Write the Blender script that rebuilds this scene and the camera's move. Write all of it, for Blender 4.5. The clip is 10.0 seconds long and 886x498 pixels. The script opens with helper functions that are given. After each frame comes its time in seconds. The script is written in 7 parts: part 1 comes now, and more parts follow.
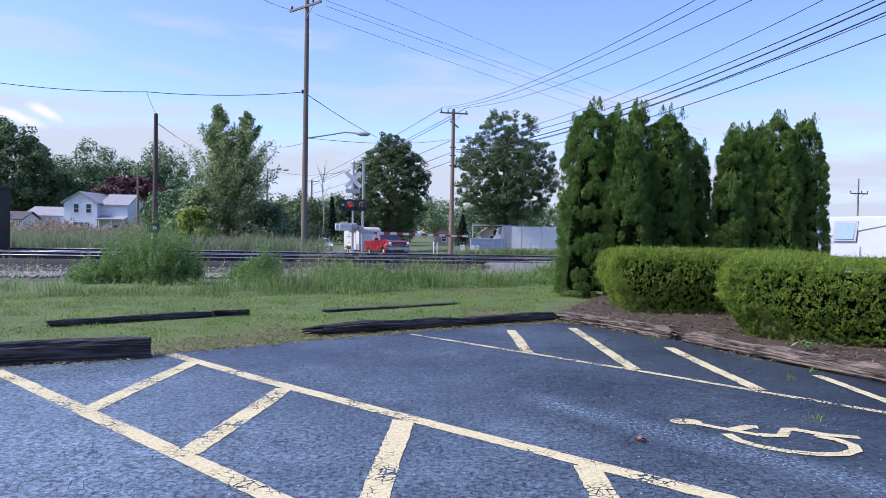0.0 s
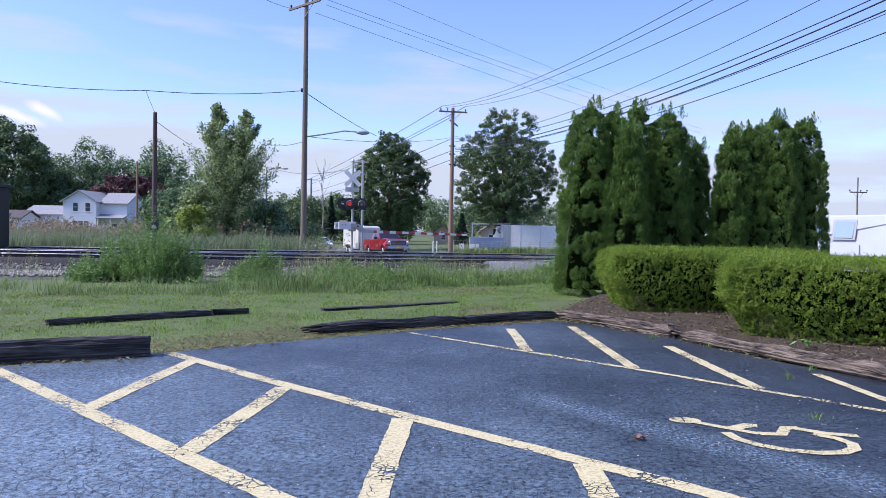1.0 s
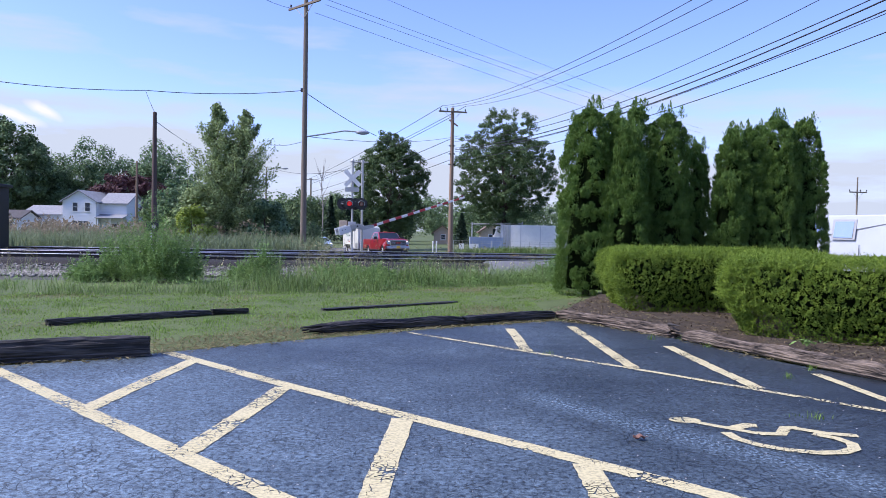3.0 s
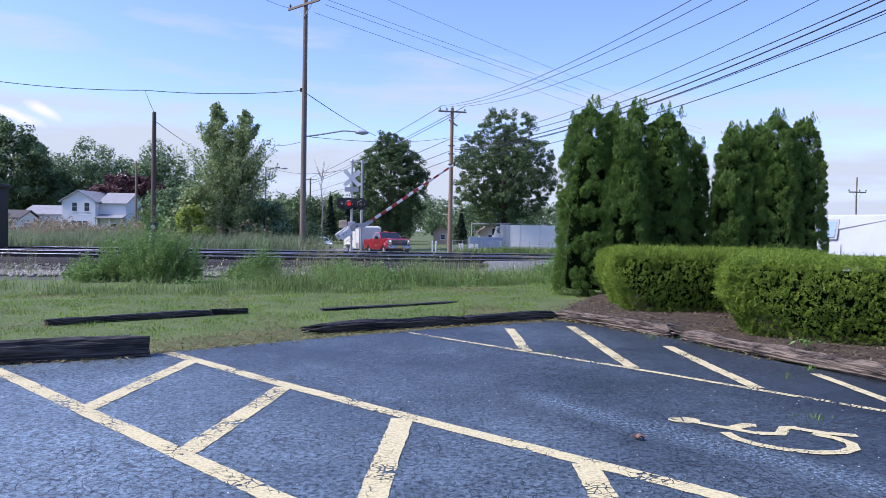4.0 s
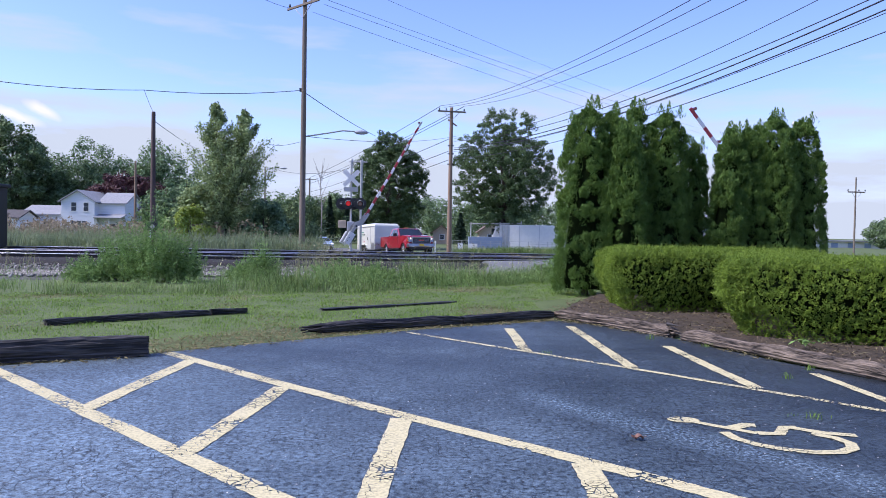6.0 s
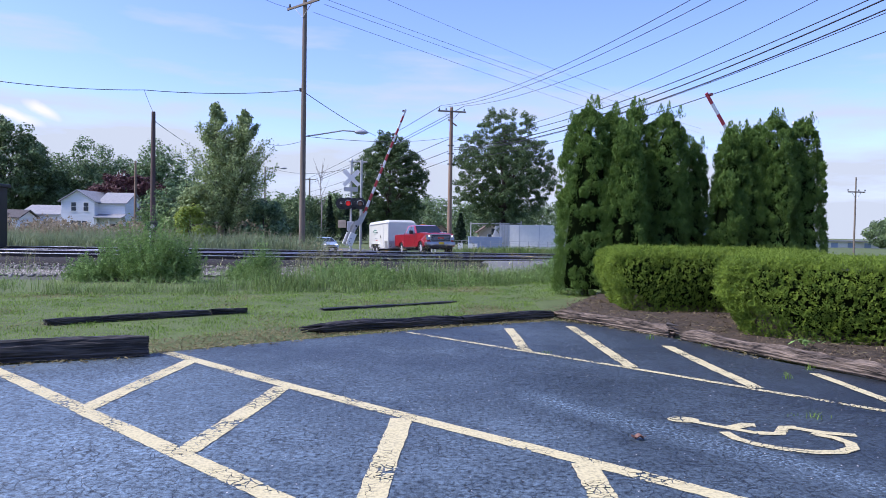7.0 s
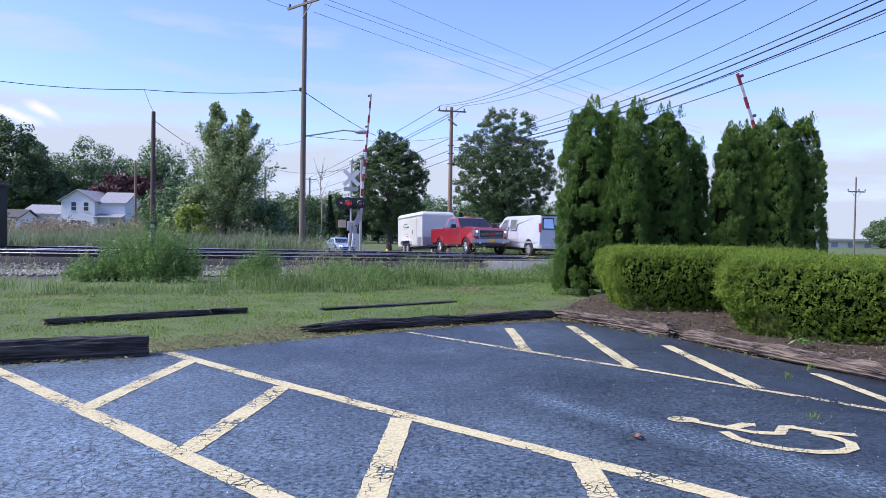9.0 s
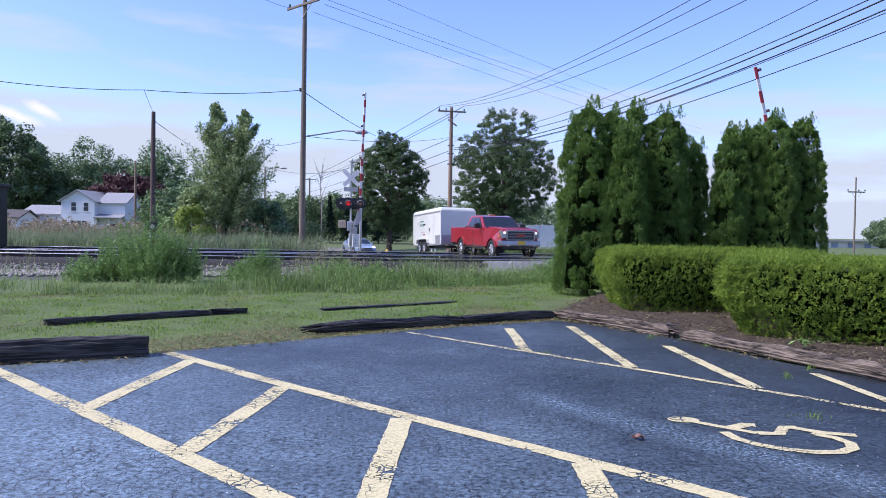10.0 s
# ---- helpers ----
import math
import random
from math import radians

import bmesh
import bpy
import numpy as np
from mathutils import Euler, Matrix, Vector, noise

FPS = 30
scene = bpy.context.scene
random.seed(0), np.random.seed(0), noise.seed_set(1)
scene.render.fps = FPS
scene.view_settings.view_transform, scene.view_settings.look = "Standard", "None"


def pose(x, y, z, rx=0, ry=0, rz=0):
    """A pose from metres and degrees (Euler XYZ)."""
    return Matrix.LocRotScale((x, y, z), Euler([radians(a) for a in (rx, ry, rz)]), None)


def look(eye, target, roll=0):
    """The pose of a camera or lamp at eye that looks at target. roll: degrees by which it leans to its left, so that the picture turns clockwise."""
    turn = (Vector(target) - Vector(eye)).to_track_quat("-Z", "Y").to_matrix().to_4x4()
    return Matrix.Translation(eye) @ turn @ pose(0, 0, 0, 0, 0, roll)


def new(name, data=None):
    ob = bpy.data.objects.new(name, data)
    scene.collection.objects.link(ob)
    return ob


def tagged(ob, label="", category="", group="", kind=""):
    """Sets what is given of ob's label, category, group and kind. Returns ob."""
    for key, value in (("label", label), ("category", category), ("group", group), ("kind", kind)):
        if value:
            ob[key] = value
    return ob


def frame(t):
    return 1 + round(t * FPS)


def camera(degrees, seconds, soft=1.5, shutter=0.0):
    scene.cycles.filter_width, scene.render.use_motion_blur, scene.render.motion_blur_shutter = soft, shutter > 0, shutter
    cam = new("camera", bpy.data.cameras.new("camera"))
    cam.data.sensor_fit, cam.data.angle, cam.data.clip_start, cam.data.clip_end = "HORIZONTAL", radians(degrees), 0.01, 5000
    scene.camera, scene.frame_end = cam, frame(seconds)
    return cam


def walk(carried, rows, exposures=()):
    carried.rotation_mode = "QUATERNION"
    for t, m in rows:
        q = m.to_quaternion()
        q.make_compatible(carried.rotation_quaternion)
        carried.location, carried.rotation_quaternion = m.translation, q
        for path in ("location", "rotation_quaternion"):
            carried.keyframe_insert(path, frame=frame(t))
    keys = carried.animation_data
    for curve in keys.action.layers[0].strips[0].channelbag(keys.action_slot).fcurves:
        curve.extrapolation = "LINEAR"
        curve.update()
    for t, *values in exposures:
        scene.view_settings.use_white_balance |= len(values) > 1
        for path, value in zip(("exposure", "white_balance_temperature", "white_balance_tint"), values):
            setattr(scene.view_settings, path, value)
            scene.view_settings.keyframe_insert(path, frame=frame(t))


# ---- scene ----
EYE = (0.0, 0.0, 1.45)


def aim(left, up):
    """Camera pose, turned by small angles (degrees) from its settled aim."""
    a, p = radians(-left), radians(-1.46 + up)
    return look(EYE, (math.sin(a) * 10, math.cos(a) * 10, EYE[2] + math.tan(p) * 10), 1.05)


cam = camera(64, 10.0, soft=0.7)
CAMERA_ROWS = [(0.0, aim(0.165, 0.13)), (0.5, aim(0.16, 0.05)), (1.0, aim(0.115, 0.025)), (2.5, aim(0.10, 0.02)),
               (4.0, aim(0.055, 0.015)), (4.5, aim(0.02, 0.015)), (5.0, aim(0.005, 0.015)), (7.0, aim(0.0, 0.0)),
               (8.0, aim(-0.01, -0.005)), (9.0, aim(0.005, -0.02)), (10.0, aim(0.0, 0.0))]
walk(cam, CAMERA_ROWS, exposures=[(0.0, 0.95, 6000, 17), (10.0, 0.95, 6000, 17)])

# ---- sky, sun, exposure ----
SUN_ELEV, SUN_AZ = 48.0, -101.0     # degrees; azimuth from +y towards +x
world = bpy.data.worlds.new("sky")
scene.world = world
world.use_nodes = True
wn, wl = world.node_tree.nodes, world.node_tree.links
wn.clear()
w_out, w_bg, w_sky = wn.new("ShaderNodeOutputWorld"), wn.new("ShaderNodeBackground"), wn.new("ShaderNodeTexSky")
w_sky.sky_type, w_sky.sun_disc = "NISHITA", False
w_sky.sun_elevation, w_sky.sun_rotation = radians(SUN_ELEV), radians(SUN_AZ)
w_sky.air_density, w_sky.dust_density, w_sky.ozone_density = 1.0, 0.6, 2.0
w_co, w_sep, w_map = wn.new("ShaderNodeTexCoord"), wn.new("ShaderNodeSeparateXYZ"), wn.new("ShaderNodeMapping")
w_map.inputs["Scale"].default_value = (1.6, 1.6, 9.0)
w_map.inputs["Location"].default_value = (0.35, 0.2, 0.4)
w_noise, w_ramp = wn.new("ShaderNodeTexNoise"), wn.new("ShaderNodeValToRGB")
w_noise.inputs["Scale"].default_value, w_noise.inputs["Detail"].default_value = 2.1, 7.0
w_noise.inputs["Roughness"].default_value = 0.52
w_low = wn.new("ShaderNodeMapRange")
w_low.inputs["From Min"].default_value, w_low.inputs["From Max"].default_value = 0.09, 0.31
w_low.inputs["To Min"].default_value, w_low.inputs["To Max"].default_value = 0.205, -0.28
w_add, w_mix = wn.new("ShaderNodeMath"), wn.new("ShaderNodeMix")
w_ramp.color_ramp.elements[0].position, w_ramp.color_ramp.elements[1].position = 0.45, 0.67
w_mix.data_type = "RGBA"
w_gain = wn.new("ShaderNodeMix")
w_gain.data_type, w_gain.blend_type = "RGBA", "MULTIPLY"
w_gain.inputs["Factor"].default_value = 1.0
w_gain.inputs["B"].default_value = (0.84, 0.85, 1.17, 1)
wl.new(w_co.outputs["Generated"], w_map.inputs["Vector"])
wl.new(w_co.outputs["Generated"], w_sep.inputs["Vector"])
wl.new(w_map.outputs["Vector"], w_noise.inputs["Vector"])
wl.new(w_sep.outputs["Z"], w_low.inputs["Value"])
wl.new(w_noise.outputs["Fac"], w_add.inputs[0])
wl.new(w_low.outputs["Result"], w_add.inputs[1])
wl.new(w_add.outputs["Value"], w_ramp.inputs["Fac"])
wl.new(w_ramp.outputs["Color"], w_mix.inputs["Factor"])
wl.new(w_sky.outputs["Color"], w_gain.inputs["A"])
wl.new(w_gain.outputs["Result"], w_mix.inputs["A"])
w_mix.inputs["B"].default_value = (2.9, 3.17, 3.52, 1)
# two small bright clouds low in the west
w_last = w_mix.outputs["Result"]
for cloud_at, cloud_size, cloud_tilt in (((-0.516, 0.847, 0.129), (0.034, 1.0, 0.0085), 20), ((-0.488, 0.862, 0.137), (0.022, 1.0, 0.0080), 30)):
    c_map, c_len, c_ramp, c_mix, c_warp = (wn.new("ShaderNodeMapping"), wn.new("ShaderNodeVectorMath"), wn.new("ShaderNodeValToRGB"), wn.new("ShaderNodeMix"), wn.new("ShaderNodeVectorMath"))
    c_noise = wn.new("ShaderNodeTexNoise")
    c_noise.inputs["Scale"].default_value, c_noise.inputs["Detail"].default_value = 45.0, 4.0
    wl.new(w_co.outputs["Generated"], c_noise.inputs["Vector"])
    c_warp.operation = "MULTIPLY_ADD"
    c_warp.inputs[1].default_value = (0.008, 0.0, 0.008)
    wl.new(c_noise.outputs["Color"], c_warp.inputs[0])
    wl.new(w_co.outputs["Generated"], c_warp.inputs[2])
    c_map.vector_type = "TEXTURE"
    c_map.inputs["Location"].default_value = (cloud_at[0] + 0.004, cloud_at[1], cloud_at[2] + 0.004)
    c_map.inputs["Rotation"].default_value = (0, radians(cloud_tilt), 0)
    c_map.inputs["Scale"].default_value = cloud_size
    wl.new(c_warp.outputs["Vector"], c_map.inputs["Vector"])
    c_len.operation = "LENGTH"
    wl.new(c_map.outputs["Vector"], c_len.inputs[0])
    c_ramp.color_ramp.elements[0].position, c_ramp.color_ramp.elements[0].color = 0.2, (1, 1, 1, 1)
    c_ramp.color_ramp.elements[1].position, c_ramp.color_ramp.elements[1].color = 1.0, (0, 0, 0, 1)
    wl.new(c_len.outputs["Value"], c_ramp.inputs["Fac"])
    c_mix.data_type = "RGBA"
    wl.new(c_ramp.outputs["Color"], c_mix.inputs["Factor"])
    wl.new(w_last, c_mix.inputs["A"])
    c_mix.inputs["B"].default_value = (4.6, 4.4, 4.5, 1)
    w_last = c_mix.outputs["Result"]
wl.new(w_last, w_bg.inputs["Color"])
w_bg.inputs["Strength"].default_value = 0.12
wl.new(w_bg.outputs["Background"], w_out.inputs["Surface"])

sun = new("sun", bpy.data.lights.new("sun", "SUN"))
sun.data.energy, sun.data.angle, sun.data.color = 3.0, radians(20), (1.0, 0.93, 0.84)
sd = Vector((math.sin(radians(SUN_AZ)) * math.cos(radians(SUN_ELEV)), math.cos(radians(SUN_AZ)) * math.cos(radians(SUN_ELEV)),
             math.sin(radians(SUN_ELEV))))
sun.matrix_world = look(sd * 100, (0, 0, 0))


# ---- materials ----
def material(name, dark, light, scale=4.0, rough=0.7, metal=0.0, bump=0.2, fine=60.0, stretch=(1, 1, 1), contrast=(0.3, 0.7), coat=0.0,
             island=0.0, translucent=0.0, spec=0.5, obj=0.0, bump_dist=0.01):
    """Two-tone surface: broad patches and fine grain in object space, with relief. island: brightness spread per loose piece."""
    m = bpy.data.materials.new(name)
    m.use_nodes = True
    n, l = m.node_tree.nodes, m.node_tree.links
    b, out = n["Principled BSDF"], n["Material Output"]
    co, mp = n.new("ShaderNodeTexCoord"), n.new("ShaderNodeMapping")
    mp.inputs["Scale"].default_value = stretch
    l.new(co.outputs["Object"], mp.inputs["Vector"])
    a, c = n.new("ShaderNodeTexNoise"), n.new("ShaderNodeTexNoise")
    a.inputs["Scale"].default_value, a.inputs["Detail"].default_value = scale, 5
    c.inputs["Scale"].default_value, c.inputs["Detail"].default_value = fine, 4
    l.new(mp.outputs["Vector"], a.inputs["Vector"])
    l.new(mp.outputs["Vector"], c.inputs["Vector"])
    add = n.new("ShaderNodeMix")
    add.inputs["Factor"].default_value = 0.45
    l.new(a.outputs["Fac"], add.inputs["A"])
    l.new(c.outputs["Fac"], add.inputs["B"])
    r = n.new("ShaderNodeValToRGB")
    r.color_ramp.elements[0].position, r.color_ramp.elements[1].position = contrast
    r.color_ramp.elements[0].color, r.color_ramp.elements[1].color = (*dark, 1), (*light, 1)
    l.new(add.outputs["Result"], r.inputs["Fac"])
    last = r.outputs["Color"]
    if island or obj:
        g = n.new("ShaderNodeNewGeometry" if island else "ShaderNodeObjectInfo")
        mr, mul = n.new("ShaderNodeMapRange"), n.new("ShaderNodeMix")
        k = island or obj
        mr.inputs["To Min"].default_value, mr.inputs["To Max"].default_value = 1 - k, 1 + k
        l.new(g.outputs["Random Per Island" if island else "Random"], mr.inputs["Value"])
        mul.data_type, mul.blend_type = "RGBA", "MULTIPLY"
        mul.inputs["Factor"].default_value = 1.0
        l.new(last, mul.inputs["A"])
        l.new(mr.outputs["Result"], mul.inputs["B"])
        last = mul.outputs["Result"]
    l.new(last, b.inputs["Base Color"])
    b.inputs["Roughness"].default_value, b.inputs["Metallic"].default_value = rough, metal
    b.inputs["Coat Weight"].default_value, b.inputs["Coat Roughness"].default_value = coat, 0.05
    b.inputs["Specular IOR Level"].default_value = spec
    if bump:
        bp = n.new("ShaderNodeBump")
        bp.inputs["Strength"].default_value, bp.inputs["Distance"].default_value = bump, bump_dist
        l.new(add.outputs["Result"], bp.inputs["Height"])
        l.new(bp.outputs["Normal"], b.inputs["Normal"])
    if translucent:
        t, mx = n.new("ShaderNodeBsdfTranslucent"), n.new("ShaderNodeMixShader")
        mx.inputs["Fac"].default_value = translucent
        l.new(last, t.inputs["Color"])
        l.new(b.outputs["BSDF"], mx.inputs[1])
        l.new(t.outputs["BSDF"], mx.inputs[2])
        l.new(mx.outputs["Shader"], out.inputs["Surface"])
    return m


def glow(name, color, strength):
    m = bpy.data.materials.new(name)
    m.use_nodes = True
    b = m.node_tree.nodes["Principled BSDF"]
    b.inputs["Base Color"].default_value = (*color, 1)
    b.inputs["Emission Color"].default_value = (*color, 1)
    b.inputs["Emission Strength"].default_value = strength
    b.inputs["Roughness"].default_value = 0.2
    return m


def leaf_mat(name, dark, light, spread=0.35, trans=0.25, rough=0.6, scale=0.9, fine=9.0):
    return material(name, dark, light, scale=scale, rough=rough, bump=0, fine=fine, island=spread, translucent=trans, spec=0.2)


def asphalt_material():
    """Weathered sealed asphalt: worn grey patches, fine grit, a mesh of dark cracks."""
    m = bpy.data.materials.new("sealed_asphalt")
    m.use_nodes = True
    n, l = m.node_tree.nodes, m.node_tree.links
    b = n["Principled BSDF"]
    co = n.new("ShaderNodeTexCoord")

    def tex(kind, scale, vec, **kw):
        t = n.new(kind)
        t.inputs["Scale"].default_value = scale
        for k, v in kw.items():
            if k in t.inputs:
                t.inputs[k].default_value = v
        l.new(vec, t.inputs["Vector"])
        return t

    def ramp(src, stops):
        r = n.new("ShaderNodeValToRGB")
        e = r.color_ramp.elements
        e[0].position, e[0].color = stops[0][0], (*[stops[0][1]] * 3, 1)
        e[1].position, e[1].color = stops[1][0], (*[stops[1][1]] * 3, 1)
        l.new(src, r.inputs["Fac"])
        return r.outputs["Color"]

    def mul(a, bb, mode="MULTIPLY", fac=1.0):
        x = n.new("ShaderNodeMix")
        x.data_type, x.blend_type = "RGBA", mode
        x.inputs["Factor"].default_value = fac
        l.new(a, x.inputs["A"])
        l.new(bb, x.inputs["B"])
        return x.outputs["Result"]

    obj = co.outputs["Object"]
    wob = tex("ShaderNodeTexNoise", 3.0, obj, Detail=4.0)
    warp = n.new("ShaderNodeVectorMath")
    warp.operation = "MULTIPLY_ADD"
    warp.inputs[1].default_value = (0.22, 0.22, 0.22)
    l.new(wob.outputs["Color"], warp.inputs[0])
    l.new(obj, warp.inputs[2])
    big = tex("ShaderNodeTexNoise", 0.55, obj, Detail=5.0)
    mid = tex("ShaderNodeTexNoise", 5.0, obj, Detail=6.0, Roughness=0.65)
    grit = tex("ShaderNodeTexNoise", 90.0, obj, Detail=3.0, Roughness=0.7)
    crk = tex("ShaderNodeTexVoronoi", 7.5, warp.outputs["Vector"])
    crk.feature = "DISTANCE_TO_EDGE"
    crk2 = tex("ShaderNodeTexVoronoi", 2.3, warp.outputs["Vector"])
    crk2.feature = "DISTANCE_TO_EDGE"
    where = ramp(tex("ShaderNodeTexNoise", 0.8, obj, Detail=3.0).outputs["Fac"], [(0.36, 0.5), (0.56, 0.0)])
    c1 = mul(ramp(crk.outputs["Distance"], [(0.0, 0.0), (0.055, 1.0)]), where, "ADD")
    c2 = mul(ramp(crk2.outputs["Distance"], [(0.0, 0.0), (0.014, 1.0)]), where, "ADD", 0.6)
    cracks = mul(c1, c2)
    # less sealer, so paler, away from the kerb
    dot = n.new("ShaderNodeVectorMath")
    dot.operation = "DOT_PRODUCT"
    dot.inputs[1].default_value = (0.66, 0.75, 0.0)
    l.new(warp.outputs["Vector"], dot.inputs[0])
    worn = n.new("ShaderNodeMapRange")
    worn.inputs["From Min"].default_value, worn.inputs["From Max"].default_value = 1.6, 5.2
    worn.inputs["To Min"].default_value, worn.inputs["To Max"].default_value = 1.0, 0.0
    l.new(dot.outputs["Value"], worn.inputs["Value"])
    base = mul(ramp(worn.outputs["Result"], [(0.0, 1.0), (1.0, 2.3)]), ramp(big.outputs["Fac"], [(0.3, 0.046), (0.7, 0.112)]))
    base = mul(base, ramp(mid.outputs["Fac"], [(0.3, 0.72), (0.7, 1.3)]))
    base = mul(base, ramp(grit.outputs["Fac"], [(0.36, 0.70), (0.66, 1.30)]))
    mott = tex("ShaderNodeTexNoise", 24.0, obj, Detail=5.0, Roughness=0.7)
    base = mul(base, ramp(mott.outputs["Fac"], [(0.37, 0.42), (0.61, 1.55)]))
    base = mul(base, ramp(cracks, [(0.0, 0.14), (0.6, 1.0)]))
    pits = tex("ShaderNodeTexNoise", 30.0, obj, Detail=3.0, Roughness=0.6)
    base = mul(base, ramp(pits.outputs["Fac"], [(0.36, 0.2), (0.47, 1.1)]))
    scuff = mul(ramp(tex("ShaderNodeTexNoise", 1.1, obj, Detail=2.0).outputs["Fac"], [(0.56, 0.0), (0.74, 0.7)]),
                ramp(tex("ShaderNodeTexNoise", 46.0, obj, Detail=4.0).outputs["Fac"], [(0.55, 0.0), (0.66, 0.24)]))
    base = mul(base, scuff, "ADD")
    # pale scrape across the stall
    off = n.new("ShaderNodeVectorMath")
    off.operation = "DOT_PRODUCT"
    off.inputs[1].default_value = (0.7625, 0.647, 0.0)
    l.new(warp.outputs["Vector"], off.inputs[0])
    cen = n.new("ShaderNodeMath")
    cen.operation = "SUBTRACT"
    cen.inputs[1].default_value = 4.80
    l.new(off.outputs["Value"], cen.inputs[0])
    ab = n.new("ShaderNodeMath")
    ab.operation = "ABSOLUTE"
    l.new(cen.outputs["Value"], ab.inputs[0])
    lng = n.new("ShaderNodeSeparateXYZ")
    l.new(obj, lng.inputs["Vector"])
    rub = mul(ramp(ab.outputs["Value"], [(0.02, 1.0), (0.30, 0.0)]), ramp(tex("ShaderNodeTexNoise", 38.0, obj, Detail=6.0, Roughness=0.75).outputs["Fac"], [(0.49, 0.0), (0.63, 0.46)]))
    rub = mul(rub, ramp(lng.outputs["X"], [(0.6, 0.0), (1.0, 1.0)]))
    base = mul(base, rub, "ADD")
    # fresher sealer towards the shrubs, with the hedges' dark reflection painted in
    seal_reflect = n.new("ShaderNodeMapRange")
    seal_reflect.inputs["From Min"].default_value, seal_reflect.inputs["From Max"].default_value = 1.0, 3.4
    seal_reflect.inputs["To Min"].default_value, seal_reflect.inputs["To Max"].default_value = 1.0, 0.52
    lx = n.new("ShaderNodeSeparateXYZ")
    l.new(warp.outputs["Vector"], lx.inputs["Vector"])
    l.new(lx.outputs["X"], seal_reflect.inputs["Value"])
    base = mul(base, seal_reflect.outputs["Result"])
    # blue of the mirrored sky, tinted into the base colour
    blue = n.new("ShaderNodeRGB")
    blue.outputs[0].default_value = (0.60, 0.84, 1.03, 1)
    base = mul(base, blue.outputs[0])
    l.new(base, b.inputs["Base Color"])
    l.new(ramp(big.outputs["Fac"], [(0.3, 0.42), (0.7, 0.58)]), b.inputs["Roughness"])
    b.inputs["Specular IOR Level"].default_value = 0.5
    h = mul(mul(ramp(mott.outputs["Fac"], [(0.3, 0.0), (0.7, 0.8)]), ramp(grit.outputs["Fac"], [(0.2, 0.0), (0.8, 0.2)]), "ADD"), ramp(cracks, [(0.0, 0.0), (0.5, 1.0)]))
    bp = n.new("ShaderNodeBump")
    bp.inputs["Strength"].default_value, bp.inputs["Distance"].default_value = 0.7, 0.010
    l.new(h, bp.inputs["Height"])
    l.new(bp.outputs["Normal"], b.inputs["Normal"])
    return m


def line_paint(name, bare):
    """Thick pale-yellow traffic paint, crazed so that asphalt shows through real gaps. bare: least and most width of the gaps."""
    m = bpy.data.materials.new(name)
    m.use_nodes = True
    n, l = m.node_tree.nodes, m.node_tree.links
    b, out = n["Principled BSDF"], n["Material Output"]
    co, nz, vo, v2 = (n.new("ShaderNodeTexCoord"), n.new("ShaderNodeTexNoise"), n.new("ShaderNodeTexVoronoi"), n.new("ShaderNodeTexNoise"))
    warp = n.new("ShaderNodeVectorMath")
    warp.operation = "MULTIPLY_ADD"
    warp.inputs[1].default_value = (0.12, 0.12, 0.12)
    nz.inputs["Scale"].default_value, nz.inputs["Detail"].default_value = 6.0, 4
    l.new(co.outputs["Object"], nz.inputs["Vector"])
    l.new(nz.outputs["Color"], warp.inputs[0])
    l.new(co.outputs["Object"], warp.inputs[2])
    vo.feature = "DISTANCE_TO_EDGE"
    vo.inputs["Scale"].default_value = 18.0
    l.new(warp.outputs["Vector"], vo.inputs["Vector"])
    v2.inputs["Scale"].default_value, v2.inputs["Detail"].default_value = 2.2, 3
    l.new(co.outputs["Object"], v2.inputs["Vector"])
    wid = n.new("ShaderNodeMapRange")
    wid.inputs["From Min"].default_value, wid.inputs["From Max"].default_value = 0.38, 0.66
    wid.inputs["To Min"].default_value, wid.inputs["To Max"].default_value = bare
    l.new(v2.outputs["Fac"], wid.inputs["Value"])
    less = n.new("ShaderNodeMath")
    less.operation = "LESS_THAN"
    l.new(vo.outputs["Distance"], less.inputs[0])
    l.new(wid.outputs["Result"], less.inputs[1])
    fine = n.new("ShaderNodeTexNoise")
    fine.inputs["Scale"].default_value, fine.inputs["Detail"].default_value = 45.0, 4
    l.new(co.outputs["Object"], fine.inputs["Vector"])
    r = n.new("ShaderNodeValToRGB")
    r.color_ramp.elements[0].position, r.color_ramp.elements[0].color = 0.28, (0.36, 0.315, 0.18, 1)
    r.color_ramp.elements[1].position, r.color_ramp.elements[1].color = 0.55, (0.60, 0.525, 0.285, 1)
    l.new(fine.outputs["Fac"], r.inputs["Fac"])
    l.new(r.outputs["Color"], b.inputs["Base Color"])
    b.inputs["Roughness"].default_value = 0.6
    tr, mx = n.new("ShaderNodeBsdfTransparent"), n.new("ShaderNodeMixShader")
    l.new(less.outputs["Value"], mx.inputs["Fac"])
    l.new(b.outputs["BSDF"], mx.inputs[1])
    l.new(tr.outputs["BSDF"], mx.inputs[2])
    l.new(mx.outputs["Shader"], out.inputs["Surface"])
    return m


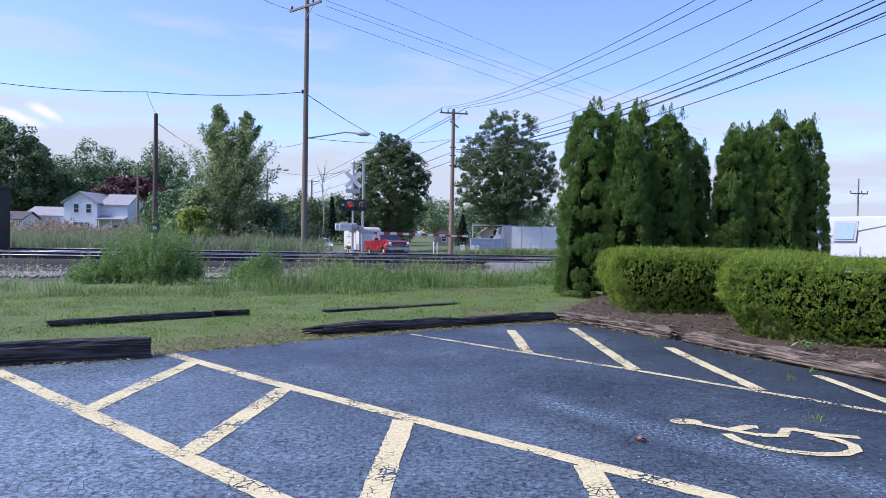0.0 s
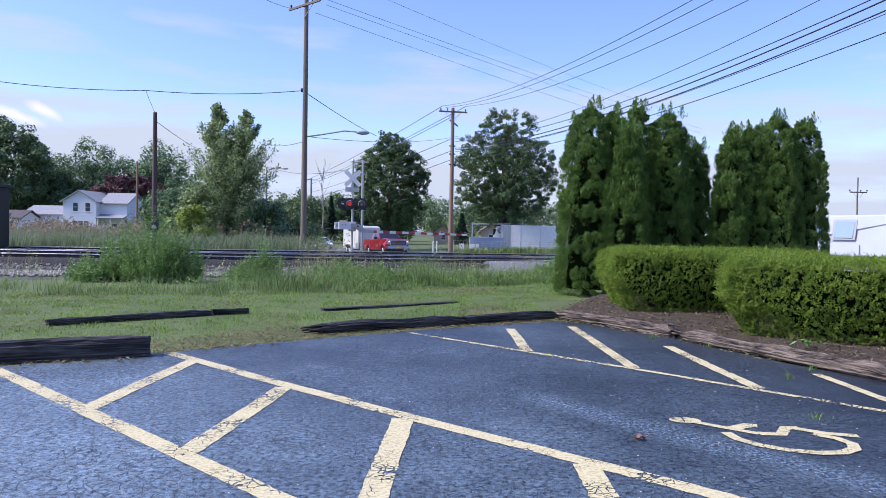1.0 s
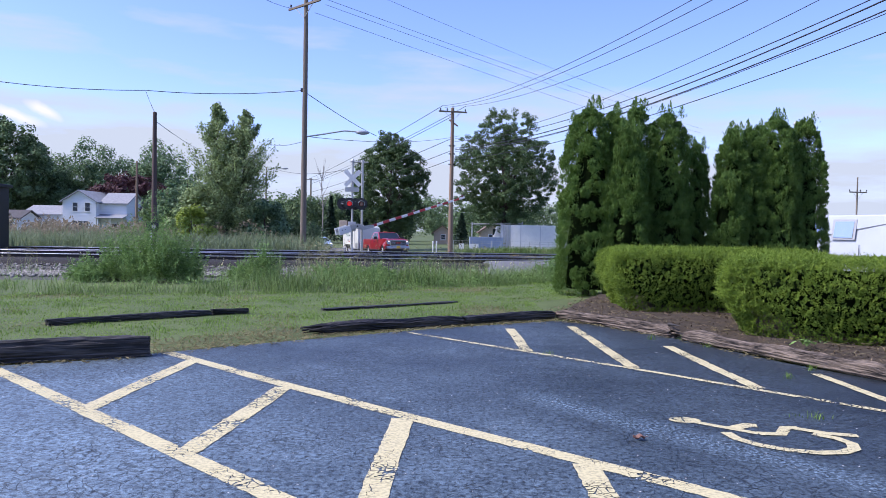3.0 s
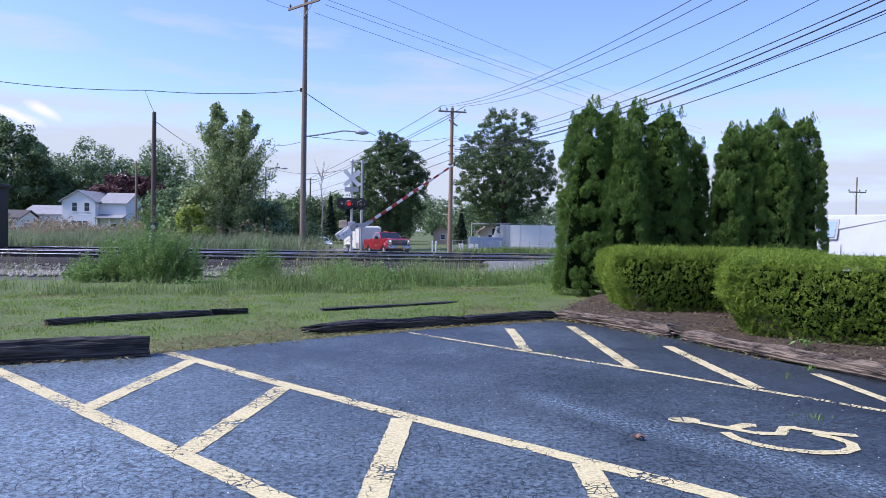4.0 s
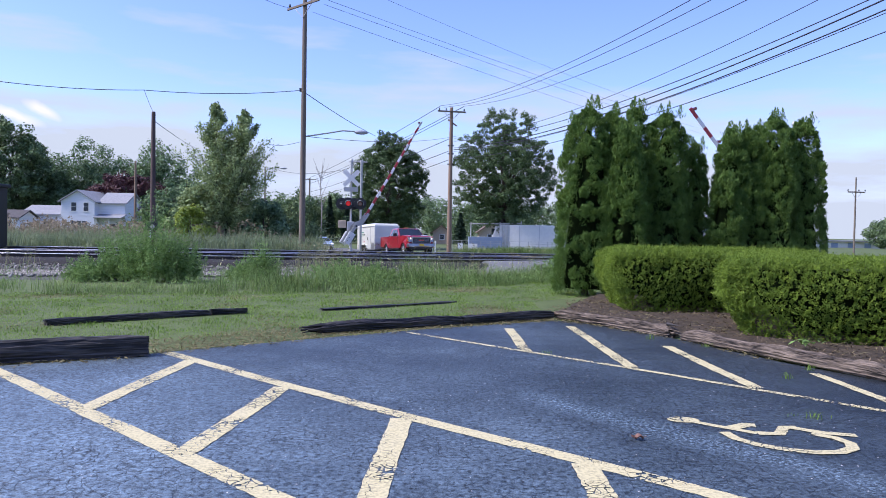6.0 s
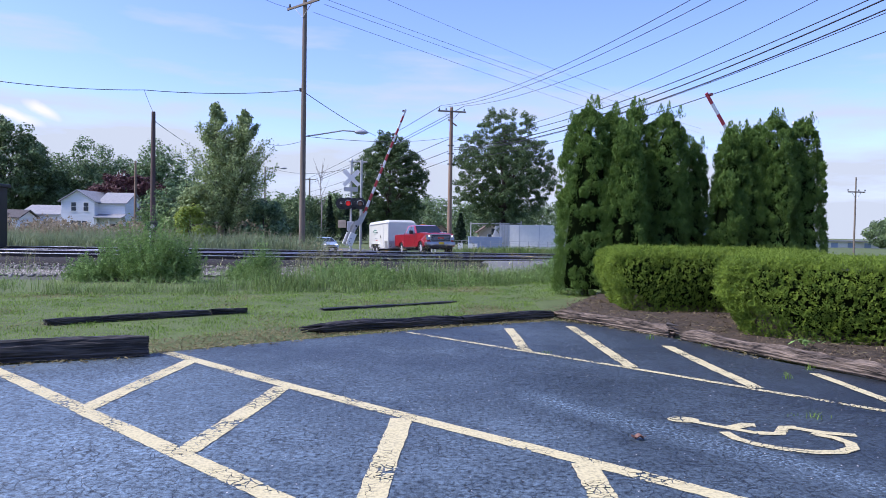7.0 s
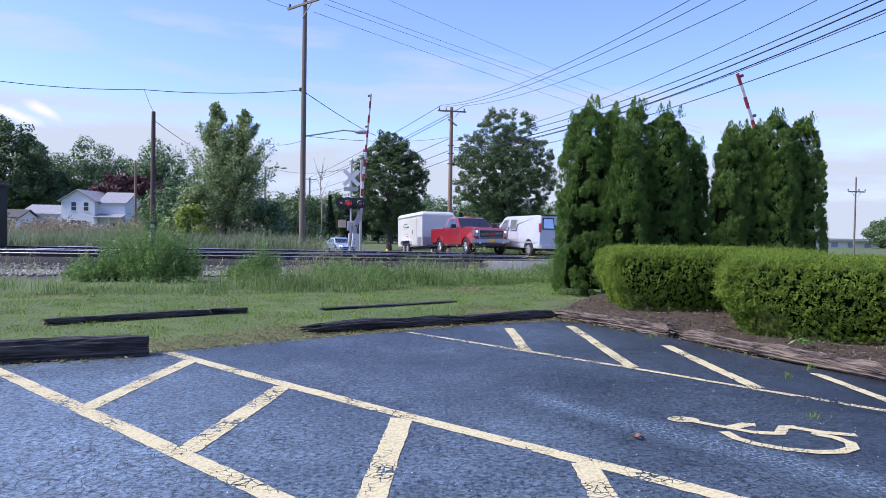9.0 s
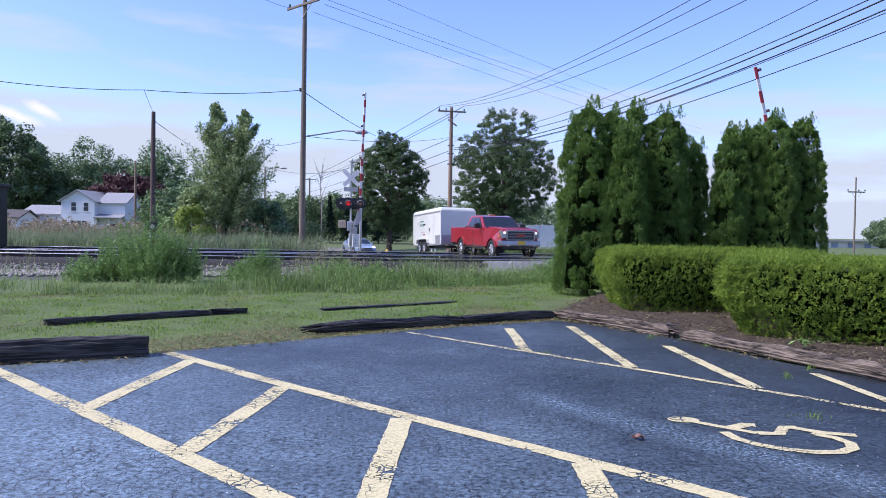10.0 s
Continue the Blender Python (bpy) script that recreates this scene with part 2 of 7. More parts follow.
M_ASPHALT = asphalt_material()
M_PAINT = line_paint("yellow_line_paint", (-0.03, 0.10))
M_PAINTWORN = line_paint("worn_line_paint", (-0.02, 0.17))
M_ROAD = material("road_asphalt", (0.09, 0.09, 0.095), (0.16, 0.16, 0.165), 0.8, 0.8, bump=0.3)
M_TIE = material("creosoted_timber", (0.004, 0.0036, 0.0036), (0.125, 0.110, 0.100), 12, 0.6, bump=1.0, fine=60, stretch=(0.07, 1, 1), contrast=(0.46, 0.76), bump_dist=0.02)
M_TIE_OLD = material("weathered_timber", (0.009, 0.0065, 0.005), (0.25, 0.195, 0.15), 11, 0.95, bump=1.0, fine=55, stretch=(0.14, 1, 1), contrast=(0.40, 0.66), bump_dist=0.03)
M_GROUND = material("turf_soil", (0.045, 0.070, 0.016), (0.12, 0.155, 0.045), 0.7, 0.95, bump=0.5, fine=14)
M_MULCH = material("bark_mulch", (0.010, 0.007, 0.004), (0.080, 0.056, 0.033), 6, 0.95, bump=1.0, fine=40, bump_dist=0.03)
M_CHIP = material("mulch_chip", (0.022, 0.015, 0.009), (0.22, 0.165, 0.10), 6, 0.95, bump=0, island=0.5)
M_BALLAST = material("ballast_bed", (0.024, 0.023, 0.021), (0.145, 0.138, 0.125), 9, 0.95, bump=1.0, fine=24, bump_dist=0.06)
# ballast colour darkened to carry the shade below the rails
M_BALLASTSHADE = material("shade_dark_ballast", (0.008, 0.007, 0.007), (0.030, 0.026, 0.025), 9, 0.9, bump=1.0, fine=24, bump_dist=0.05)
M_STONE = material("ballast_stone", (0.060, 0.056, 0.050), (0.36, 0.34, 0.30), 5, 0.9, bump=0.3, island=0.75)
M_RAIL = material("rail_steel", (0.02, 0.016, 0.015), (0.06, 0.045, 0.04), 3, 0.7, metal=0.3, bump=0.2, stretch=(0.2, 1, 1))
M_RAILTOP = material("polished_rail_head", (0.45, 0.45, 0.47), (0.62, 0.62, 0.64), 3, 0.28, metal=1.0, bump=0.05, stretch=(0.1, 1, 1))
M_POLE = material("weathered_pole_wood", (0.105, 0.086, 0.066), (0.25, 0.205, 0.16), 3, 0.9, bump=0.5, fine=30, stretch=(4, 4, 0.12))
M_POLEDARK = material("tarred_pole_wood", (0.05, 0.035, 0.03), (0.14, 0.10, 0.085), 3, 0.9, bump=0.5, fine=30, stretch=(4, 4, 0.12))
M_POLERED = material("red_brown_pole_wood", (0.15, 0.10, 0.068), (0.32, 0.225, 0.155), 3, 0.9, bump=0.5, fine=30, stretch=(4, 4, 0.12))
M_BARK = material("tree_bark", (0.03, 0.024, 0.018), (0.10, 0.08, 0.065), 5, 0.95, bump=0.8, stretch=(3, 3, 0.4))
M_DEADBARK = material("dead_bark", (0.22, 0.19, 0.17), (0.36, 0.33, 0.30), 5, 0.95, bump=0.4)
M_GALV = material("galvanised_steel", (0.33, 0.33, 0.32), (0.49, 0.49, 0.47), 4, 0.5, metal=0.4, bump=0.1)
M_GREYBOX = material("grey_enamel", (0.30, 0.31, 0.33), (0.42, 0.43, 0.45), 3, 0.5, bump=0.1)
M_WIRE = material("black_cable", (0.012, 0.012, 0.014), (0.03, 0.03, 0.034), 3, 0.6, bump=0)
M_BLACK = material("black_plastic", (0.010, 0.010, 0.011), (0.022, 0.022, 0.024), 6, 0.45, bump=0.1)
M_RUBBER = material("tyre_rubber", (0.010, 0.010, 0.010), (0.028, 0.027, 0.026), 6, 0.85, bump=0.3)
M_REDPAINT = material("red_car_paint", (0.265, 0.010, 0.021), (0.33, 0.015, 0.028), 2, 0.3, bump=0.0, coat=1.0)
M_WHITEPAINT = material("white_car_paint", (0.42, 0.45, 0.49), (0.50, 0.53, 0.57), 2, 0.35, bump=0.0, coat=0.7)
M_BLUEPAINT = material("pale_blue_car_paint", (0.34, 0.44, 0.58), (0.44, 0.54, 0.68), 2, 0.3, metal=0.2, bump=0.0, coat=1.0)
M_TRAILER = material("white_trailer_skin", (0.60, 0.60, 0.54), (0.70, 0.70, 0.63), 1.2, 0.35, bump=0.03, coat=0.3)
M_CHROME = material("chrome", (0.30, 0.30, 0.31), (0.42, 0.42, 0.43), 4, 0.33, metal=1.0, bump=0)
M_ALU = material("aluminium", (0.42, 0.42, 0.43), (0.58, 0.58, 0.60), 4, 0.4, metal=0.7, bump=0.05)
M_GLASS = material("dark_window_glass", (0.014, 0.017, 0.021), (0.022, 0.026, 0.031), 2, 0.08, bump=0, coat=0.5, spec=0.5)
M_VANGLASS = material("reflective_window_glass", (0.52, 0.58, 0.58), (0.60, 0.66, 0.66), 2, 0.05, metal=0.75, bump=0, coat=1.0)
M_DEADLEAF = material("dead_leaf", (0.10, 0.05, 0.04), (0.24, 0.13, 0.10), 20, 0.8, bump=0.2)
M_GRIT = material("pale_grit", (0.35, 0.35, 0.36), (0.6, 0.6, 0.6), 20, 0.9, bump=0)
M_PANE = material("dim_window_pane", (0.03, 0.035, 0.045), (0.06, 0.07, 0.085), 1, 0.3, bump=0, spec=0.3)
M_HEAD = glow("headlamp_on", (0.95, 0.84, 0.66), 0.45)
M_LENS = material("headlamp_reflector", (0.20, 0.20, 0.21), (0.34, 0.34, 0.35), 8, 0.15, metal=0.4, bump=0, coat=1.0)
M_HEADOFF = material("headlamp_lens", (0.55, 0.57, 0.6), (0.75, 0.77, 0.8), 6, 0.1, metal=0.4, bump=0, coat=1.0)
M_TAIL = material("red_lens", (0.35, 0.01, 0.012), (0.5, 0.02, 0.02), 6, 0.15, bump=0, coat=1.0)
M_SIGNALON = glow("lit_red_lens", (1.0, 0.03, 0.035), 0.13)
M_SIGNALOFF = material("dark_red_lens", (0.10, 0.012, 0.016), (0.16, 0.02, 0.025), 8, 0.15, bump=0, coat=1.0)
M_AMBER = material("amber_lens", (0.6, 0.16, 0.02), (0.7, 0.22, 0.03), 8, 0.2, bump=0, coat=1.0)
M_RED = material("red_reflective_stripe", (0.34, 0.026, 0.030), (0.45, 0.04, 0.045), 5, 0.4, bump=0.05)
M_WHITE = material("white_enamel", (0.66, 0.65, 0.61), (0.80, 0.79, 0.74), 3, 0.45, bump=0.05)
M_YELLOW = material("yellow_enamel", (0.62, 0.40, 0.02), (0.75, 0.50, 0.04), 4, 0.5, bump=0.05)
M_SIDING = material("white_clapboard", (0.62, 0.63, 0.65), (0.76, 0.77, 0.79), 2, 0.6, bump=0.3, fine=4, stretch=(0.1, 0.1, 6))
M_SHINGLE = material("grey_shingle", (0.20, 0.205, 0.22), (0.32, 0.325, 0.34), 3, 0.9, bump=0.4, fine=12)
M_SHINGLEDARK = material("dark_shingle", (0.05, 0.045, 0.045), (0.11, 0.10, 0.10), 3, 0.9, bump=0.4, fine=12)
M_BROWNROOF = material("brown_shingle", (0.11, 0.075, 0.055), (0.20, 0.145, 0.11), 3, 0.9, bump=0.4, fine=12)
M_TAN = material("tan_siding", (0.40, 0.31, 0.22), (0.52, 0.42, 0.31), 2, 0.8, bump=0.2)
M_PRINTGREEN = material("green_print", (0.06, 0.20, 0.16), (0.10, 0.28, 0.22), 5, 0.5, bump=0.0)
M_CONTAINER = material("blue_grey_steel", (0.22, 0.28, 0.38), (0.32, 0.38, 0.49), 1.5, 0.55, bump=0.15)
M_NAVY = material("dark_navy_steel", (0.004, 0.0045, 0.009), (0.009, 0.010, 0.018), 2, 0.5, bump=0.1)
M_CONCRETE = material("concrete", (0.30, 0.29, 0.27), (0.46, 0.45, 0.42), 5, 0.9, bump=0.4)
M_BLADE = leaf_mat("mown_grass", (0.080, 0.165, 0.022), (0.26, 0.385, 0.075), 0.35, 0.3)
M_STRAW = leaf_mat("dry_clippings", (0.11, 0.095, 0.045), (0.29, 0.25, 0.125), 0.4, 0.2)
M_TALL = leaf_mat("tall_weeds", (0.085, 0.150, 0.040), (0.25, 0.34, 0.115), 0.4, 0.3)
M_FIELD = leaf_mat("field_grass_blades", (0.125, 0.175, 0.085), (0.28, 0.33, 0.19), 0.35, 0.3)
M_TALLPALE = leaf_mat("pale_seed_grass", (0.20, 0.20, 0.10), (0.36, 0.33, 0.19), 0.4, 0.3)
M_REED = leaf_mat("tan_reed_plumes", (0.24, 0.20, 0.13), (0.40, 0.33, 0.23), 0.35, 0.3)
M_WEEDBUSH = leaf_mat("bushy_weed", (0.095, 0.185, 0.050), (0.27, 0.40, 0.125), 0.35, 0.25)
M_FLOWER = leaf_mat("small_flowers", (0.55, 0.50, 0.16), (0.75, 0.72, 0.45), 0.3, 0.2)
M_CEDAR = leaf_mat("arborvitae_sprays", (0.048, 0.106, 0.022), (0.178, 0.280, 0.060), 0.14, 0.2, scale=2.6, fine=7.0)
M_HEDGE = leaf_mat("clipped_hedge_leaves", (0.075, 0.135, 0.016), (0.235, 0.330, 0.040), 0.22, 0.25, scale=5.0, fine=16.0)
M_MAPLE = leaf_mat("maple_leaves", (0.046, 0.086, 0.036), (0.140, 0.205, 0.082), 0.3, 0.2)
M_POPLAR = leaf_mat("cottonwood_leaves", (0.15, 0.225, 0.085), (0.36, 0.43, 0.20), 0.4, 0.25)
# both woodland leaf colours are lightened to carry distance haze
M_WOODS = leaf_mat("woodland_leaves", (0.085, 0.155, 0.072), (0.205, 0.290, 0.145), 0.45, 0.25)
M_WOODSDARK = leaf_mat("shaded_leaves", (0.075, 0.13, 0.056), (0.185, 0.255, 0.115), 0.45, 0.2)
M_PURPLE = leaf_mat("purple_leaves", (0.050, 0.024, 0.027), (0.115, 0.055, 0.058), 0.4, 0.2)
M_SPRUCE = leaf_mat("spruce_needles", (0.014, 0.032, 0.018), (0.04, 0.07, 0.042), 0.4, 0.1)
# near-black hulls inside the shrubs: inner shade painted as a surface
M_CORE = material("shrub_shade_core", (0.003, 0.006, 0.002), (0.009, 0.015, 0.005), 5, 1.0, bump=0.5, spec=0.0)
M_YELLOWBUSH = leaf_mat("yellow_green_leaves", (0.13, 0.19, 0.025), (0.33, 0.41, 0.075), 0.35, 0.3)


# ---- mesh helpers ----
def raw_mesh(name, verts, faces, mats):
    """verts (n,3), faces (m,k) arrays, mats: one material."""
    verts, faces = np.asarray(verts, np.float32), np.asarray(faces, np.int32)
    me = bpy.data.meshes.new(name)
    k = faces.shape[1]
    me.vertices.add(len(verts))
    me.vertices.foreach_set("co", verts.ravel())
    me.loops.add(faces.size)
    me.loops.foreach_set("vertex_index", faces.ravel())
    me.polygons.add(len(faces))
    me.polygons.foreach_set("loop_start", np.arange(0, faces.size, k, dtype=np.int32))
    me.polygons.foreach_set("loop_total", np.full(len(faces), k, np.int32))
    me.materials.append(mats)
    me.update(calc_edges=True)
    return me


def raw_part(name, verts, faces, mat, parent=None, label=""):
    ob = new(name, raw_mesh(name, verts, faces, mat))
    if parent is not None:
        ob.parent = parent
    if label:
        tagged(ob, label)
    return ob


def part(name, bm, mat, parent=None, label="", smooth=False, bevel=0.0, seg=2):
    me = bpy.data.meshes.new(name)
    bmesh.ops.recalc_face_normals(bm, faces=bm.faces)
    if smooth:
        for f in bm.faces:
            f.smooth = True
    bm.to_mesh(me)
    bm.free()
    me.materials.append(mat)
    ob = new(name, me)
    if parent is not None:
        ob.parent = parent
    if label:
        tagged(ob, label)
    if bevel:
        md = ob.modifiers.new("bevel", "BEVEL")
        md.width, md.segments, md.limit_method, md.angle_limit = bevel, seg, "ANGLE", radians(35)
    return ob


def thing(name, label, category, m=None, group="", kind=""):
    ob = new(name)
    if m is not None:
        ob.matrix_basis = m
    return tagged(ob, label, category, group, kind)


def box(bm, x0, x1, y0, y1, z0, z1):
    bmesh.ops.create_cube(bm, size=1, matrix=Matrix.Translation(((x0 + x1) / 2, (y0 + y1) / 2, (z0 + z1) / 2)) @ Matrix.Diagonal((x1 - x0, y1 - y0, z1 - z0, 1)))
    return bm


def bx(*a):
    return box(bmesh.new(), *a)


def rod(bm, a, b, r0, r1=None, seg=10, cap=True):
    a, b = Vector(a), Vector(b)
    d = b - a
    m = Matrix.Translation((a + b) / 2) @ d.to_track_quat("Z", "Y").to_matrix().to_4x4()
    bmesh.ops.create_cone(bm, cap_ends=cap, segments=seg, radius1=r0, radius2=r0 if r1 is None else r1, depth=d.length, matrix=m)
    return bm


def rd(*a, **k):
    return rod(bmesh.new(), *a, **k)


def prism(bm, profile, width):
    """Side profile (x, z) swept across y; width: half-width, or a function of (x, z)."""
    w = width if callable(width) else (lambda x, z: width)
    left = [bm.verts.new((x, w(x, z), z)) for x, z in profile]
    right = [bm.verts.new((x, -w(x, z), z)) for x, z in profile]
    bm.faces.new(left)
    bm.faces.new(right[::-1])
    n = len(profile)
    for i in range(n):
        bm.faces.new((left[i], left[(i + 1) % n], right[(i + 1) % n], right[i]))
    return bm


def tube(points, radius, name, mat, parent=None, seg=6):
    """A bent round bar along points."""
    pts = [Vector(p) for p in points]
    vs, fs = [], []
    for i, p in enumerate(pts):
        d = (pts[min(i + 1, len(pts) - 1)] - pts[max(i - 1, 0)]).normalized()
        a = d.cross(Vector((0, 0, 1)) if abs(d.z) < 0.95 else Vector((1, 0, 0))).normalized()
        c = d.cross(a)
        r = radius[i] if isinstance(radius, (list, tuple)) else radius
        for k in range(seg):
            t = 2 * math.pi * k / seg
            vs.append(p + (a * math.cos(t) + c * math.sin(t)) * r)
    for i in range(len(pts) - 1):
        for k in range(seg):
            fs.append((i * seg + k, i * seg + (k + 1) % seg, (i + 1) * seg + (k + 1) % seg, (i + 1) * seg + k))
    ob = raw_part(name, vs, fs, mat, parent)
    return ob


RNG = np.random.default_rng(7)


def unit(n):
    v = RNG.normal(size=(n, 3))
    return v / np.linalg.norm(v, axis=1)[:, None]


def leaves(centers, size, normals=None, aspect=0.55, fold=0.25, spread=0.9):
    """Pointed leaves, folded along the midrib, round the centres. Returns verts, faces (quads)."""
    n = len(centers)
    size = np.broadcast_to(np.asarray(size, float), (n,)) * RNG.uniform(0.65, 1.3, n)
    nor = unit(n) if normals is None else normals + unit(n) * spread
    nor /= np.linalg.norm(nor, axis=1)[:, None] + 1e-9
    t = np.cross(nor, unit(n))
    t /= np.linalg.norm(t, axis=1)[:, None] + 1e-9
    s = np.cross(nor, t)
    L, Wd = size[:, None] * 0.5, size[:, None] * 0.5 * aspect
    v = np.stack([centers - t * L, centers - s * Wd + nor * Wd * fold, centers + t * L, centers + s * Wd + nor * Wd * fold], 1)
    return v.reshape(-1, 3), np.arange(4 * n).reshape(-1, 4)


def blades(base, height, width, lean=0.35, up=None):
    """Tapering grass blades: two quads bent over, from base points."""
    n = len(base)
    h = np.broadcast_to(np.asarray(height, float), (n,)) * RNG.uniform(0.55, 1.25, n)
    w = np.broadcast_to(np.asarray(width, float), (n,)) * RNG.uniform(0.7, 1.3, n)
    a = RNG.uniform(0, 2 * np.pi, n)
    d = np.stack([np.cos(a), np.sin(a), np.zeros(n)], 1)
    side = np.stack([-d[:, 1], d[:, 0], np.zeros(n)], 1)
    k = RNG.uniform(0.2, 1.0, n)[:, None] * lean
    z = np.array([0, 0, 1.0])
    p1 = base + z * (h * 0.55)[:, None] + d * h[:, None] * k * 0.3
    p2 = base + z * (h * (1 - 0.25 * k[:, 0]))[:, None] + d * h[:, None] * k
    sw = side * w[:, None] * 0.5
    v = np.stack([base - sw, base + sw, p1 - sw * 0.8, p1 + sw * 0.8, p2 - sw * 0.12, p2 + sw * 0.12], 1).reshape(-1, 3)
    i = np.arange(n)[:, None] * 6
    f = np.concatenate([i + [[0, 1, 3, 2]], i + [[2, 3, 5, 4]]], 1).reshape(-1, 4)
    return v, f


def merge(chunks):
    vs, fs, o = [], [], 0
    for v, f in chunks:
        vs.append(v)
        fs.append(np.asarray(f) + o)
        o += len(v)
    return np.concatenate(vs), np.concatenate(fs)


# ---- lie of the land: the railway runs along V, the road along ROAD_DIR ----
P0, V, N = Vector((-17.5, 28.0, 0)), Vector((0.9936, 0.113, 0)), Vector((-0.113, 0.9936, 0))
ROAD_DIR, ROAD_SIDE = Vector((0.2696, -0.963, 0)), Vector((0.963, 0.2696, 0))


def road_mid(y):
    """x of the road's middle."""
    return np.interp(y, [-60, 15, 21.5, 32.6, 36, 45, 56, 62, 80, 90, 110, 300], [45, 12.9, 10.1, 5.4, 4.1, 1.0, -2.6, -4.9, -11.0, -16.5, -32, -185])


def rail_pt(u, s, z):
    return P0 + V * u + N * s + Vector((0, 0, z))


def s_of(x, y):
    return (x - P0.x) * N.x + (y - P0.y) * N.y


def ramp_z(s, stops):
    return np.interp(s, [a for a, _ in stops], [b for _, b in stops])


def ground_z(x, y):
    s = s_of(x, y)
    dip = 0.40 * np.interp(s, [14, 26, 60, 90], [0, 1, 1, 0]) * np.clip(1.7 - np.abs(x - road_mid(y)) / 8.0, 0, 1)
    return -dip + ramp_z(s, [(-30, -0.02), (-9.5, -0.02), (-6.5, -0.20), (-2.2, -0.42), (-1.2, -0.20), (-0.9, -0.06), (9, 0.0), (13, -0.25), (28, -0.6), (60, -0.75), (200, -0.9)])


def road_z(x, y):
    return ramp_z(s_of(x, y), [(-30, 0.02), (-9, 0.05), (-2.5, 0.22), (8.5, 0.20), (14, -0.04), (24, -0.48), (32, -0.80), (60, -1.0), (90, -0.95), (200, -0.8)])


def build_ground():
    xs = np.concatenate([-np.geomspace(2500, 45, 16), np.arange(-40, 41, 2.0), np.geomspace(45, 2500, 16)])
    ys = np.concatenate([-np.geomspace(2500, 25, 12), np.arange(-20, 80, 1.5), np.geomspace(84, 2500, 18)])
    X, Y = np.meshgrid(xs, ys)
    Z = ground_z(X, Y)
    v = np.stack([X, Y, Z], 2).reshape(-1, 3)
    nx = len(xs)
    i = (np.arange(len(ys) - 1)[:, None] * nx + np.arange(nx - 1)[None]).ravel()
    g = raw_part("ground", v, np.stack([i, i + 1, i + nx + 1, i + nx], 1), M_GROUND)
    tagged(g, "rough green grass land reaching to the horizon", "ground", kind="structure")


LOT_EDGE = [(-16, 2.2), (-9, 5.3), (-4.55, 7.15), (-3.77, 7.55), (-3.14, 8.15), (-2.03, 9.05), (-0.2, 10.45), (1.0, 11.2), (1.92, 11.75), (2.2, 11.5),
            (2.8, 10.8), (3.31, 9.85), (3.95, 8.2), (4.6, 7.05), (6.4, 4.0), (9.0, 0.0), (12, -6)]


def build_lot():
    bm = bmesh.new()
    top = [bm.verts.new((x, y, 0.0)) for x, y in LOT_EDGE + [(12, -20), (-16, -20)]]
    f = bm.faces.new(top)
    r = bmesh.ops.extrude_face_region(bm, geom=[f])
    for e in r["geom"]:
        if isinstance(e, bmesh.types.BMVert):
            e.co.z -= 0.12
    lot = part("parking_lot", bm, M_ASPHALT)
    tagged(lot, "dark sealed asphalt parking lot, cracked and scuffed", "parking lot", kind="structure")


PAINT_Z = [0.003]


def stripe(a, b, w, name="painted_line", label="cracked pale yellow parking line on asphalt", mat=None):
    """A painted band with slightly ragged edges between two points of the lot."""
    a, b = np.array(a), np.array(b)
    n = max(4, int(np.linalg.norm(b - a) / 0.06))
    d = (b - a) / np.linalg.norm(b - a)
    sd = np.array([-d[1], d[0]])
    vs, fs = [], []
    PAINT_Z[0] += 0.0002
    for i in range(n + 1):
        p = a + (b - a) * i / n + sd * 0.012 * noise.noise(Vector((a[0] + i * 0.07, a[1], 0)))
        for k in (-1, 1):
            q = p + sd * k * (w / 2 + RNG.normal(0, 0.0035))
            vs.append((q[0], q[1], PAINT_Z[0]))
    for i in range(n):
        fs.append((2 * i, 2 * i + 2, 2 * i + 3, 2 * i + 1))
    ob = raw_part(name, vs, fs, mat or M_PAINT)
    tagged(ob, label, "road marking", kind="structure")
    return ob


def build_lines():
    W = 0.145
    stripe((-3.13, 8.08), (-1.38, 6.46), W)
    stripe((-1.38, 6.46), (1.72, 3.80), W)
    stripe((1.72, 3.80), (3.6, 2.2), W)
    stripe((-7.0, 9.4 - 0.1), (-4.3, 6.86), W)
    stripe((-4.3, 6.86), (-0.7, 3.62), W)
    stripe((-0.7, 3.62), (1.5, 1.6), W)
    stripe((-0.47, 10.02), (2.1, 7.60), 0.085, label="thin half-worn pale yellow parking line", mat=M_PAINTWORN)
    stripe((2.1, 7.60), (5.2, 4.45), 0.085, label="thin half-worn pale yellow parking line", mat=M_PAINTWORN)
    for a, b in (((-2.80, 5.50), (-2.69, 7.62)), ((-1.63, 4.50), (-1.44, 6.42)), ((-0.38, 3.3), (-0.30, 5.42)), ((0.87, 2.3), (0.92, 4.42)),
                 ((1.01, 10.62), (1.04, 8.62)), ((2.0, 11.0), (2.08, 7.68)), ((2.94, 9.22), (3.02, 6.74)), ((3.97, 7.52), (4.02, 6.0))):
        stripe(a, b, 0.165 if a[1] < 7 else 0.14 if a[0] < 3.5 else 0.11)


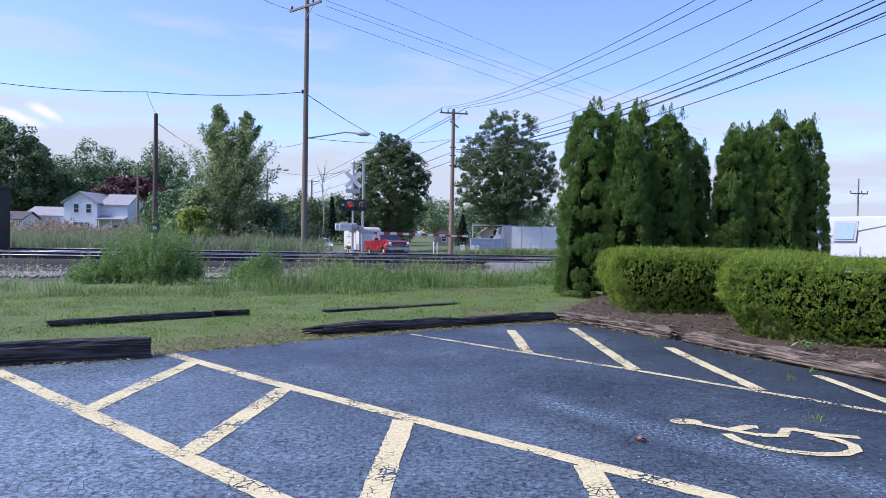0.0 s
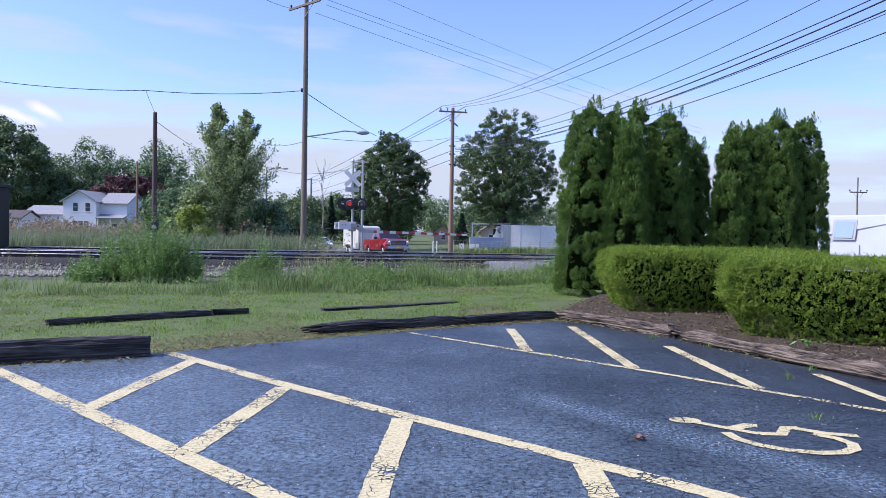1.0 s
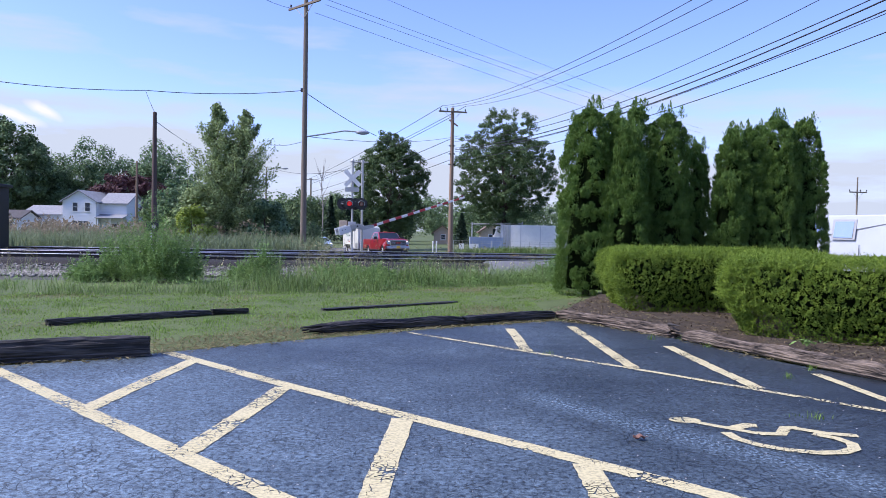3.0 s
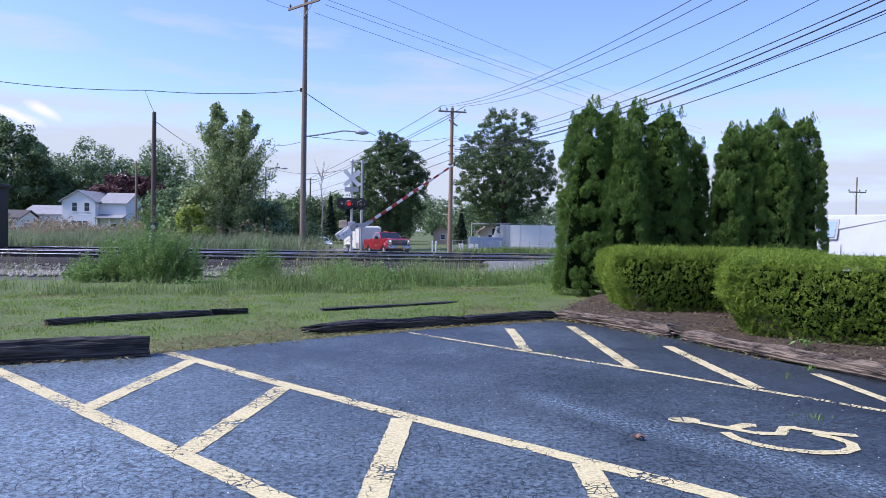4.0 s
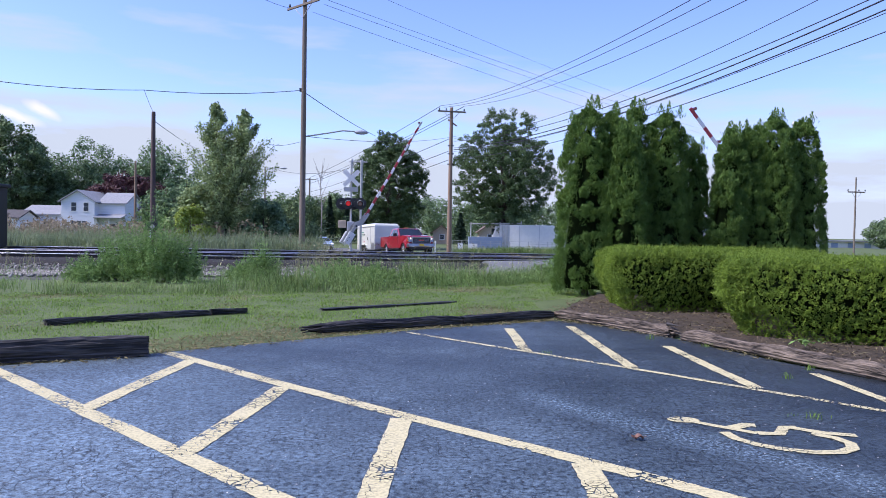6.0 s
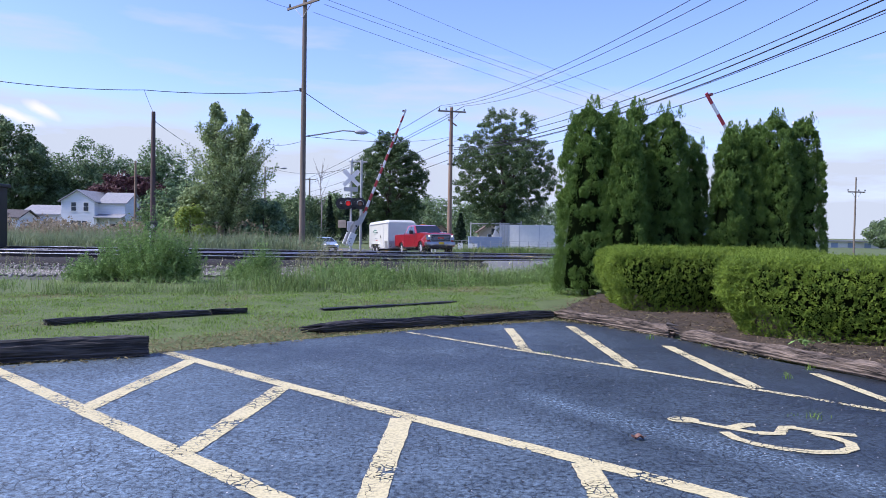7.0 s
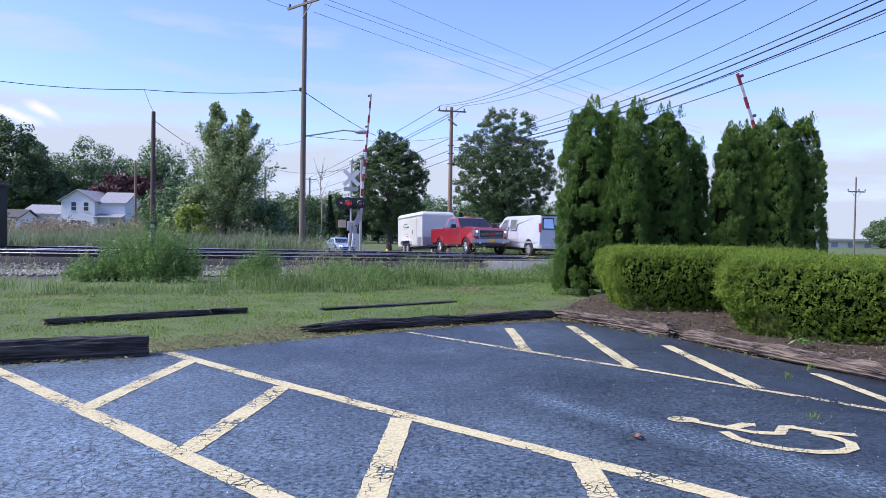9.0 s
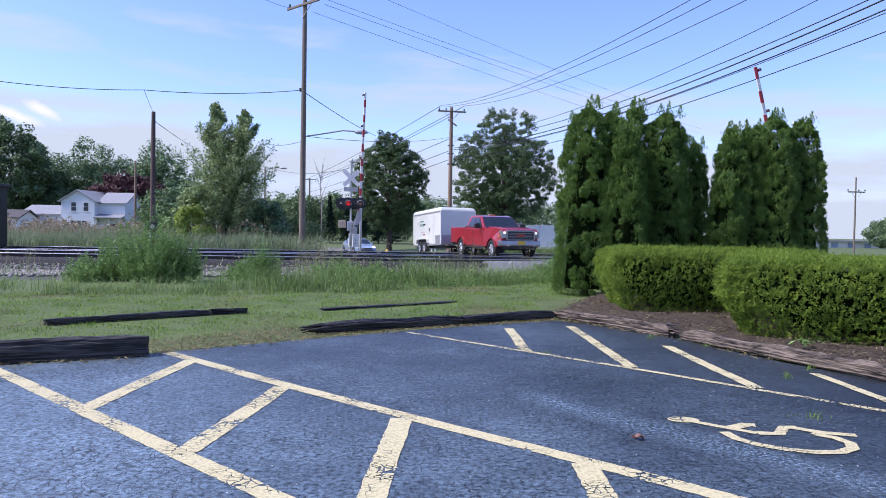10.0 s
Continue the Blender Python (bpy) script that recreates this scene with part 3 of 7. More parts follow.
def build_symbol():
    """The wheelchair sign painted on the stall, one ragged sheet of paint."""
    bm = bmesh.new()
    lift = [0.004]

    def band(pts, w):
        lift[0] += 0.0006
        prev = None
        for i, p in enumerate(pts):
            d = (Vector(pts[min(i + 1, len(pts) - 1)]) - Vector(pts[max(i - 1, 0)])).normalized()
            sd = Vector((-d.y, d.x)) * w / 2
            cur = [bm.verts.new((p[0] + k * sd.x, p[1] + k * sd.y, lift[0])) for k in (-1, 1)]
            if prev:
                bm.faces.new((prev[0], cur[0], cur[1], prev[1]))
            prev = cur

    band([(1.93, 5.52), (2.12, 5.36), (2.34, 5.19)], 0.07)                    # back
    hd = [bm.verts.new((1.91 + 0.10 * math.cos(t) * 1.25, 5.53 + 0.085 * math.sin(t), 0.0055)) for t in np.linspace(0, 6.283, 15)[:-1]]
    bm.faces.new(hd)
    band([(2.17, 5.30), (2.36, 5.42), (2.42, 5.40)], 0.10)                    # arm
    band([(2.34, 5.19), (2.50, 5.18), (2.62, 5.36), (2.72, 5.36)], 0.09)      # seat
    band([(2.66, 5.36), (2.86, 5.22), (3.06, 5.17)], 0.085)                   # leg and foot
    arc = [(2.10 + 0, 5.20), (2.12, 5.03), (2.22, 4.89), (2.37, 4.79), (2.55, 4.74), (2.72, 4.76), (2.85, 4.85), (2.90, 4.97), (2.86, 5.10), (2.74, 5.20)]
    band(arc, 0.085)
    ob = part("wheelchair_symbol", bm, M_PAINT)
    tagged(ob, "pale yellow painted wheelchair symbol, worn and cracked", "road marking", kind="structure")


def tie_mesh(L, w, h, seed, worn=1.0, nx=110, k=14, rot=0.0):
    """A squared timber with split ends, checks along the grain and worn arrises; rot: how far the top and the ends have crumbled."""
    r = np.random.default_rng(seed)
    prof = []
    for a in range(4):
        c0 = [(-1, -1), (1, -1), (1, 1), (-1, 1)][a]
        c1 = [(1, -1), (1, 1), (-1, 1), (-1, -1)][a]
        for i in range(k):
            t = i / k
            prof.append((c0[0] + (c1[0] - c0[0]) * t, c0[1] + (c1[1] - c0[1]) * t))
    prof = np.array(prof)
    m = np.linalg.norm(prof, axis=1, keepdims=True)
    prof = prof * (1 - (0.10 + 0.12 * rot) * np.clip((m - 1.0) / 0.41, 0, 1))
    n = len(prof)
    groove = r.normal(0, 0.035 * worn, n)
    checks = r.integers(0, n, 14)
    depth = r.uniform(0.06, 0.16, 14) * worn ** 0.7
    vs = []
    for i in range(nx + 1):
        x = (i / nx - 0.5) * L
        wob = 1 + 0.05 * worn * noise.noise(Vector((x * 1.3, seed, 0)))
        sag = 1 - rot * (0.20 + 0.32 * noise.noise(Vector((x * 0.9, seed, 2))) + 0.16 * noise.noise(Vector((x * 3.1, seed, 7))))
        end = min(i, nx - i) / nx * L
        sag *= 1 - rot * 0.35 * max(0, 1 - end / 0.22)
        for j, (py, pz) in enumerate(prof):
            q = 1 + 0.6 * groove[j] + 0.05 * worn * noise.noise(Vector((x * 3, j * 0.45, seed))) + 0.024 * worn * noise.noise(Vector((x * 11, j * 0.9, seed + 3)))
            q += rot * 0.10 * noise.noise(Vector((x * 5, j * 0.5, seed + 8)))
            for c, dp in zip(checks, depth):
                if c == j:
                    q -= dp * min(1, max(0, 0.35 + 1.6 * noise.noise(Vector((x * 1.1, c * 3.7, seed)))))
            endx = x
            if i in (0, nx):
                endx += (0.03 * worn + 0.09 * rot) * noise.noise(Vector((j * 0.7, seed, 5)))
            vs.append((endx, py * w / 2 * q * wob, (pz + 1) * h / 2 * (q * wob * sag if pz > 0 else 1)))
    fs = [(i * n + j, i * n + (j + 1) % n, (i + 1) * n + (j + 1) % n, (i + 1) * n + j) for i in range(nx) for j in range(n)]
    c0, c1 = len(vs), len(vs) + 1
    vs += [(-L / 2 + 0.05 * rot, 0, h * 0.4), (L / 2 - 0.05 * rot, 0, h * 0.4)]
    bm = bmesh.new()
    bv = [bm.verts.new(v) for v in vs]
    for f in fs:
        bm.faces.new([bv[q] for q in f])
    for j in range(n):
        bm.faces.new((bv[c0], bv[(j + 1) % n], bv[j]))
        bm.faces.new((bv[c1], bv[nx * n + j], bv[nx * n + (j + 1) % n]))
    return bm


def tie(a, b, w, h, z, mat, label, seed, worn=1.0, tilt=0.0, rot=0.0):
    a, b = Vector((*a, 0)), Vector((*b, 0))
    ob = part("railroad_tie", tie_mesh((b - a).length, w, h, seed, worn, rot=rot), mat)
    ob.matrix_basis = Matrix.Translation(((a + b) / 2 + Vector((0, 0, z)))) @ pose(0, 0, 0, 0, 0, math.degrees(math.atan2(b.y - a.y, b.x - a.x))) @ pose(0, 0, 0, tilt)
    return tagged(ob, label, "railroad tie", "timber edging of the lot")


def build_ties():
    tie((-5.6, 6.88), (-3.29, 7.92), 0.23, 0.235, -0.005, M_TIE, "black creosoted railroad tie lying on the asphalt edge", 3, 1.15, 0.0, 0.12)
    tie((-5.72, 10.2), (-3.9, 11.78), 0.22, 0.115, -0.035, M_TIE, "dark old railroad tie sunk in the lawn", 5, 1.5, 0.0, 0.25)
    tie((-3.85, 11.82), (-3.35, 12.1), 0.16, 0.09, -0.02, M_TIE, "broken dark end of a railroad tie in the grass", 6, 2.5)
    split = tie((-1.72, 9.89), (0.28, 11.12), 0.22, 0.15, -0.01, M_TIE, "split black railroad tie with a broken end edging the parking lot", 8, 2.0, 0.0, 0.55)
    g = random.Random(5)
    for i in range(9):      # broken strands of the rotted end
        y, z, w = g.uniform(-0.09, 0.09), g.uniform(0.02, 0.12), g.uniform(0.016, 0.032)
        part("strand", rd((-1.10, y, z), (-1.20 - g.uniform(0.0, 0.24), y + g.uniform(-0.02, 0.02), max(0.015, z - g.uniform(0.0, 0.05))), w, w * 0.5, seg=5), M_TIE, split)
    tie((0.3, 11.14), (1.85, 12.1), 0.22, 0.15, -0.01, M_TIE, "black railroad tie edging the parking lot", 9, 1.6, 0.0, 0.35)
    tie((-2.15, 12.7), (-0.95, 13.6), 0.2, 0.065, -0.042, M_TIE, "dark timber almost buried in the lawn", 11, 1.6)
    tie((-0.9, 13.65), (0.25, 14.6), 0.2, 0.05, -0.036, M_TIE, "dark timber almost buried in the lawn", 12, 1.6)
    old = tie((2.0, 12.15), (3.30, 10.08), 0.24, 0.19, -0.01, M_TIE_OLD, "grey weathered railroad tie with a rotted end", 14, 1.7, 0.0, 0.8)
    g = random.Random(9)
    for i in range(8):      # splinters round the rotted hollow
        y, z = g.uniform(-0.09, 0.09), g.uniform(0.03, 0.19)
        part("splinter", rd((1.12, y, z), (1.22 + g.uniform(-0.02, 0.15), y + g.uniform(-0.03, 0.03), z + g.uniform(-0.02, 0.03)), g.uniform(0.018, 0.034), 0.006, seg=5), M_TIE_OLD if i % 3 else M_TIE, old)
    tie((3.40, 9.80), (4.62, 7.15), 0.23, 0.19, -0.01, M_TIE_OLD, "grey weathered railroad tie beside the mulch bed", 15, 1.6, 0.0, 0.75)
    tie((4.66, 7.05), (6.1, 4.6), 0.23, 0.19, -0.01, M_TIE_OLD, "grey weathered railroad tie beside the mulch bed", 17, 1.6, 0.0, 0.75)


def build_mulch():
    xs, ys = np.arange(1.6, 15, 0.25), np.arange(2, 20, 0.25)
    poly = [(2.05, 12.35), (3.5, 10.1), (4.75, 7.3), (7.2, 3.2), (14.5, 3.0), (14.5, 18.6), (4.2, 18.4), (2.9, 15.6), (2.1, 13.6)]

    def inside(x, y):
        c = False
        for i in range(len(poly)):
            (x1, y1), (x2, y2) = poly[i], poly[i - 1]
            if (y1 > y) != (y2 > y) and x < (x2 - x1) * (y - y1) / (y2 - y1) + x1:
                c = not c
        return c

    idx, vs, fs = {}, [], []
    ok = {(i, j) for i in range(len(xs)) for j in range(len(ys)) if inside(xs[i], ys[j])}
    for i, j in ok:
        if all((i + a, j + b) in ok for a, b in ((1, 0), (0, 1), (1, 1))):
            q = []
            for a, b in ((0, 0), (1, 0), (1, 1), (0, 1)):
                key = (i + a, j + b)
                if key not in idx:
                    idx[key] = len(vs)
                    x, y = xs[key[0]], ys[key[1]]
                    edge = sum((key[0] + p, key[1] + r) in ok for p in (-1, 0, 1) for r in (-1, 0, 1)) < 9
                    vs.append((x, y, -0.03 if edge else 0.07 + 0.04 * noise.noise(Vector((x, y, 0)) * 1.2)))
                q.append(idx[key])
            fs.append(q)
    bed = raw_part("mulch_bed", vs, fs, M_MULCH)
    tagged(bed, "brown bark mulch bed under the shrubs", "mulch bed", kind="structure")
    p = np.array(vs)[RNG.integers(0, len(vs), 30000)]
    near = p[(p[:, 0] < 8) & (p[:, 1] < 15.5)]
    near = near + np.concatenate([RNG.uniform(-0.2, 0.2, (len(near), 2)), RNG.uniform(0.0, 0.04, (len(near), 1))], 1)
    v, f = leaves(near, 0.062, np.tile([0, 0, 1.0], (len(near), 1)), 0.22, 0.3, 0.8)
    pick = near[RNG.integers(0, len(near), 2600)] + np.array([0, 0, 0.012])
    vs2, fs2 = leaves(pick, 0.11, np.tile([0, 0, 1.0], (len(pick), 1)), 0.09, 0.2, 0.35)
    tagged(raw_part("bed_straw", vs2, fs2, M_STRAW), "pale straw and twigs lying on the mulch", "litter", kind="stuff")
    tagged(raw_part("mulch_chips", v, f, M_CHIP), "loose shredded bark chips on the bed", "mulch", kind="stuff")


def hedge(name, m, L, W, H, n, label, seed):
    """A clipped shrub: rounded block of short upswept shoots, each ringed with narrow leaves, round a hull coloured as
    inner shade.
    """
    top = thing(name, label, "hedge", m, "clipped hedges")
    r = np.random.default_rng(seed)
    hx, hy, hz, rc = L / 2, W / 2, H / 2, 0.34
    areas = np.array([hy * hz, hy * hz, hx * hz, hx * hz, hx * hy, hx * hy * 0.05])
    side = r.choice(6, n, p=areas / areas.sum())
    p = r.uniform(-1, 1, (n, 3))
    p[np.arange(n), side // 2] = np.where(side % 2 == 0, -1, 1) * np.where(side // 2 == 2, -1, 1)
    p = p * np.array([hx, hy, hz])
    inner = np.clip(p, [-hx + rc, -hy + rc, -hz + rc * 0.3], [hx - rc, hy - rc, hz - rc * 0.75])
    nor = p - inner
    nor /= np.linalg.norm(nor, axis=1)[:, None] + 1e-6
    c = inner + nor * np.array([rc, rc, rc * 0.75])
    k = np.clip((c[:, 2:] + hz) / (0.55 * H), 0, 1)
    c[:, :2] *= 0.85 + 0.15 * k
    c[:, 2] += hz
    lump = np.array([0.7 * noise.noise(Vector(q) * 1.7 + Vector((seed, 0, 0))) + 0.75 * noise.noise(Vector(q) * 7.5) + 0.45 * noise.noise(Vector(q) * 15) for q in c])[:, None]
    flat = 1 - 0.55 * np.clip(nor[:, 2:], 0, 1)
    c += nor * (lump * 0.075 * flat - np.abs(r.normal(0, 0.05, (n, 1))) * flat + 0.01)
    # shoots point out and up; the longest stand proud of the clipped top
    ax = nor * 0.75 + np.array([0, 0, 0.75]) + r.normal(0, 0.32, (n, 3))
    ax /= np.linalg.norm(ax, axis=1)[:, None]
    ln = r.uniform(0.045, 0.085, n) * np.where((nor[:, 2] > 0.6) & (r.uniform(0, 1, n) < 0.13), r.uniform(1.1, 1.9, n), 1)
    per = 8
    t = np.tile(np.linspace(0.05, 1, per), n)
    A, LN = np.repeat(ax, per, 0), np.repeat(ln, per)
    M = len(t)
    out = np.cross(A, r.normal(size=(M, 3)))
    out /= np.linalg.norm(out, axis=1)[:, None] + 1e-9
    d = out * (0.95 - 0.35 * t)[:, None] + A * (0.35 + 0.6 * t)[:, None]
    d /= np.linalg.norm(d, axis=1)[:, None]
    base = np.repeat(c, per, 0) + A * (t * LN)[:, None]
    w = np.cross(d, A)
    w /= np.linalg.norm(w, axis=1)[:, None] + 1e-9
    lf = (r.uniform(0.028, 0.044, M) * (1.15 - 0.4 * t))[:, None]
    v = np.stack([base, base + d * lf * 0.5 - w * lf * 0.19, base + d * lf, base + d * lf * 0.5 + w * lf * 0.19], 1).reshape(-1, 3)
    raw_part("foliage", v, np.arange(4 * M).reshape(-1, 4), M_HEDGE, top)
    # solid hull added behind the leaves, its near-black colour standing for shade
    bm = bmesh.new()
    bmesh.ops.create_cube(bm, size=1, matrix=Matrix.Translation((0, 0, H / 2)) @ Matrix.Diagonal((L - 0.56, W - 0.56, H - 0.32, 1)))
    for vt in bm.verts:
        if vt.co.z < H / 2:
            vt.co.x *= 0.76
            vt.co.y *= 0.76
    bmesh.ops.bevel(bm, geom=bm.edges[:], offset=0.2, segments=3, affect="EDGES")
    part("shade_hull", bm, M_CORE, top, "near-black hull painted as the shrub's inner shade")
    return top


def arborvitae(x, y, h, r, seed):
    """Tufted column: upswept flame-shaped lobes of flat feathery sprays, uneven leaders, a near-black core as shade in
    the creases between the lobes.
    """
    top = thing("arborvitae", "tall dense dark green arborvitae with wispy tips", "conifer", pose(x, y, 0.0), "row of arborvitae")
    g = np.random.default_rng(seed)

    def outline(k, b):
        pr = np.interp(k, [0, 0.06, 0.3, 0.6, 0.85, 0.94, 1], [1.04, 1.10, 1.06, 0.95, 0.78, 0.57, 0.18])
        l1 = np.array([noise.noise(Vector((math.cos(q) * 1.5 + seed * 3.1, math.sin(q) * 1.5, w * h * 0.8))) for q, w in zip(b, k)])
        return r * pr * (1 + 0.24 * l1)

    # lobes: a centre on the outline, a size, a rise
    nl = int(185 * h * r)
    t = g.uniform(0.0, 1, nl) ** 0.86
    a = g.uniform(0, 2 * np.pi, nl)
    size = g.uniform(0.05, 0.15, nl) * np.interp(t, [0, 0.8, 1], [1.1, 0.95, 0.6])
    rad = np.maximum(outline(t, a) - size * 0.75 - np.abs(g.normal(0, 0.05, nl)), 0.02)
    cc = np.stack([np.cos(a) * rad, np.sin(a) * rad, 0.05 + t * (h * 0.95)], 1)
    rise = g.uniform(1.2, 2.3, nl)
    per = 150
    M = nl * per
    axis = np.stack([np.cos(a) * 0.45, np.sin(a) * 0.45, np.ones(nl)], 1)
    axis /= np.linalg.norm(axis, axis=1)[:, None]
    hor = np.stack([np.cos(a), np.sin(a), np.zeros(nl)], 1)
    u = g.normal(size=(M, 3)) + np.repeat(hor, per, 0) * 0.65 + np.array([0, 0, 0.25])
    u /= np.linalg.norm(u, axis=1)[:, None]
    S = np.repeat(size, per)
    along_axis = np.einsum("ij,ij->i", u, np.repeat(axis, per, 0))[:, None]
    stretch = u + np.repeat(axis, per, 0) * along_axis * (np.repeat(rise, per)[:, None] - 1)
    # pointed towards the tip
    narrow = 1 - 0.45 * np.clip(along_axis, 0, 1)
    c = np.repeat(cc, per, 0) + stretch * narrow * (S * g.uniform(0.55, 1.25, M))[:, None]
    # wispy leaders at the top
    ld = []
    for _ in range(9):
        q, w = g.uniform(0, 6.28), g.uniform(0, 0.6) * r
        hh = h * g.uniform(0.94, 1.04)
        m = 120
        k = g.uniform(0, 1, m)
        wd = 0.105 * (1 - k) ** 0.8 + 0.008
        ld.append(np.stack([math.cos(q) * w + g.normal(0, 0.6, m) * wd, math.sin(q) * w + g.normal(0, 0.6, m) * wd, hh - 0.30 + 0.30 * k], 1))
    ld = np.concatenate(ld)
    c = np.concatenate([c, ld])
    u = np.concatenate([u, np.tile([0, 0, 1.0], (len(ld), 1)) + g.normal(0, 0.3, (len(ld), 3))])
    M = len(c)
    d = u * 0.62 + np.array([0, 0, 0.80]) + g.normal(0, 0.36, (M, 3))
    d /= np.linalg.norm(d, axis=1)[:, None]
    sd = np.cross(d, u + g.normal(0, 0.8, (M, 3)))
    sd /= np.linalg.norm(sd, axis=1)[:, None] + 1e-6
    L = g.uniform(0.034, 0.070, (M, 1))
    v = np.stack([c - d * L * 0.6, c - sd * L * 0.135 + d * L * 0.1, c + d * L * 0.8, c + sd * L * 0.135 + d * L * 0.1], 1).reshape(-1, 3)
    raw_part("foliage", v, np.arange(4 * M).reshape(-1, 4), M_CEDAR, top)
    # solid hull whose near-black colour stands for shade between the lobes
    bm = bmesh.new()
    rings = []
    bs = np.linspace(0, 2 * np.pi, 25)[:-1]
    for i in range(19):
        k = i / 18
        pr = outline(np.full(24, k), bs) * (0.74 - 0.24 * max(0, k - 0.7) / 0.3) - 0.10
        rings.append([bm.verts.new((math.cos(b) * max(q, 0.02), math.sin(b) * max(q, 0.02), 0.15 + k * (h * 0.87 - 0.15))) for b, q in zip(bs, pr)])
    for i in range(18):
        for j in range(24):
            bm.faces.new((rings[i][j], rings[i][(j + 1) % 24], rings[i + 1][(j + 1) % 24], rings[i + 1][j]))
    part("shade_hull", bm, M_CORE, top, "near-black hull painted as the shrub's inner shade")
    part("trunk", rd((0, 0, -0.05), (0, 0, 0.4), 0.09, 0.07), M_BARK, top)
    return top


def tree(x, y, h, crown0, rx, n_clump, n_leaf, leaf, mat, seed, label, trunk_r=0.3, lobes=None, clump=1.0, top_pull=0.6, lean=0.0):
    """Trunk, limbs to clumps, and a crown of leaves gathered in uneven clumps with gaps."""
    z0 = float(ground_z(x, y)) - 0.05
    top = thing("tree", label, "tree", pose(x, y, z0))
    g = np.random.default_rng(seed)
    cz, rz = (crown0 + h) / 2, (h - crown0) / 2
    cl = []
    if lobes is None:
        lobes = [(0, 0, 1.0)]
    while len(cl) < n_clump:
        lx, lz, ls = lobes[g.integers(0, len(lobes))]
        u = g.normal(size=3)
        u /= np.linalg.norm(u)
        q = g.uniform(0.25, 1) ** 0.45
        p = u * q
        w = rx * ls * (1 - top_pull * max(p[2], 0) ** 1.6)
        cl.append((lx + p[0] * w, p[1] * w, cz + lz + p[2] * rz * ls))
    cl = np.array(cl)
    cl += g.normal(0, 0.05 * rx, cl.shape)
    cl[:, 2] = np.clip(cl[:, 2], crown0 * 0.8, h)
    per = n_leaf // n_clump
    rc = clump * g.uniform(0.55, 1.15, len(cl))
    u = g.normal(size=(len(cl) * per, 3))
    u /= np.linalg.norm(u, axis=1)[:, None]
    q = g.uniform(0.2, 1, (len(u), 1)) ** 0.5
    c = np.repeat(cl, per, 0) + u * q * np.repeat(rc, per)[:, None] * np.array([1, 1, 0.75])
    v, f = leaves(c, leaf, u + np.array([0, 0, 0.6]), 0.62, 0.2, 0.8)
    raw_part("crown", v, f, mat, top)
    tube([(0, 0, -0.2), (0.1 * trunk_r, 0, crown0 * 0.6), (lean * 0.5, 0, cz), (lean, 0, cz + rz * 0.75)], [trunk_r * 1.15, trunk_r * 0.9, trunk_r * 0.5, trunk_r * 0.12], "trunk", M_BARK, top, 8)
    order = g.permutation(len(cl))[:14]
    for i in order:
        b = cl[i]
        zs = crown0 * 0.7 + (b[2] - crown0 * 0.7) * 0.45
        mid = (b[0] * 0.45, b[1] * 0.45, zs + (b[2] - zs) * 0.6)
        tube([(0, 0, zs), mid, tuple(b)], [trunk_r * 0.38, trunk_r * 0.2, trunk_r * 0.05], "limb", M_BARK, top, 5)
    return top


def cottonwood(x, y, leaders, n_leaf, leaf, mat, seed, label):
    """Slender tree: upswept branches off several leaders, leaves strung along them with gaps between. leaders: dx, height, spread."""
    top = thing("tree", label, "tree", pose(x, y, float(ground_z(x, y)) - 0.05))
    g = np.random.default_rng(seed)
    ch = []
    for dx, h, spread in leaders:
        tube([(dx * 0.1, 0, 0), (dx * 0.6, 0.1, h * 0.35), (dx, 0, h * 0.7), (dx, 0, h * 0.97)], [0.16, 0.12, 0.07, 0.015], "trunk", M_BARK, top, 7)
        nb = 84
        for i in range(nb):
            t = (i + g.uniform(0, 1)) / nb
            z0 = h * (0.10 + 0.84 * t)
            a = g.uniform(0, 6.283)
            reach = spread * np.interp(t, [0, 0.2, 0.45, 0.75, 0.92, 1], [1.05, 1.2, 1.0, 0.50, 0.18, 0.03]) * g.uniform(0.4, 1.25)
            root = np.array([dx * min(1, z0 / h * 1.5), 0, z0])
            tip = root + np.array([math.cos(a) * reach, math.sin(a) * reach, reach * g.uniform(0.7, 1.3) + 0.12])
            if i % 2 == 0:
                tube([tuple(root), tuple((root + tip) / 2 - np.array([0, 0, 0.08])), tuple(tip)], [0.035, 0.022, 0.006], "limb", M_BARK, top, 4)
            m = n_leaf // (nb * len(leaders))
            q = g.uniform(0.15, 1.05, (m, 1))
            ch.append(leaves(root + (tip - root) * q + g.normal(0, 1, (m, 3)) * (0.09 + 0.11 * (1 - np.abs(q - 0.6))) * (1.3 - 0.75 * t), leaf, None, 0.7, 0.2))
    v, f = merge(ch)
    raw_part("crown", v, f, mat, top)


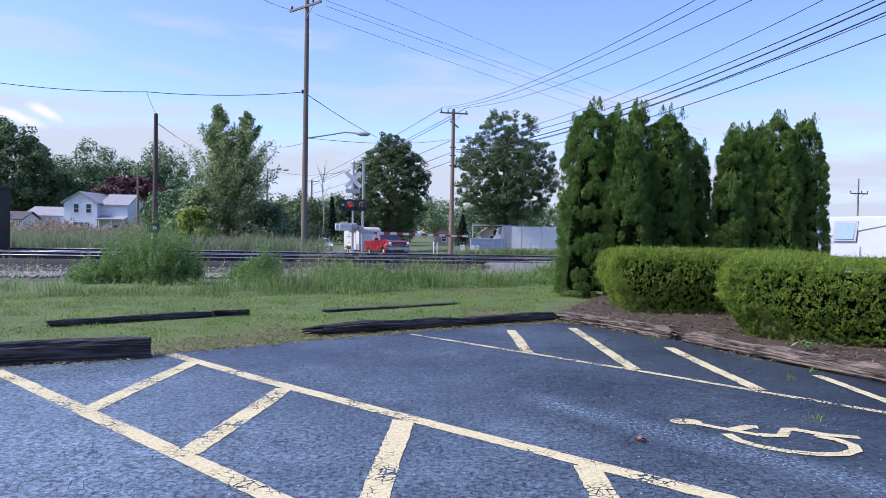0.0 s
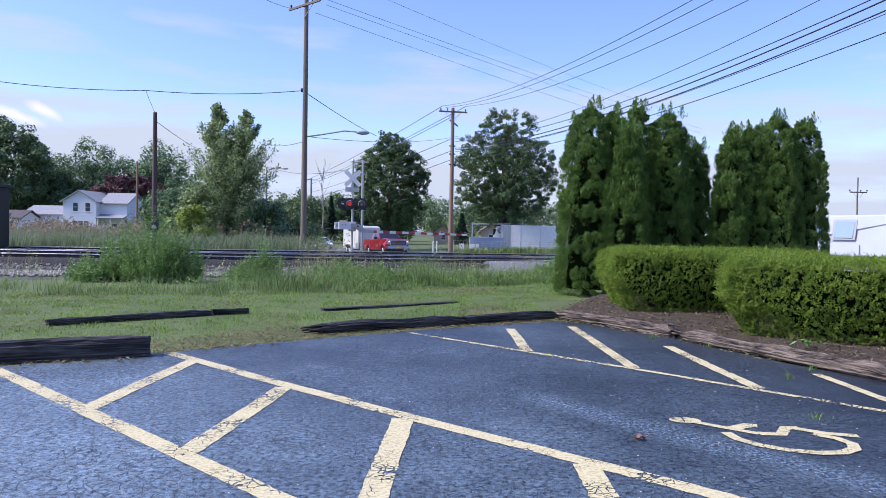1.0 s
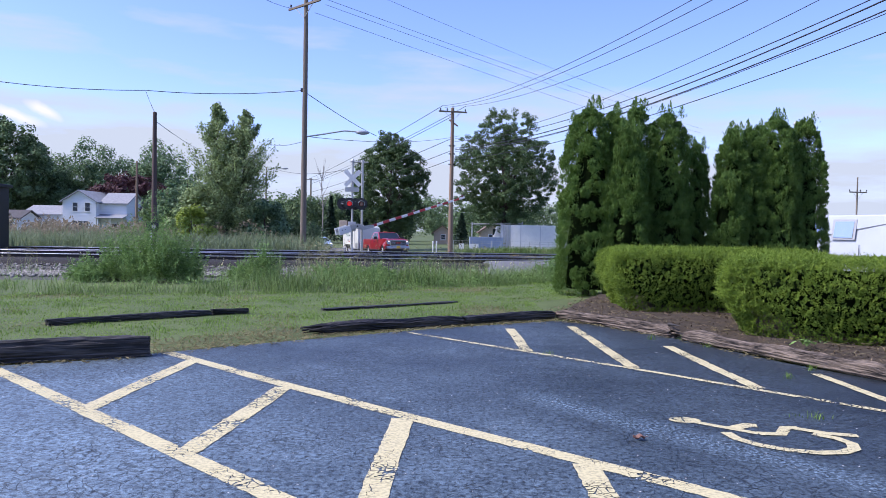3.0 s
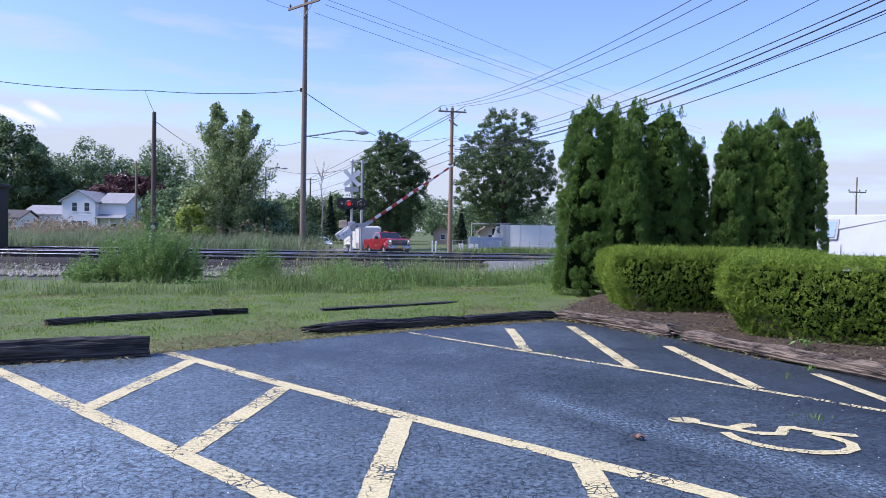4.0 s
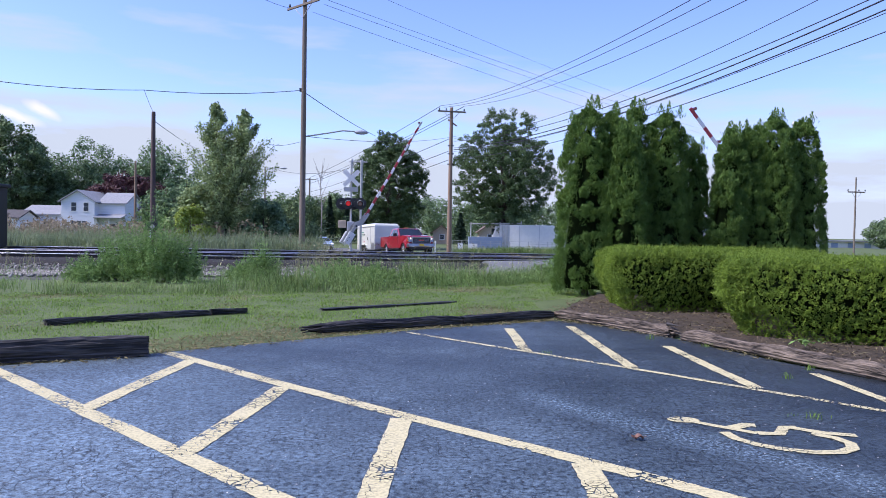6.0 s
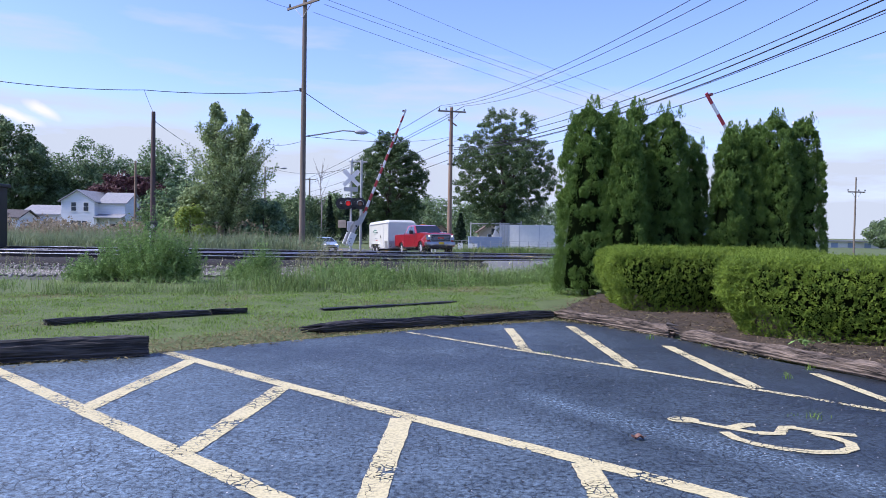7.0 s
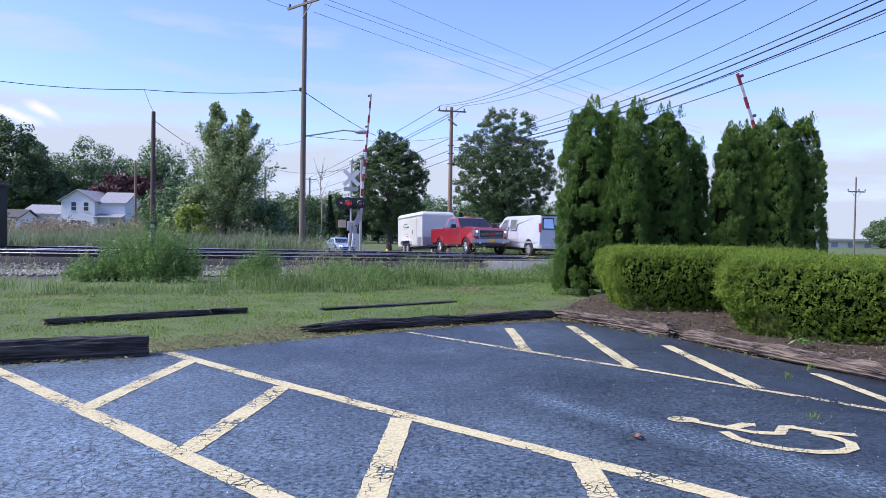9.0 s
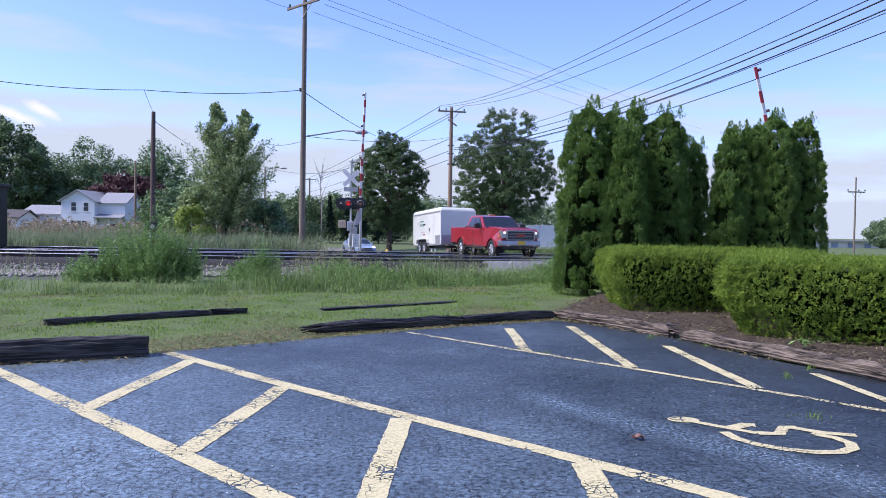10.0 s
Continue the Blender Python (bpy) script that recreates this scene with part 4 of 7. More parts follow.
def spruce(x, y, h, r, seed):
    z0 = float(ground_z(x, y)) - 0.05
    top = thing("spruce_tree", "dark green spruce tree with drooping boughs", "conifer", pose(x, y, z0), "far spruces")
    g = np.random.default_rng(seed)
    n = 3000
    t = g.uniform(0, 1, n) ** 0.75
    a = g.uniform(0, 2 * np.pi, n)
    tier = 0.62 + 0.38 * ((t * 9 + 0.4 * np.sin(a * 3)) % 1.0)
    rad = r * (1 - t) * tier * g.uniform(0.4, 1.05, n)
    c = np.stack([np.cos(a) * rad, np.sin(a) * rad, 0.3 + t * (h - 0.3)], 1)
    v, f = leaves(c, 0.5, np.stack([np.cos(a) * 0.3, np.sin(a) * 0.3, np.ones(n)], 1), 0.35, 0.2, 0.6)
    raw_part("crown", v, f, M_SPRUCE, top)
    part("trunk", rd((0, 0, -0.1), (0, 0, h * 0.9), 0.16, 0.03), M_BARK, top)


def wood(name, pts, leaf, n, mat, label, seed):
    """A far belt of trees as one mass of leaf clumps. pts: x, y, crown height, crown radius."""
    g = np.random.default_rng(seed)
    ch = []
    per = n // len(pts)
    for x, y, h, r in pts:
        z0 = float(ground_z(x, y))
        k = 34
        cu = g.normal(size=(k, 3))
        cu /= np.linalg.norm(cu, axis=1)[:, None]
        cc = np.array([x, y, z0 + h * 0.52]) + cu * g.uniform(0.35, 0.95, (k, 1)) * np.array([r, r, h * 0.46])
        u = g.normal(size=(per, 3))
        u /= np.linalg.norm(u, axis=1)[:, None]
        idx = g.integers(0, k, per)
        c = cc[idx] + u * g.uniform(0.3, 1, (per, 1)) ** 0.5 * (0.34 * r)
        c[:, 2] = np.maximum(c[:, 2], z0 + 0.1)
        ch.append(leaves(c, leaf, u + np.array([0, 0, 0.6]), 0.65, 0.2, 0.8))
    v, f = merge(ch)
    return tagged(raw_part(name, v, f, mat), label, "woodland", kind="stuff")


def along(poly_u, poly_s, n):
    """Random ground points in the railway's own coordinates."""
    u, s = RNG.uniform(*poly_u, n), RNG.uniform(*poly_s, n)
    x = P0.x + V.x * u + N.x * s
    y = P0.y + V.y * u + N.y * s
    return x, y, u, s


def in_lot(x, y):
    ex, ey = np.array([p[0] for p in LOT_EDGE]), np.array([p[1] for p in LOT_EDGE])
    lim = np.interp(x, ex[:9], ey[:9])
    return (y < lim + 0.02) & (x < 2.0)


def lawn_edge(x):
    return np.interp(x, [-30, -8.6, -3.5, 0.5, 3.7, 5.5], [12.5, 14.2, 15.6, 18.2, 21.4, 23])


def build_grass():
    # mown lawn
    n = 230000
    x, y = RNG.uniform(-11, 5.5, n), RNG.uniform(5.5, 22, n)
    keep = ~in_lot(x, y) & (y < lawn_edge(x) + 0.8) & ~((x > 1.9) & (y < 15.2 - (x - 2.2) * -1.2)) & (np.abs(x) < y * 0.68 + 0.5)
    x, y = x[keep], y[keep]
    lot_d = y - np.interp(x, [p[0] for p in LOT_EDGE[:9]], [p[1] for p in LOT_EDGE[:9]])
    dry = np.array([noise.noise(Vector((a * 0.6, b * 0.6, 3))) for a, b in zip(x, y)]) + np.clip(1.7 - lot_d, 0, 1.7) * 0.70 + 0.75 * np.exp(-((x + 2.4) / 1.5) ** 2) * np.clip(1.5 - lot_d, 0, 1)
    keep = RNG.uniform(0, 1, len(x)) < np.clip(1.15 - dry * 0.9, 0.15, 1)
    base = np.stack([x, y, np.full(len(x), -0.03)], 1)
    green = keep & (dry < 0.75 + RNG.normal(0, 0.25, len(x)))
    clump = np.array([noise.noise(Vector((a * 1.6, b * 1.6, 21))) + 0.6 * noise.noise(Vector((a * 5, b * 5, 4))) for a, b in zip(x, y)])
    height = 0.040 + 0.045 * np.clip(clump, -0.3, 1) + 0.035 * np.clip(dry, 0, 0.8) * np.clip(clump + 0.3, 0, 1)
    v, f = blades(base[green], height[green], 0.008, 1.1)
    tagged(raw_part("lawn_grass", v, f, M_BLADE), "short mown green lawn grass", "grass", kind="stuff")
    b2 = base[dry > 0.12 + RNG.uniform(0, 0.8, len(x))]
    b2 = b2 + np.array([0, 0, 0.03])
    v, f = leaves(b2, 0.085, np.tile([0, 0, 1.0], (len(b2), 1)), 0.10, 0.2, 0.75)
    tagged(raw_part("dry_clippings", v, f, M_STRAW), "dry straw-coloured clippings along the lot edge", "grass", kind="stuff")


def patch(u, seed):
    return np.array([noise.noise(Vector((a * 0.35, seed, 0))) for a in u])


def build_weeds():
    # tall growth between lawn and ballast
    n = 170000
    x, y, u, s = along((-2, 29), (-14.5, -2.4), n)
    le = lawn_edge(x) + np.array([0.55 * noise.noise(Vector((a * 0.7, 0, 5))) + 0.3 * noise.noise(Vector((a * 2.3, 0, 8))) for a in x])
    k = (y > le - 0.1) & (np.abs(x) < y * 0.68 + 0.5)
    x, y, u, s = x[k], y[k], u[k], s[k]
    le = le[k]
    zone = np.interp(x, [-14, -10.5, -8.5, -4, 0, 4], [2.2, 1.6, 1.0, 1.5, 3.0, 3.2])
    dens = np.clip(1.0 - (y - le - zone) * 0.8, 0.015 + 0.10 * np.clip(patch(u, 2), 0, 1), 1)
    dens = dens * np.clip(0.62 + 1.7 * np.array([noise.noise(Vector((a * 0.9, b * 0.9, 17))) for a, b in zip(x, y)]), 0.10, 1)
    k = RNG.uniform(0, 1, len(x)) < dens
    x, y, u, s, le = x[k], y[k], u[k], s[k], le[k]
    h = 0.17 + 0.45 * np.clip(np.array([noise.noise(Vector((a * 0.55, b * 0.55, 7))) + 0.5 * noise.noise(Vector((a * 1.7, b * 1.7, 2))) for a, b in zip(x, y)]), -0.2, 0.8) + 0.10 * np.clip(y - lawn_edge(x), 0, 1.2) + 0.30 * np.clip((x + 8) / 6, 0, 1)
    h = h * (0.30 + 0.70 * np.clip((y - le) / 0.9, 0, 1)) * np.interp(x, [-9, -4], [0.85, 1.0])
    base = np.stack([x, y, ground_z(x, y) - 0.02], 1)
    v, f = blades(base, h * RNG.uniform(0.5, 1.25, len(h)), 0.010, 1.3)
    tagged(raw_part("tall_weeds", v, f, M_TALL), "tall unmown weeds and grass beside the railway", "weeds", kind="stuff")
    # pale seed stalks and a few rising above the rails
    n = 8000
    x, y, u, s = along((-2, 29), (-11, -2.0), n)
    k = (y > lawn_edge(x) + 0.4) & (RNG.uniform(0, 1, n) < -0.1 + 0.8 * patch(u, 5) + 0.3 * (x > -3))
    x, y = x[k], y[k]
    base = np.stack([x, y, ground_z(x, y)], 1)
    v, f = blades(base, 0.98, 0.012, 0.3)
    tips = v.reshape(-1, 6, 3)[:, 4]
    v2, f2 = leaves(np.repeat(tips, 4, 0) + RNG.normal(0, 0.035, (len(tips) * 4, 3)), 0.075, None, 0.3)
    v, f = merge([(v, f), (v2, f2)])
    tagged(raw_part("seed_grass", v, f, M_TALLPALE), "pale seeding grass stalks beside the railway", "weeds", kind="stuff")
    # leafy herbs among the stems
    n = 34000
    x, y, u, s = along((-2, 29), (-13, -4.5), n)
    k = (y > lawn_edge(x) + 0.05) & (np.abs(x) < y * 0.68 + 0.5)
    q = np.array([noise.noise(Vector((a * 0.8, b * 0.8, 12))) for a, b in zip(x, y)])
    k &= (RNG.uniform(0, 1, n) < np.clip(0.35 + 1.1 * q, 0.02, 1) * np.clip(1.2 - (y - lawn_edge(x) - np.interp(x, [-9, 0, 4], [1.2, 3.2, 3.6])), 0.03, 1))
    x, y, q = x[k], y[k], q[k]
    c = np.stack([x, y, ground_z(x, y) + RNG.uniform(0.03, 1, len(x)) * (0.22 + 0.45 * np.clip(q, 0, 1))], 1)
    v, f = leaves(c, 0.085, np.tile([0, 0, 1.0], (len(c), 1)), 0.38, 0.3, 0.9)
    # feathery single stems, leaves shrinking to the tip
    n = 5600
    x, y, u, s = along((-2, 29), (-12, -3.4), n)
    k = (y > lawn_edge(x) + 0.15) & (np.abs(x) < y * 0.68 + 0.5)
    k &= RNG.uniform(0, 1, n) < np.clip(1.3 - (y - lawn_edge(x) - np.interp(x, [-9, 0, 4], [1.3, 3.2, 3.6])), 0.10, 1)
    x, y = x[k], y[k]
    hs = RNG.uniform(0.25, 1.0, len(x)) * (0.75 + 0.5 * np.array([noise.noise(Vector((a * 0.5, b * 0.5, 31))) for a, b in zip(x, y)]))
    m = 30
    t = RNG.uniform(0.08, 1, (len(x), m))
    lean = RNG.normal(0, 0.16, (len(x), 2))
    wide = 0.085 * (1.15 - t) * hs[:, None] / 0.5
    ang = RNG.uniform(0, 2 * np.pi, t.shape)
    c3 = np.stack([x[:, None] + lean[:, :1] * t * hs[:, None] + np.cos(ang) * wide, y[:, None] + lean[:, 1:] * t * hs[:, None] + np.sin(ang) * wide,
                   ground_z(x, y)[:, None] + t * hs[:, None]], 2).reshape(-1, 3)
    v2, f2 = leaves(c3, (0.075 * (1.25 - t)).ravel(), np.tile([0, 0, 0.6], (len(c3), 1)), 0.24, 0.3, 1.0)
    v, f = merge([(v, f), (v2, f2)])
    tagged(raw_part("leafy_herbs", v, f, M_WEEDBUSH), "broad-leaved green herbs among the tall grass", "weeds", kind="stuff")
    # flowers
    x, y, u, s = along((6, 29), (-10, -4), 800)
    k = (y > lawn_edge(x) + 0.4)
    c = np.stack([x[k], y[k], ground_z(x[k], y[k]) + RNG.uniform(0.35, 0.75, k.sum())], 1)
    v, f = leaves(c, 0.034, None, 0.9)
    tagged(raw_part("wild_flowers", v, f, M_FLOWER), "small yellow and white wild flowers in the weeds", "flowers", kind="stuff")
    # bushy weed clumps
    for i, (bx_, by_, r, h) in enumerate(((-7.6, 18.7, 0.95, 2.2), (-6.9, 18.9, 0.6, 1.55), (-8.5, 18.8, 0.8, 1.75), (-9.2, 18.4, 0.7, 0.85), (-5.6, 20.2, 0.65, 0.75), (-5.1, 20.3, 0.55, 1.3), (-2.9, 20.0, 0.9, 0.75),
                                           (-1.8, 19.6, 0.7, 0.65), (3.6, 22.5, 0.9, 1.0), (4.6, 23.5, 1.0, 1.2))):
        top = thing("weed_bush", "leafy green wild weed bush beside the railway", "bush", pose(bx_, by_, float(ground_z(bx_, by_))), "weed bushes")
        g = np.random.default_rng(40 + i)
        ns = int((330 if h > 2.1 else 190) * r)
        ch = []
        for _ in range(ns):
            a, q = g.uniform(0, 6.283), g.uniform(0, 1) ** 0.6
            foot = np.array([math.cos(a), math.sin(a), 0]) * q * r * 0.55
            tip = foot * g.uniform(1.3, 2.3) + np.array([0, 0, h * (1.1 - 0.5 * q) * g.uniform(0.4, 1.0) * (1.28 if g.uniform() < 0.12 else 1)])
            m = 44
            t = g.uniform(0.08, 1, (m, 1))
            c = foot + (tip - foot) * t + np.array([0, 0, -0.05]) * t * t + g.normal(0, 0.062, (m, 3)) * (1.2 - t)
            ch.append(leaves(c, 0.105 * (1.25 - 0.6 * t[:, 0]), np.tile([0, 0, 0.7], (m, 1)), 0.24, 0.3, 1.0))
        v, f = merge(ch)
        raw_part("foliage", v, f, M_WEEDBUSH, top)
    # field of reeds and brush across the tracks
    n = 26000
    x, y, u, s = along((-14, 14), (11, 30), n)
    base = np.stack([x, y, ground_z(x, y) - 0.05], 1)
    k = (np.abs(x) < y * 0.68 + 1) & (x < road_mid(y) - 9.0)
    v, f = blades(base[k], 1.15 + 0.5 * np.array([noise.noise(Vector((a * 0.5, b * 0.5, 44))) for a, b in zip(x[k], y[k])]) + 0.4 * RNG.uniform(0, 1, k.sum()), 0.04, 0.8)
    tagged(raw_part("field_grass", v, f, M_FIELD), "waist-high wild grass across the railway", "weeds", kind="stuff")
    n = 3800
    x, y, u, s = along((-20, 12), (24, 38), n)
    k = x < road_mid(y) - 9.5
    x, y = x[k], y[k]
    base = np.stack([x, y, ground_z(x, y) - 0.05], 1)
    v, f = blades(base, 1.75 + 0.9 * np.array([noise.noise(Vector((a * 0.35, b * 0.35, 51))) for a, b in zip(x, y)]), 0.05, 0.25)
    tips = v.reshape(-1, 6, 3)[:, 4]
    v2, f2 = leaves(np.repeat(tips, 5, 0) + RNG.normal(0, 0.09, (len(tips) * 5, 3)), 0.26, None, 0.4)
    tagged(raw_part("reed_stems", v, f, M_TALLPALE), "standing reed stems in the field", "reeds", kind="stuff")
    tagged(raw_part("reed_plumes", v2, f2, M_REED), "tan feathery reed plumes in the field", "reeds", kind="stuff")
    n = 9000
    x, y, u, s = along((18, 70), (10, 24), n)
    rm = x - road_mid(y)
    k = np.abs(rm) > 5.4
    base = np.stack([x[k], y[k], ground_z(x[k], y[k]) - 0.05], 1)
    v, f = blades(base, 0.55, 0.05, 0.4)
    n = 5000
    x, y = RNG.uniform(1.0, 15, n), RNG.uniform(66.5, 70.2, n)
    x, y = x[np.abs(x - road_mid(y)) > 5.6], y[np.abs(x - road_mid(y)) > 5.6]
    v2, f2 = blades(np.stack([x, y, ground_z(x, y) - 0.05], 1), 0.75, 0.05, 0.5)
    v, f = merge([(v, f), (v2, f2)])
    tagged(raw_part("verge_grass", v, f, M_TALL), "rough verge grass beside the road", "weeds", kind="stuff")


def build_ballast():
    vs, fs = [], []
    prof = [(-10.8, -0.09), (-9.6, 0.05), (-6.5, -0.09), (-4.0, -0.20), (-2.2, -0.34), (-1.15, -0.10), (-1.0, -0.02), (-0.6, 0.06), (8.2, 0.08), (9.5, 0.0), (12, -0.3)]
    us = np.arange(-60, 101, 1.0)
    for u in us:
        k = float(np.interp(u, [8, 13], [0, 1]))      # the stones spread widest well away from the road
        near = [(-10.8 + 3.3 * k, -0.09 - 0.16 * k), (-9.6 + 2.8 * k, 0.05 - 0.22 * k)]
        for s, z in near + prof[2:]:
            p = rail_pt(u, s, z + 0.03 * noise.noise(Vector((u, s, 0))))
            vs.append(p)
    m = len(prof)
    for i in range(len(us) - 1):
        for j in range(m - 1):
            fs.append((i * m + j, (i + 1) * m + j, (i + 1) * m + j + 1, i * m + j + 1))
    b = raw_part("ballast_bed", vs, fs, M_BALLAST)
    tagged(b, "grey crushed stone railway bed", "ballast", kind="structure")
    # near-black strip under and beside the rails: shade of rails and tie ends painted in
    vs, fs = [], []
    for i, u in enumerate(us):
        for s, z in ((-1.26, -0.15), (-1.06, 0.03), (-0.72, 0.12),  (2.6, 0.125), (4.2, 0.125), (8.0, 0.125)):
            vs.append(rail_pt(u, s, z + 0.025 * noise.noise(Vector((u * 1.7, s, 4)))))
        if i:
            for j in range(5):
                fs.append((i * 6 - 6 + j, i * 6 + j, i * 6 + j + 1, i * 6 - 5 + j))
    tagged(raw_part("dark_track_bed", vs, fs, M_BALLASTSHADE), "near-black ballast strip, painted as shade under the rails", "ballast", kind="structure")
    # loose stones on the near slope
    n = 33000
    x, y, u, s = along((-3, 30), (-9.8, -1.12), n)
    k = s > np.interp(u, [8, 13], [-9.8, -6.4])
    x, y, s = x[k], y[k], s[k]
    n = len(x)
    z = np.interp(s, [p[0] for p in prof], [p[1] for p in prof])
    c = np.stack([x, y, z + 0.02], 1)
    oct_v = np.array([(1, 0, 0), (0, 1, 0), (-1, 0, 0), (0, -1, 0), (0, 0, 1), (0, 0, -1)], float)
    v = c[:, None] + (oct_v[None] * RNG.uniform(0.5, 1.2, (n, 6, 1)) + RNG.normal(0, 0.15, (n, 6, 3))) * RNG.uniform(0.03, 0.065, (n, 1, 1))
    tri = np.array([(0, 1, 4), (1, 2, 4), (2, 3, 4), (3, 0, 4), (1, 0, 5), (2, 1, 5), (3, 2, 5), (0, 3, 5)])
    f = (np.arange(n)[:, None, None] * 6 + tri[None]).reshape(-1, 3)
    tagged(raw_part("ballast_stones", v.reshape(-1, 3), f, M_STONE), "loose angular grey ballast stones", "ballast", kind="stuff")


def rail(s, z, u0=-60, u1=100):
    top = thing("rail", "long dark steel rail with a polished head", "rail", None, "railway rails", "structure")
    a = math.atan2(V.y, V.x)
    top.matrix_basis = Matrix.Translation(rail_pt(0, s, z - 0.185)) @ pose(0, 0, 0, 0, 0, math.degrees(a))
    bm = bmesh.new()
    prof = [(-0.075, 0), (0.075, 0), (0.075, 0.012), (0.012, 0.035), (0.010, 0.13), (0.036, 0.145), (0.036, 0.176), (-0.036, 0.176), (-0.036, 0.145), (-0.010, 0.13), (-0.012, 0.035), (-0.075, 0.012)]
    e0 = [bm.verts.new((u0, y, q)) for y, q in prof]
    e1 = [bm.verts.new((u1, y, q)) for y, q in prof]
    for i in range(len(prof)):
        j = (i + 1) % len(prof)
        bm.faces.new((e0[i], e1[i], e1[j], e0[j]))
    bm.faces.new(e0)
    bm.faces.new(e1[::-1])
    part("rail_web", bm, M_RAIL, top)
    hd = bmesh.new()
    e0, e1 = ([hd.verts.new((u, y, q)) for y, q in ((-0.037, 0.158), (0.037, 0.158), (0.037, 0.171), (0.022, 0.187), (-0.022, 0.187), (-0.037, 0.171))] for u in (u0, u1))
    for i in range(6):
        hd.faces.new((e0[i], e1[i], e1[(i + 1) % 6], e0[(i + 1) % 6]))
    hd.faces.new(e0)
    hd.faces.new(e1[::-1])
    part("rail_head", hd, M_RAILTOP, top, "bright polished running surface")


def build_track():
    for s, z in ((0, 0.28), (1.5, 0.355), (5.2, 0.28), (6.7, 0.35)):
        rail(s, z)
    me = tie_mesh(2.6, 0.22, 0.17, 31, 0.8, 12, 3)
    first = part("crosstie", me, M_TIE)
    mesh = first.data
    bpy.data.objects.remove(first)
    a = math.degrees(math.atan2(N.y, N.x))
    top = thing("crossties", "dark wooden railway crossties bedded in ballast", "railroad tie", None, "", "structure")
    for s0, zz, tl in ((0.75, -0.02, 0.05), (5.95, -0.02, 0.05)):
        for i in range(70):
            u = -4 + i * 0.55
            ob = new("crosstie", mesh)
            ob.matrix_basis = Matrix.Translation(rail_pt(u, s0, 0.0)) @ pose(0, 0, 0, 0, 0, a) @ pose(0, 0, 0.005, 0, -2.8)
            ob.parent = top


def build_road():
    vs, fs = [], []
    ts = np.concatenate([np.arange(-60, 40, 1.5), np.arange(40, 200, 10)])
    w = 4.3
    for t in ts:
        for k in (-w - 0.8, -w, 0, w, w + 0.8):
            p = Vector((float(road_mid(t + 30)), t + 30, 0)) + ROAD_SIDE * k
            z = float(road_z(p.x, p.y)) + (0.04 if k == 0 else 0) - (0.45 if abs(k) > w else 0)
            vs.append((p.x, p.y, z))
    for i in range(len(ts) - 1):
        for j in range(4):
            fs.append((i * 5 + j, i * 5 + j + 1, (i + 1) * 5 + j + 1, (i + 1) * 5 + j))
    tagged(raw_part("road", vs, fs, M_ROAD), "grey two-lane asphalt road humped over the crossing", "road", kind="structure")
    for off, nm in ((-0.12, "centre_line"), (0.12, "centre_line")):
        vs, fs = [], []
        for i, t in enumerate(ts):
            for k in (-0.05, 0.05):
                p = Vector((float(road_mid(t + 30)), t + 30, 0)) + ROAD_SIDE * (off + k)
                vs.append((p.x, p.y, float(road_z(p.x, p.y)) + 0.046))
            if i:
                fs.append((2 * i - 2, 2 * i - 1, 2 * i + 1, 2 * i))
        tagged(raw_part(nm, vs, fs, M_YELLOW), "yellow painted centre line on the road", "road marking", kind="structure")


# ---- poles and wires ----
def pole(x, y, h, r, mat, label, lean=(0, 0)):
    z0 = float(ground_z(x, y))
    top = thing("utility_pole", label, "utility pole", pose(x, y, z0), "utility poles")
    n = 8
    pts = [(lean[0] * i / n, lean[1] * i / n, -0.3 + (h + 0.3) * i / n) for i in range(n + 1)]
    ob = tube(pts, [r * (1.12 - 0.42 * i / n) for i in range(n + 1)], "shaft", mat, top, 12)
    part("pole_cap", rd((lean[0], lean[1], h), (lean[0], lean[1], h + 0.03), r * 0.7, r * 0.5), mat, top)
    return top


def crossarm(top, z, half, ang, insul=(), lean=0.0):
    c, s = math.cos(radians(ang)), math.sin(radians(ang))
    bm = bmesh.new()
    bmesh.ops.create_cube(bm, size=1, matrix=pose(lean + 0.14 * s, -0.14 * c, z, 0, 0, ang) @ Matrix.Diagonal((2 * half, 0.1, 0.13, 1)))
    part("crossarm", bm, M_POLE, top, bevel=0.01)
    for k in (-1, 1):
        part("arm_brace", rd((lean + 0.14 * s, -0.14 * c, z - 0.75), (lean + 0.14 * s + k * c * half * 0.55, -0.14 * c + k * s * half * 0.55, z - 0.05), 0.022, seg=6), M_GALV, top)
    for q in insul:
        px_, py_ = lean + 0.14 * s + q * c, -0.14 * c + q * s
        ins = part("insulator", rd((px_, py_, z + 0.06), (px_, py_, z + 0.2), 0.03, seg=8), M_BLACK, top)
        part("insulator_skirt", rd((px_, py_, z + 0.14), (px_, py_, z + 0.27), 0.07, 0.05, seg=10), M_BLACK, ins)


def wire(a, b, sag, r, extend=1.0, label="black overhead cable strung between poles"):
    a, b = Vector(a), Vector(b)
    pts = []
    for i in range(33):
        t = i / 32 * extend
        p = a.lerp(b, t)
        p.z -= sag * 4 * t * (1 - t)
        pts.append(p)
    ob = tube(pts, r, "overhead_wire", M_WIRE, None, 5)
    tagged(ob, label, "power line", "overhead wires")


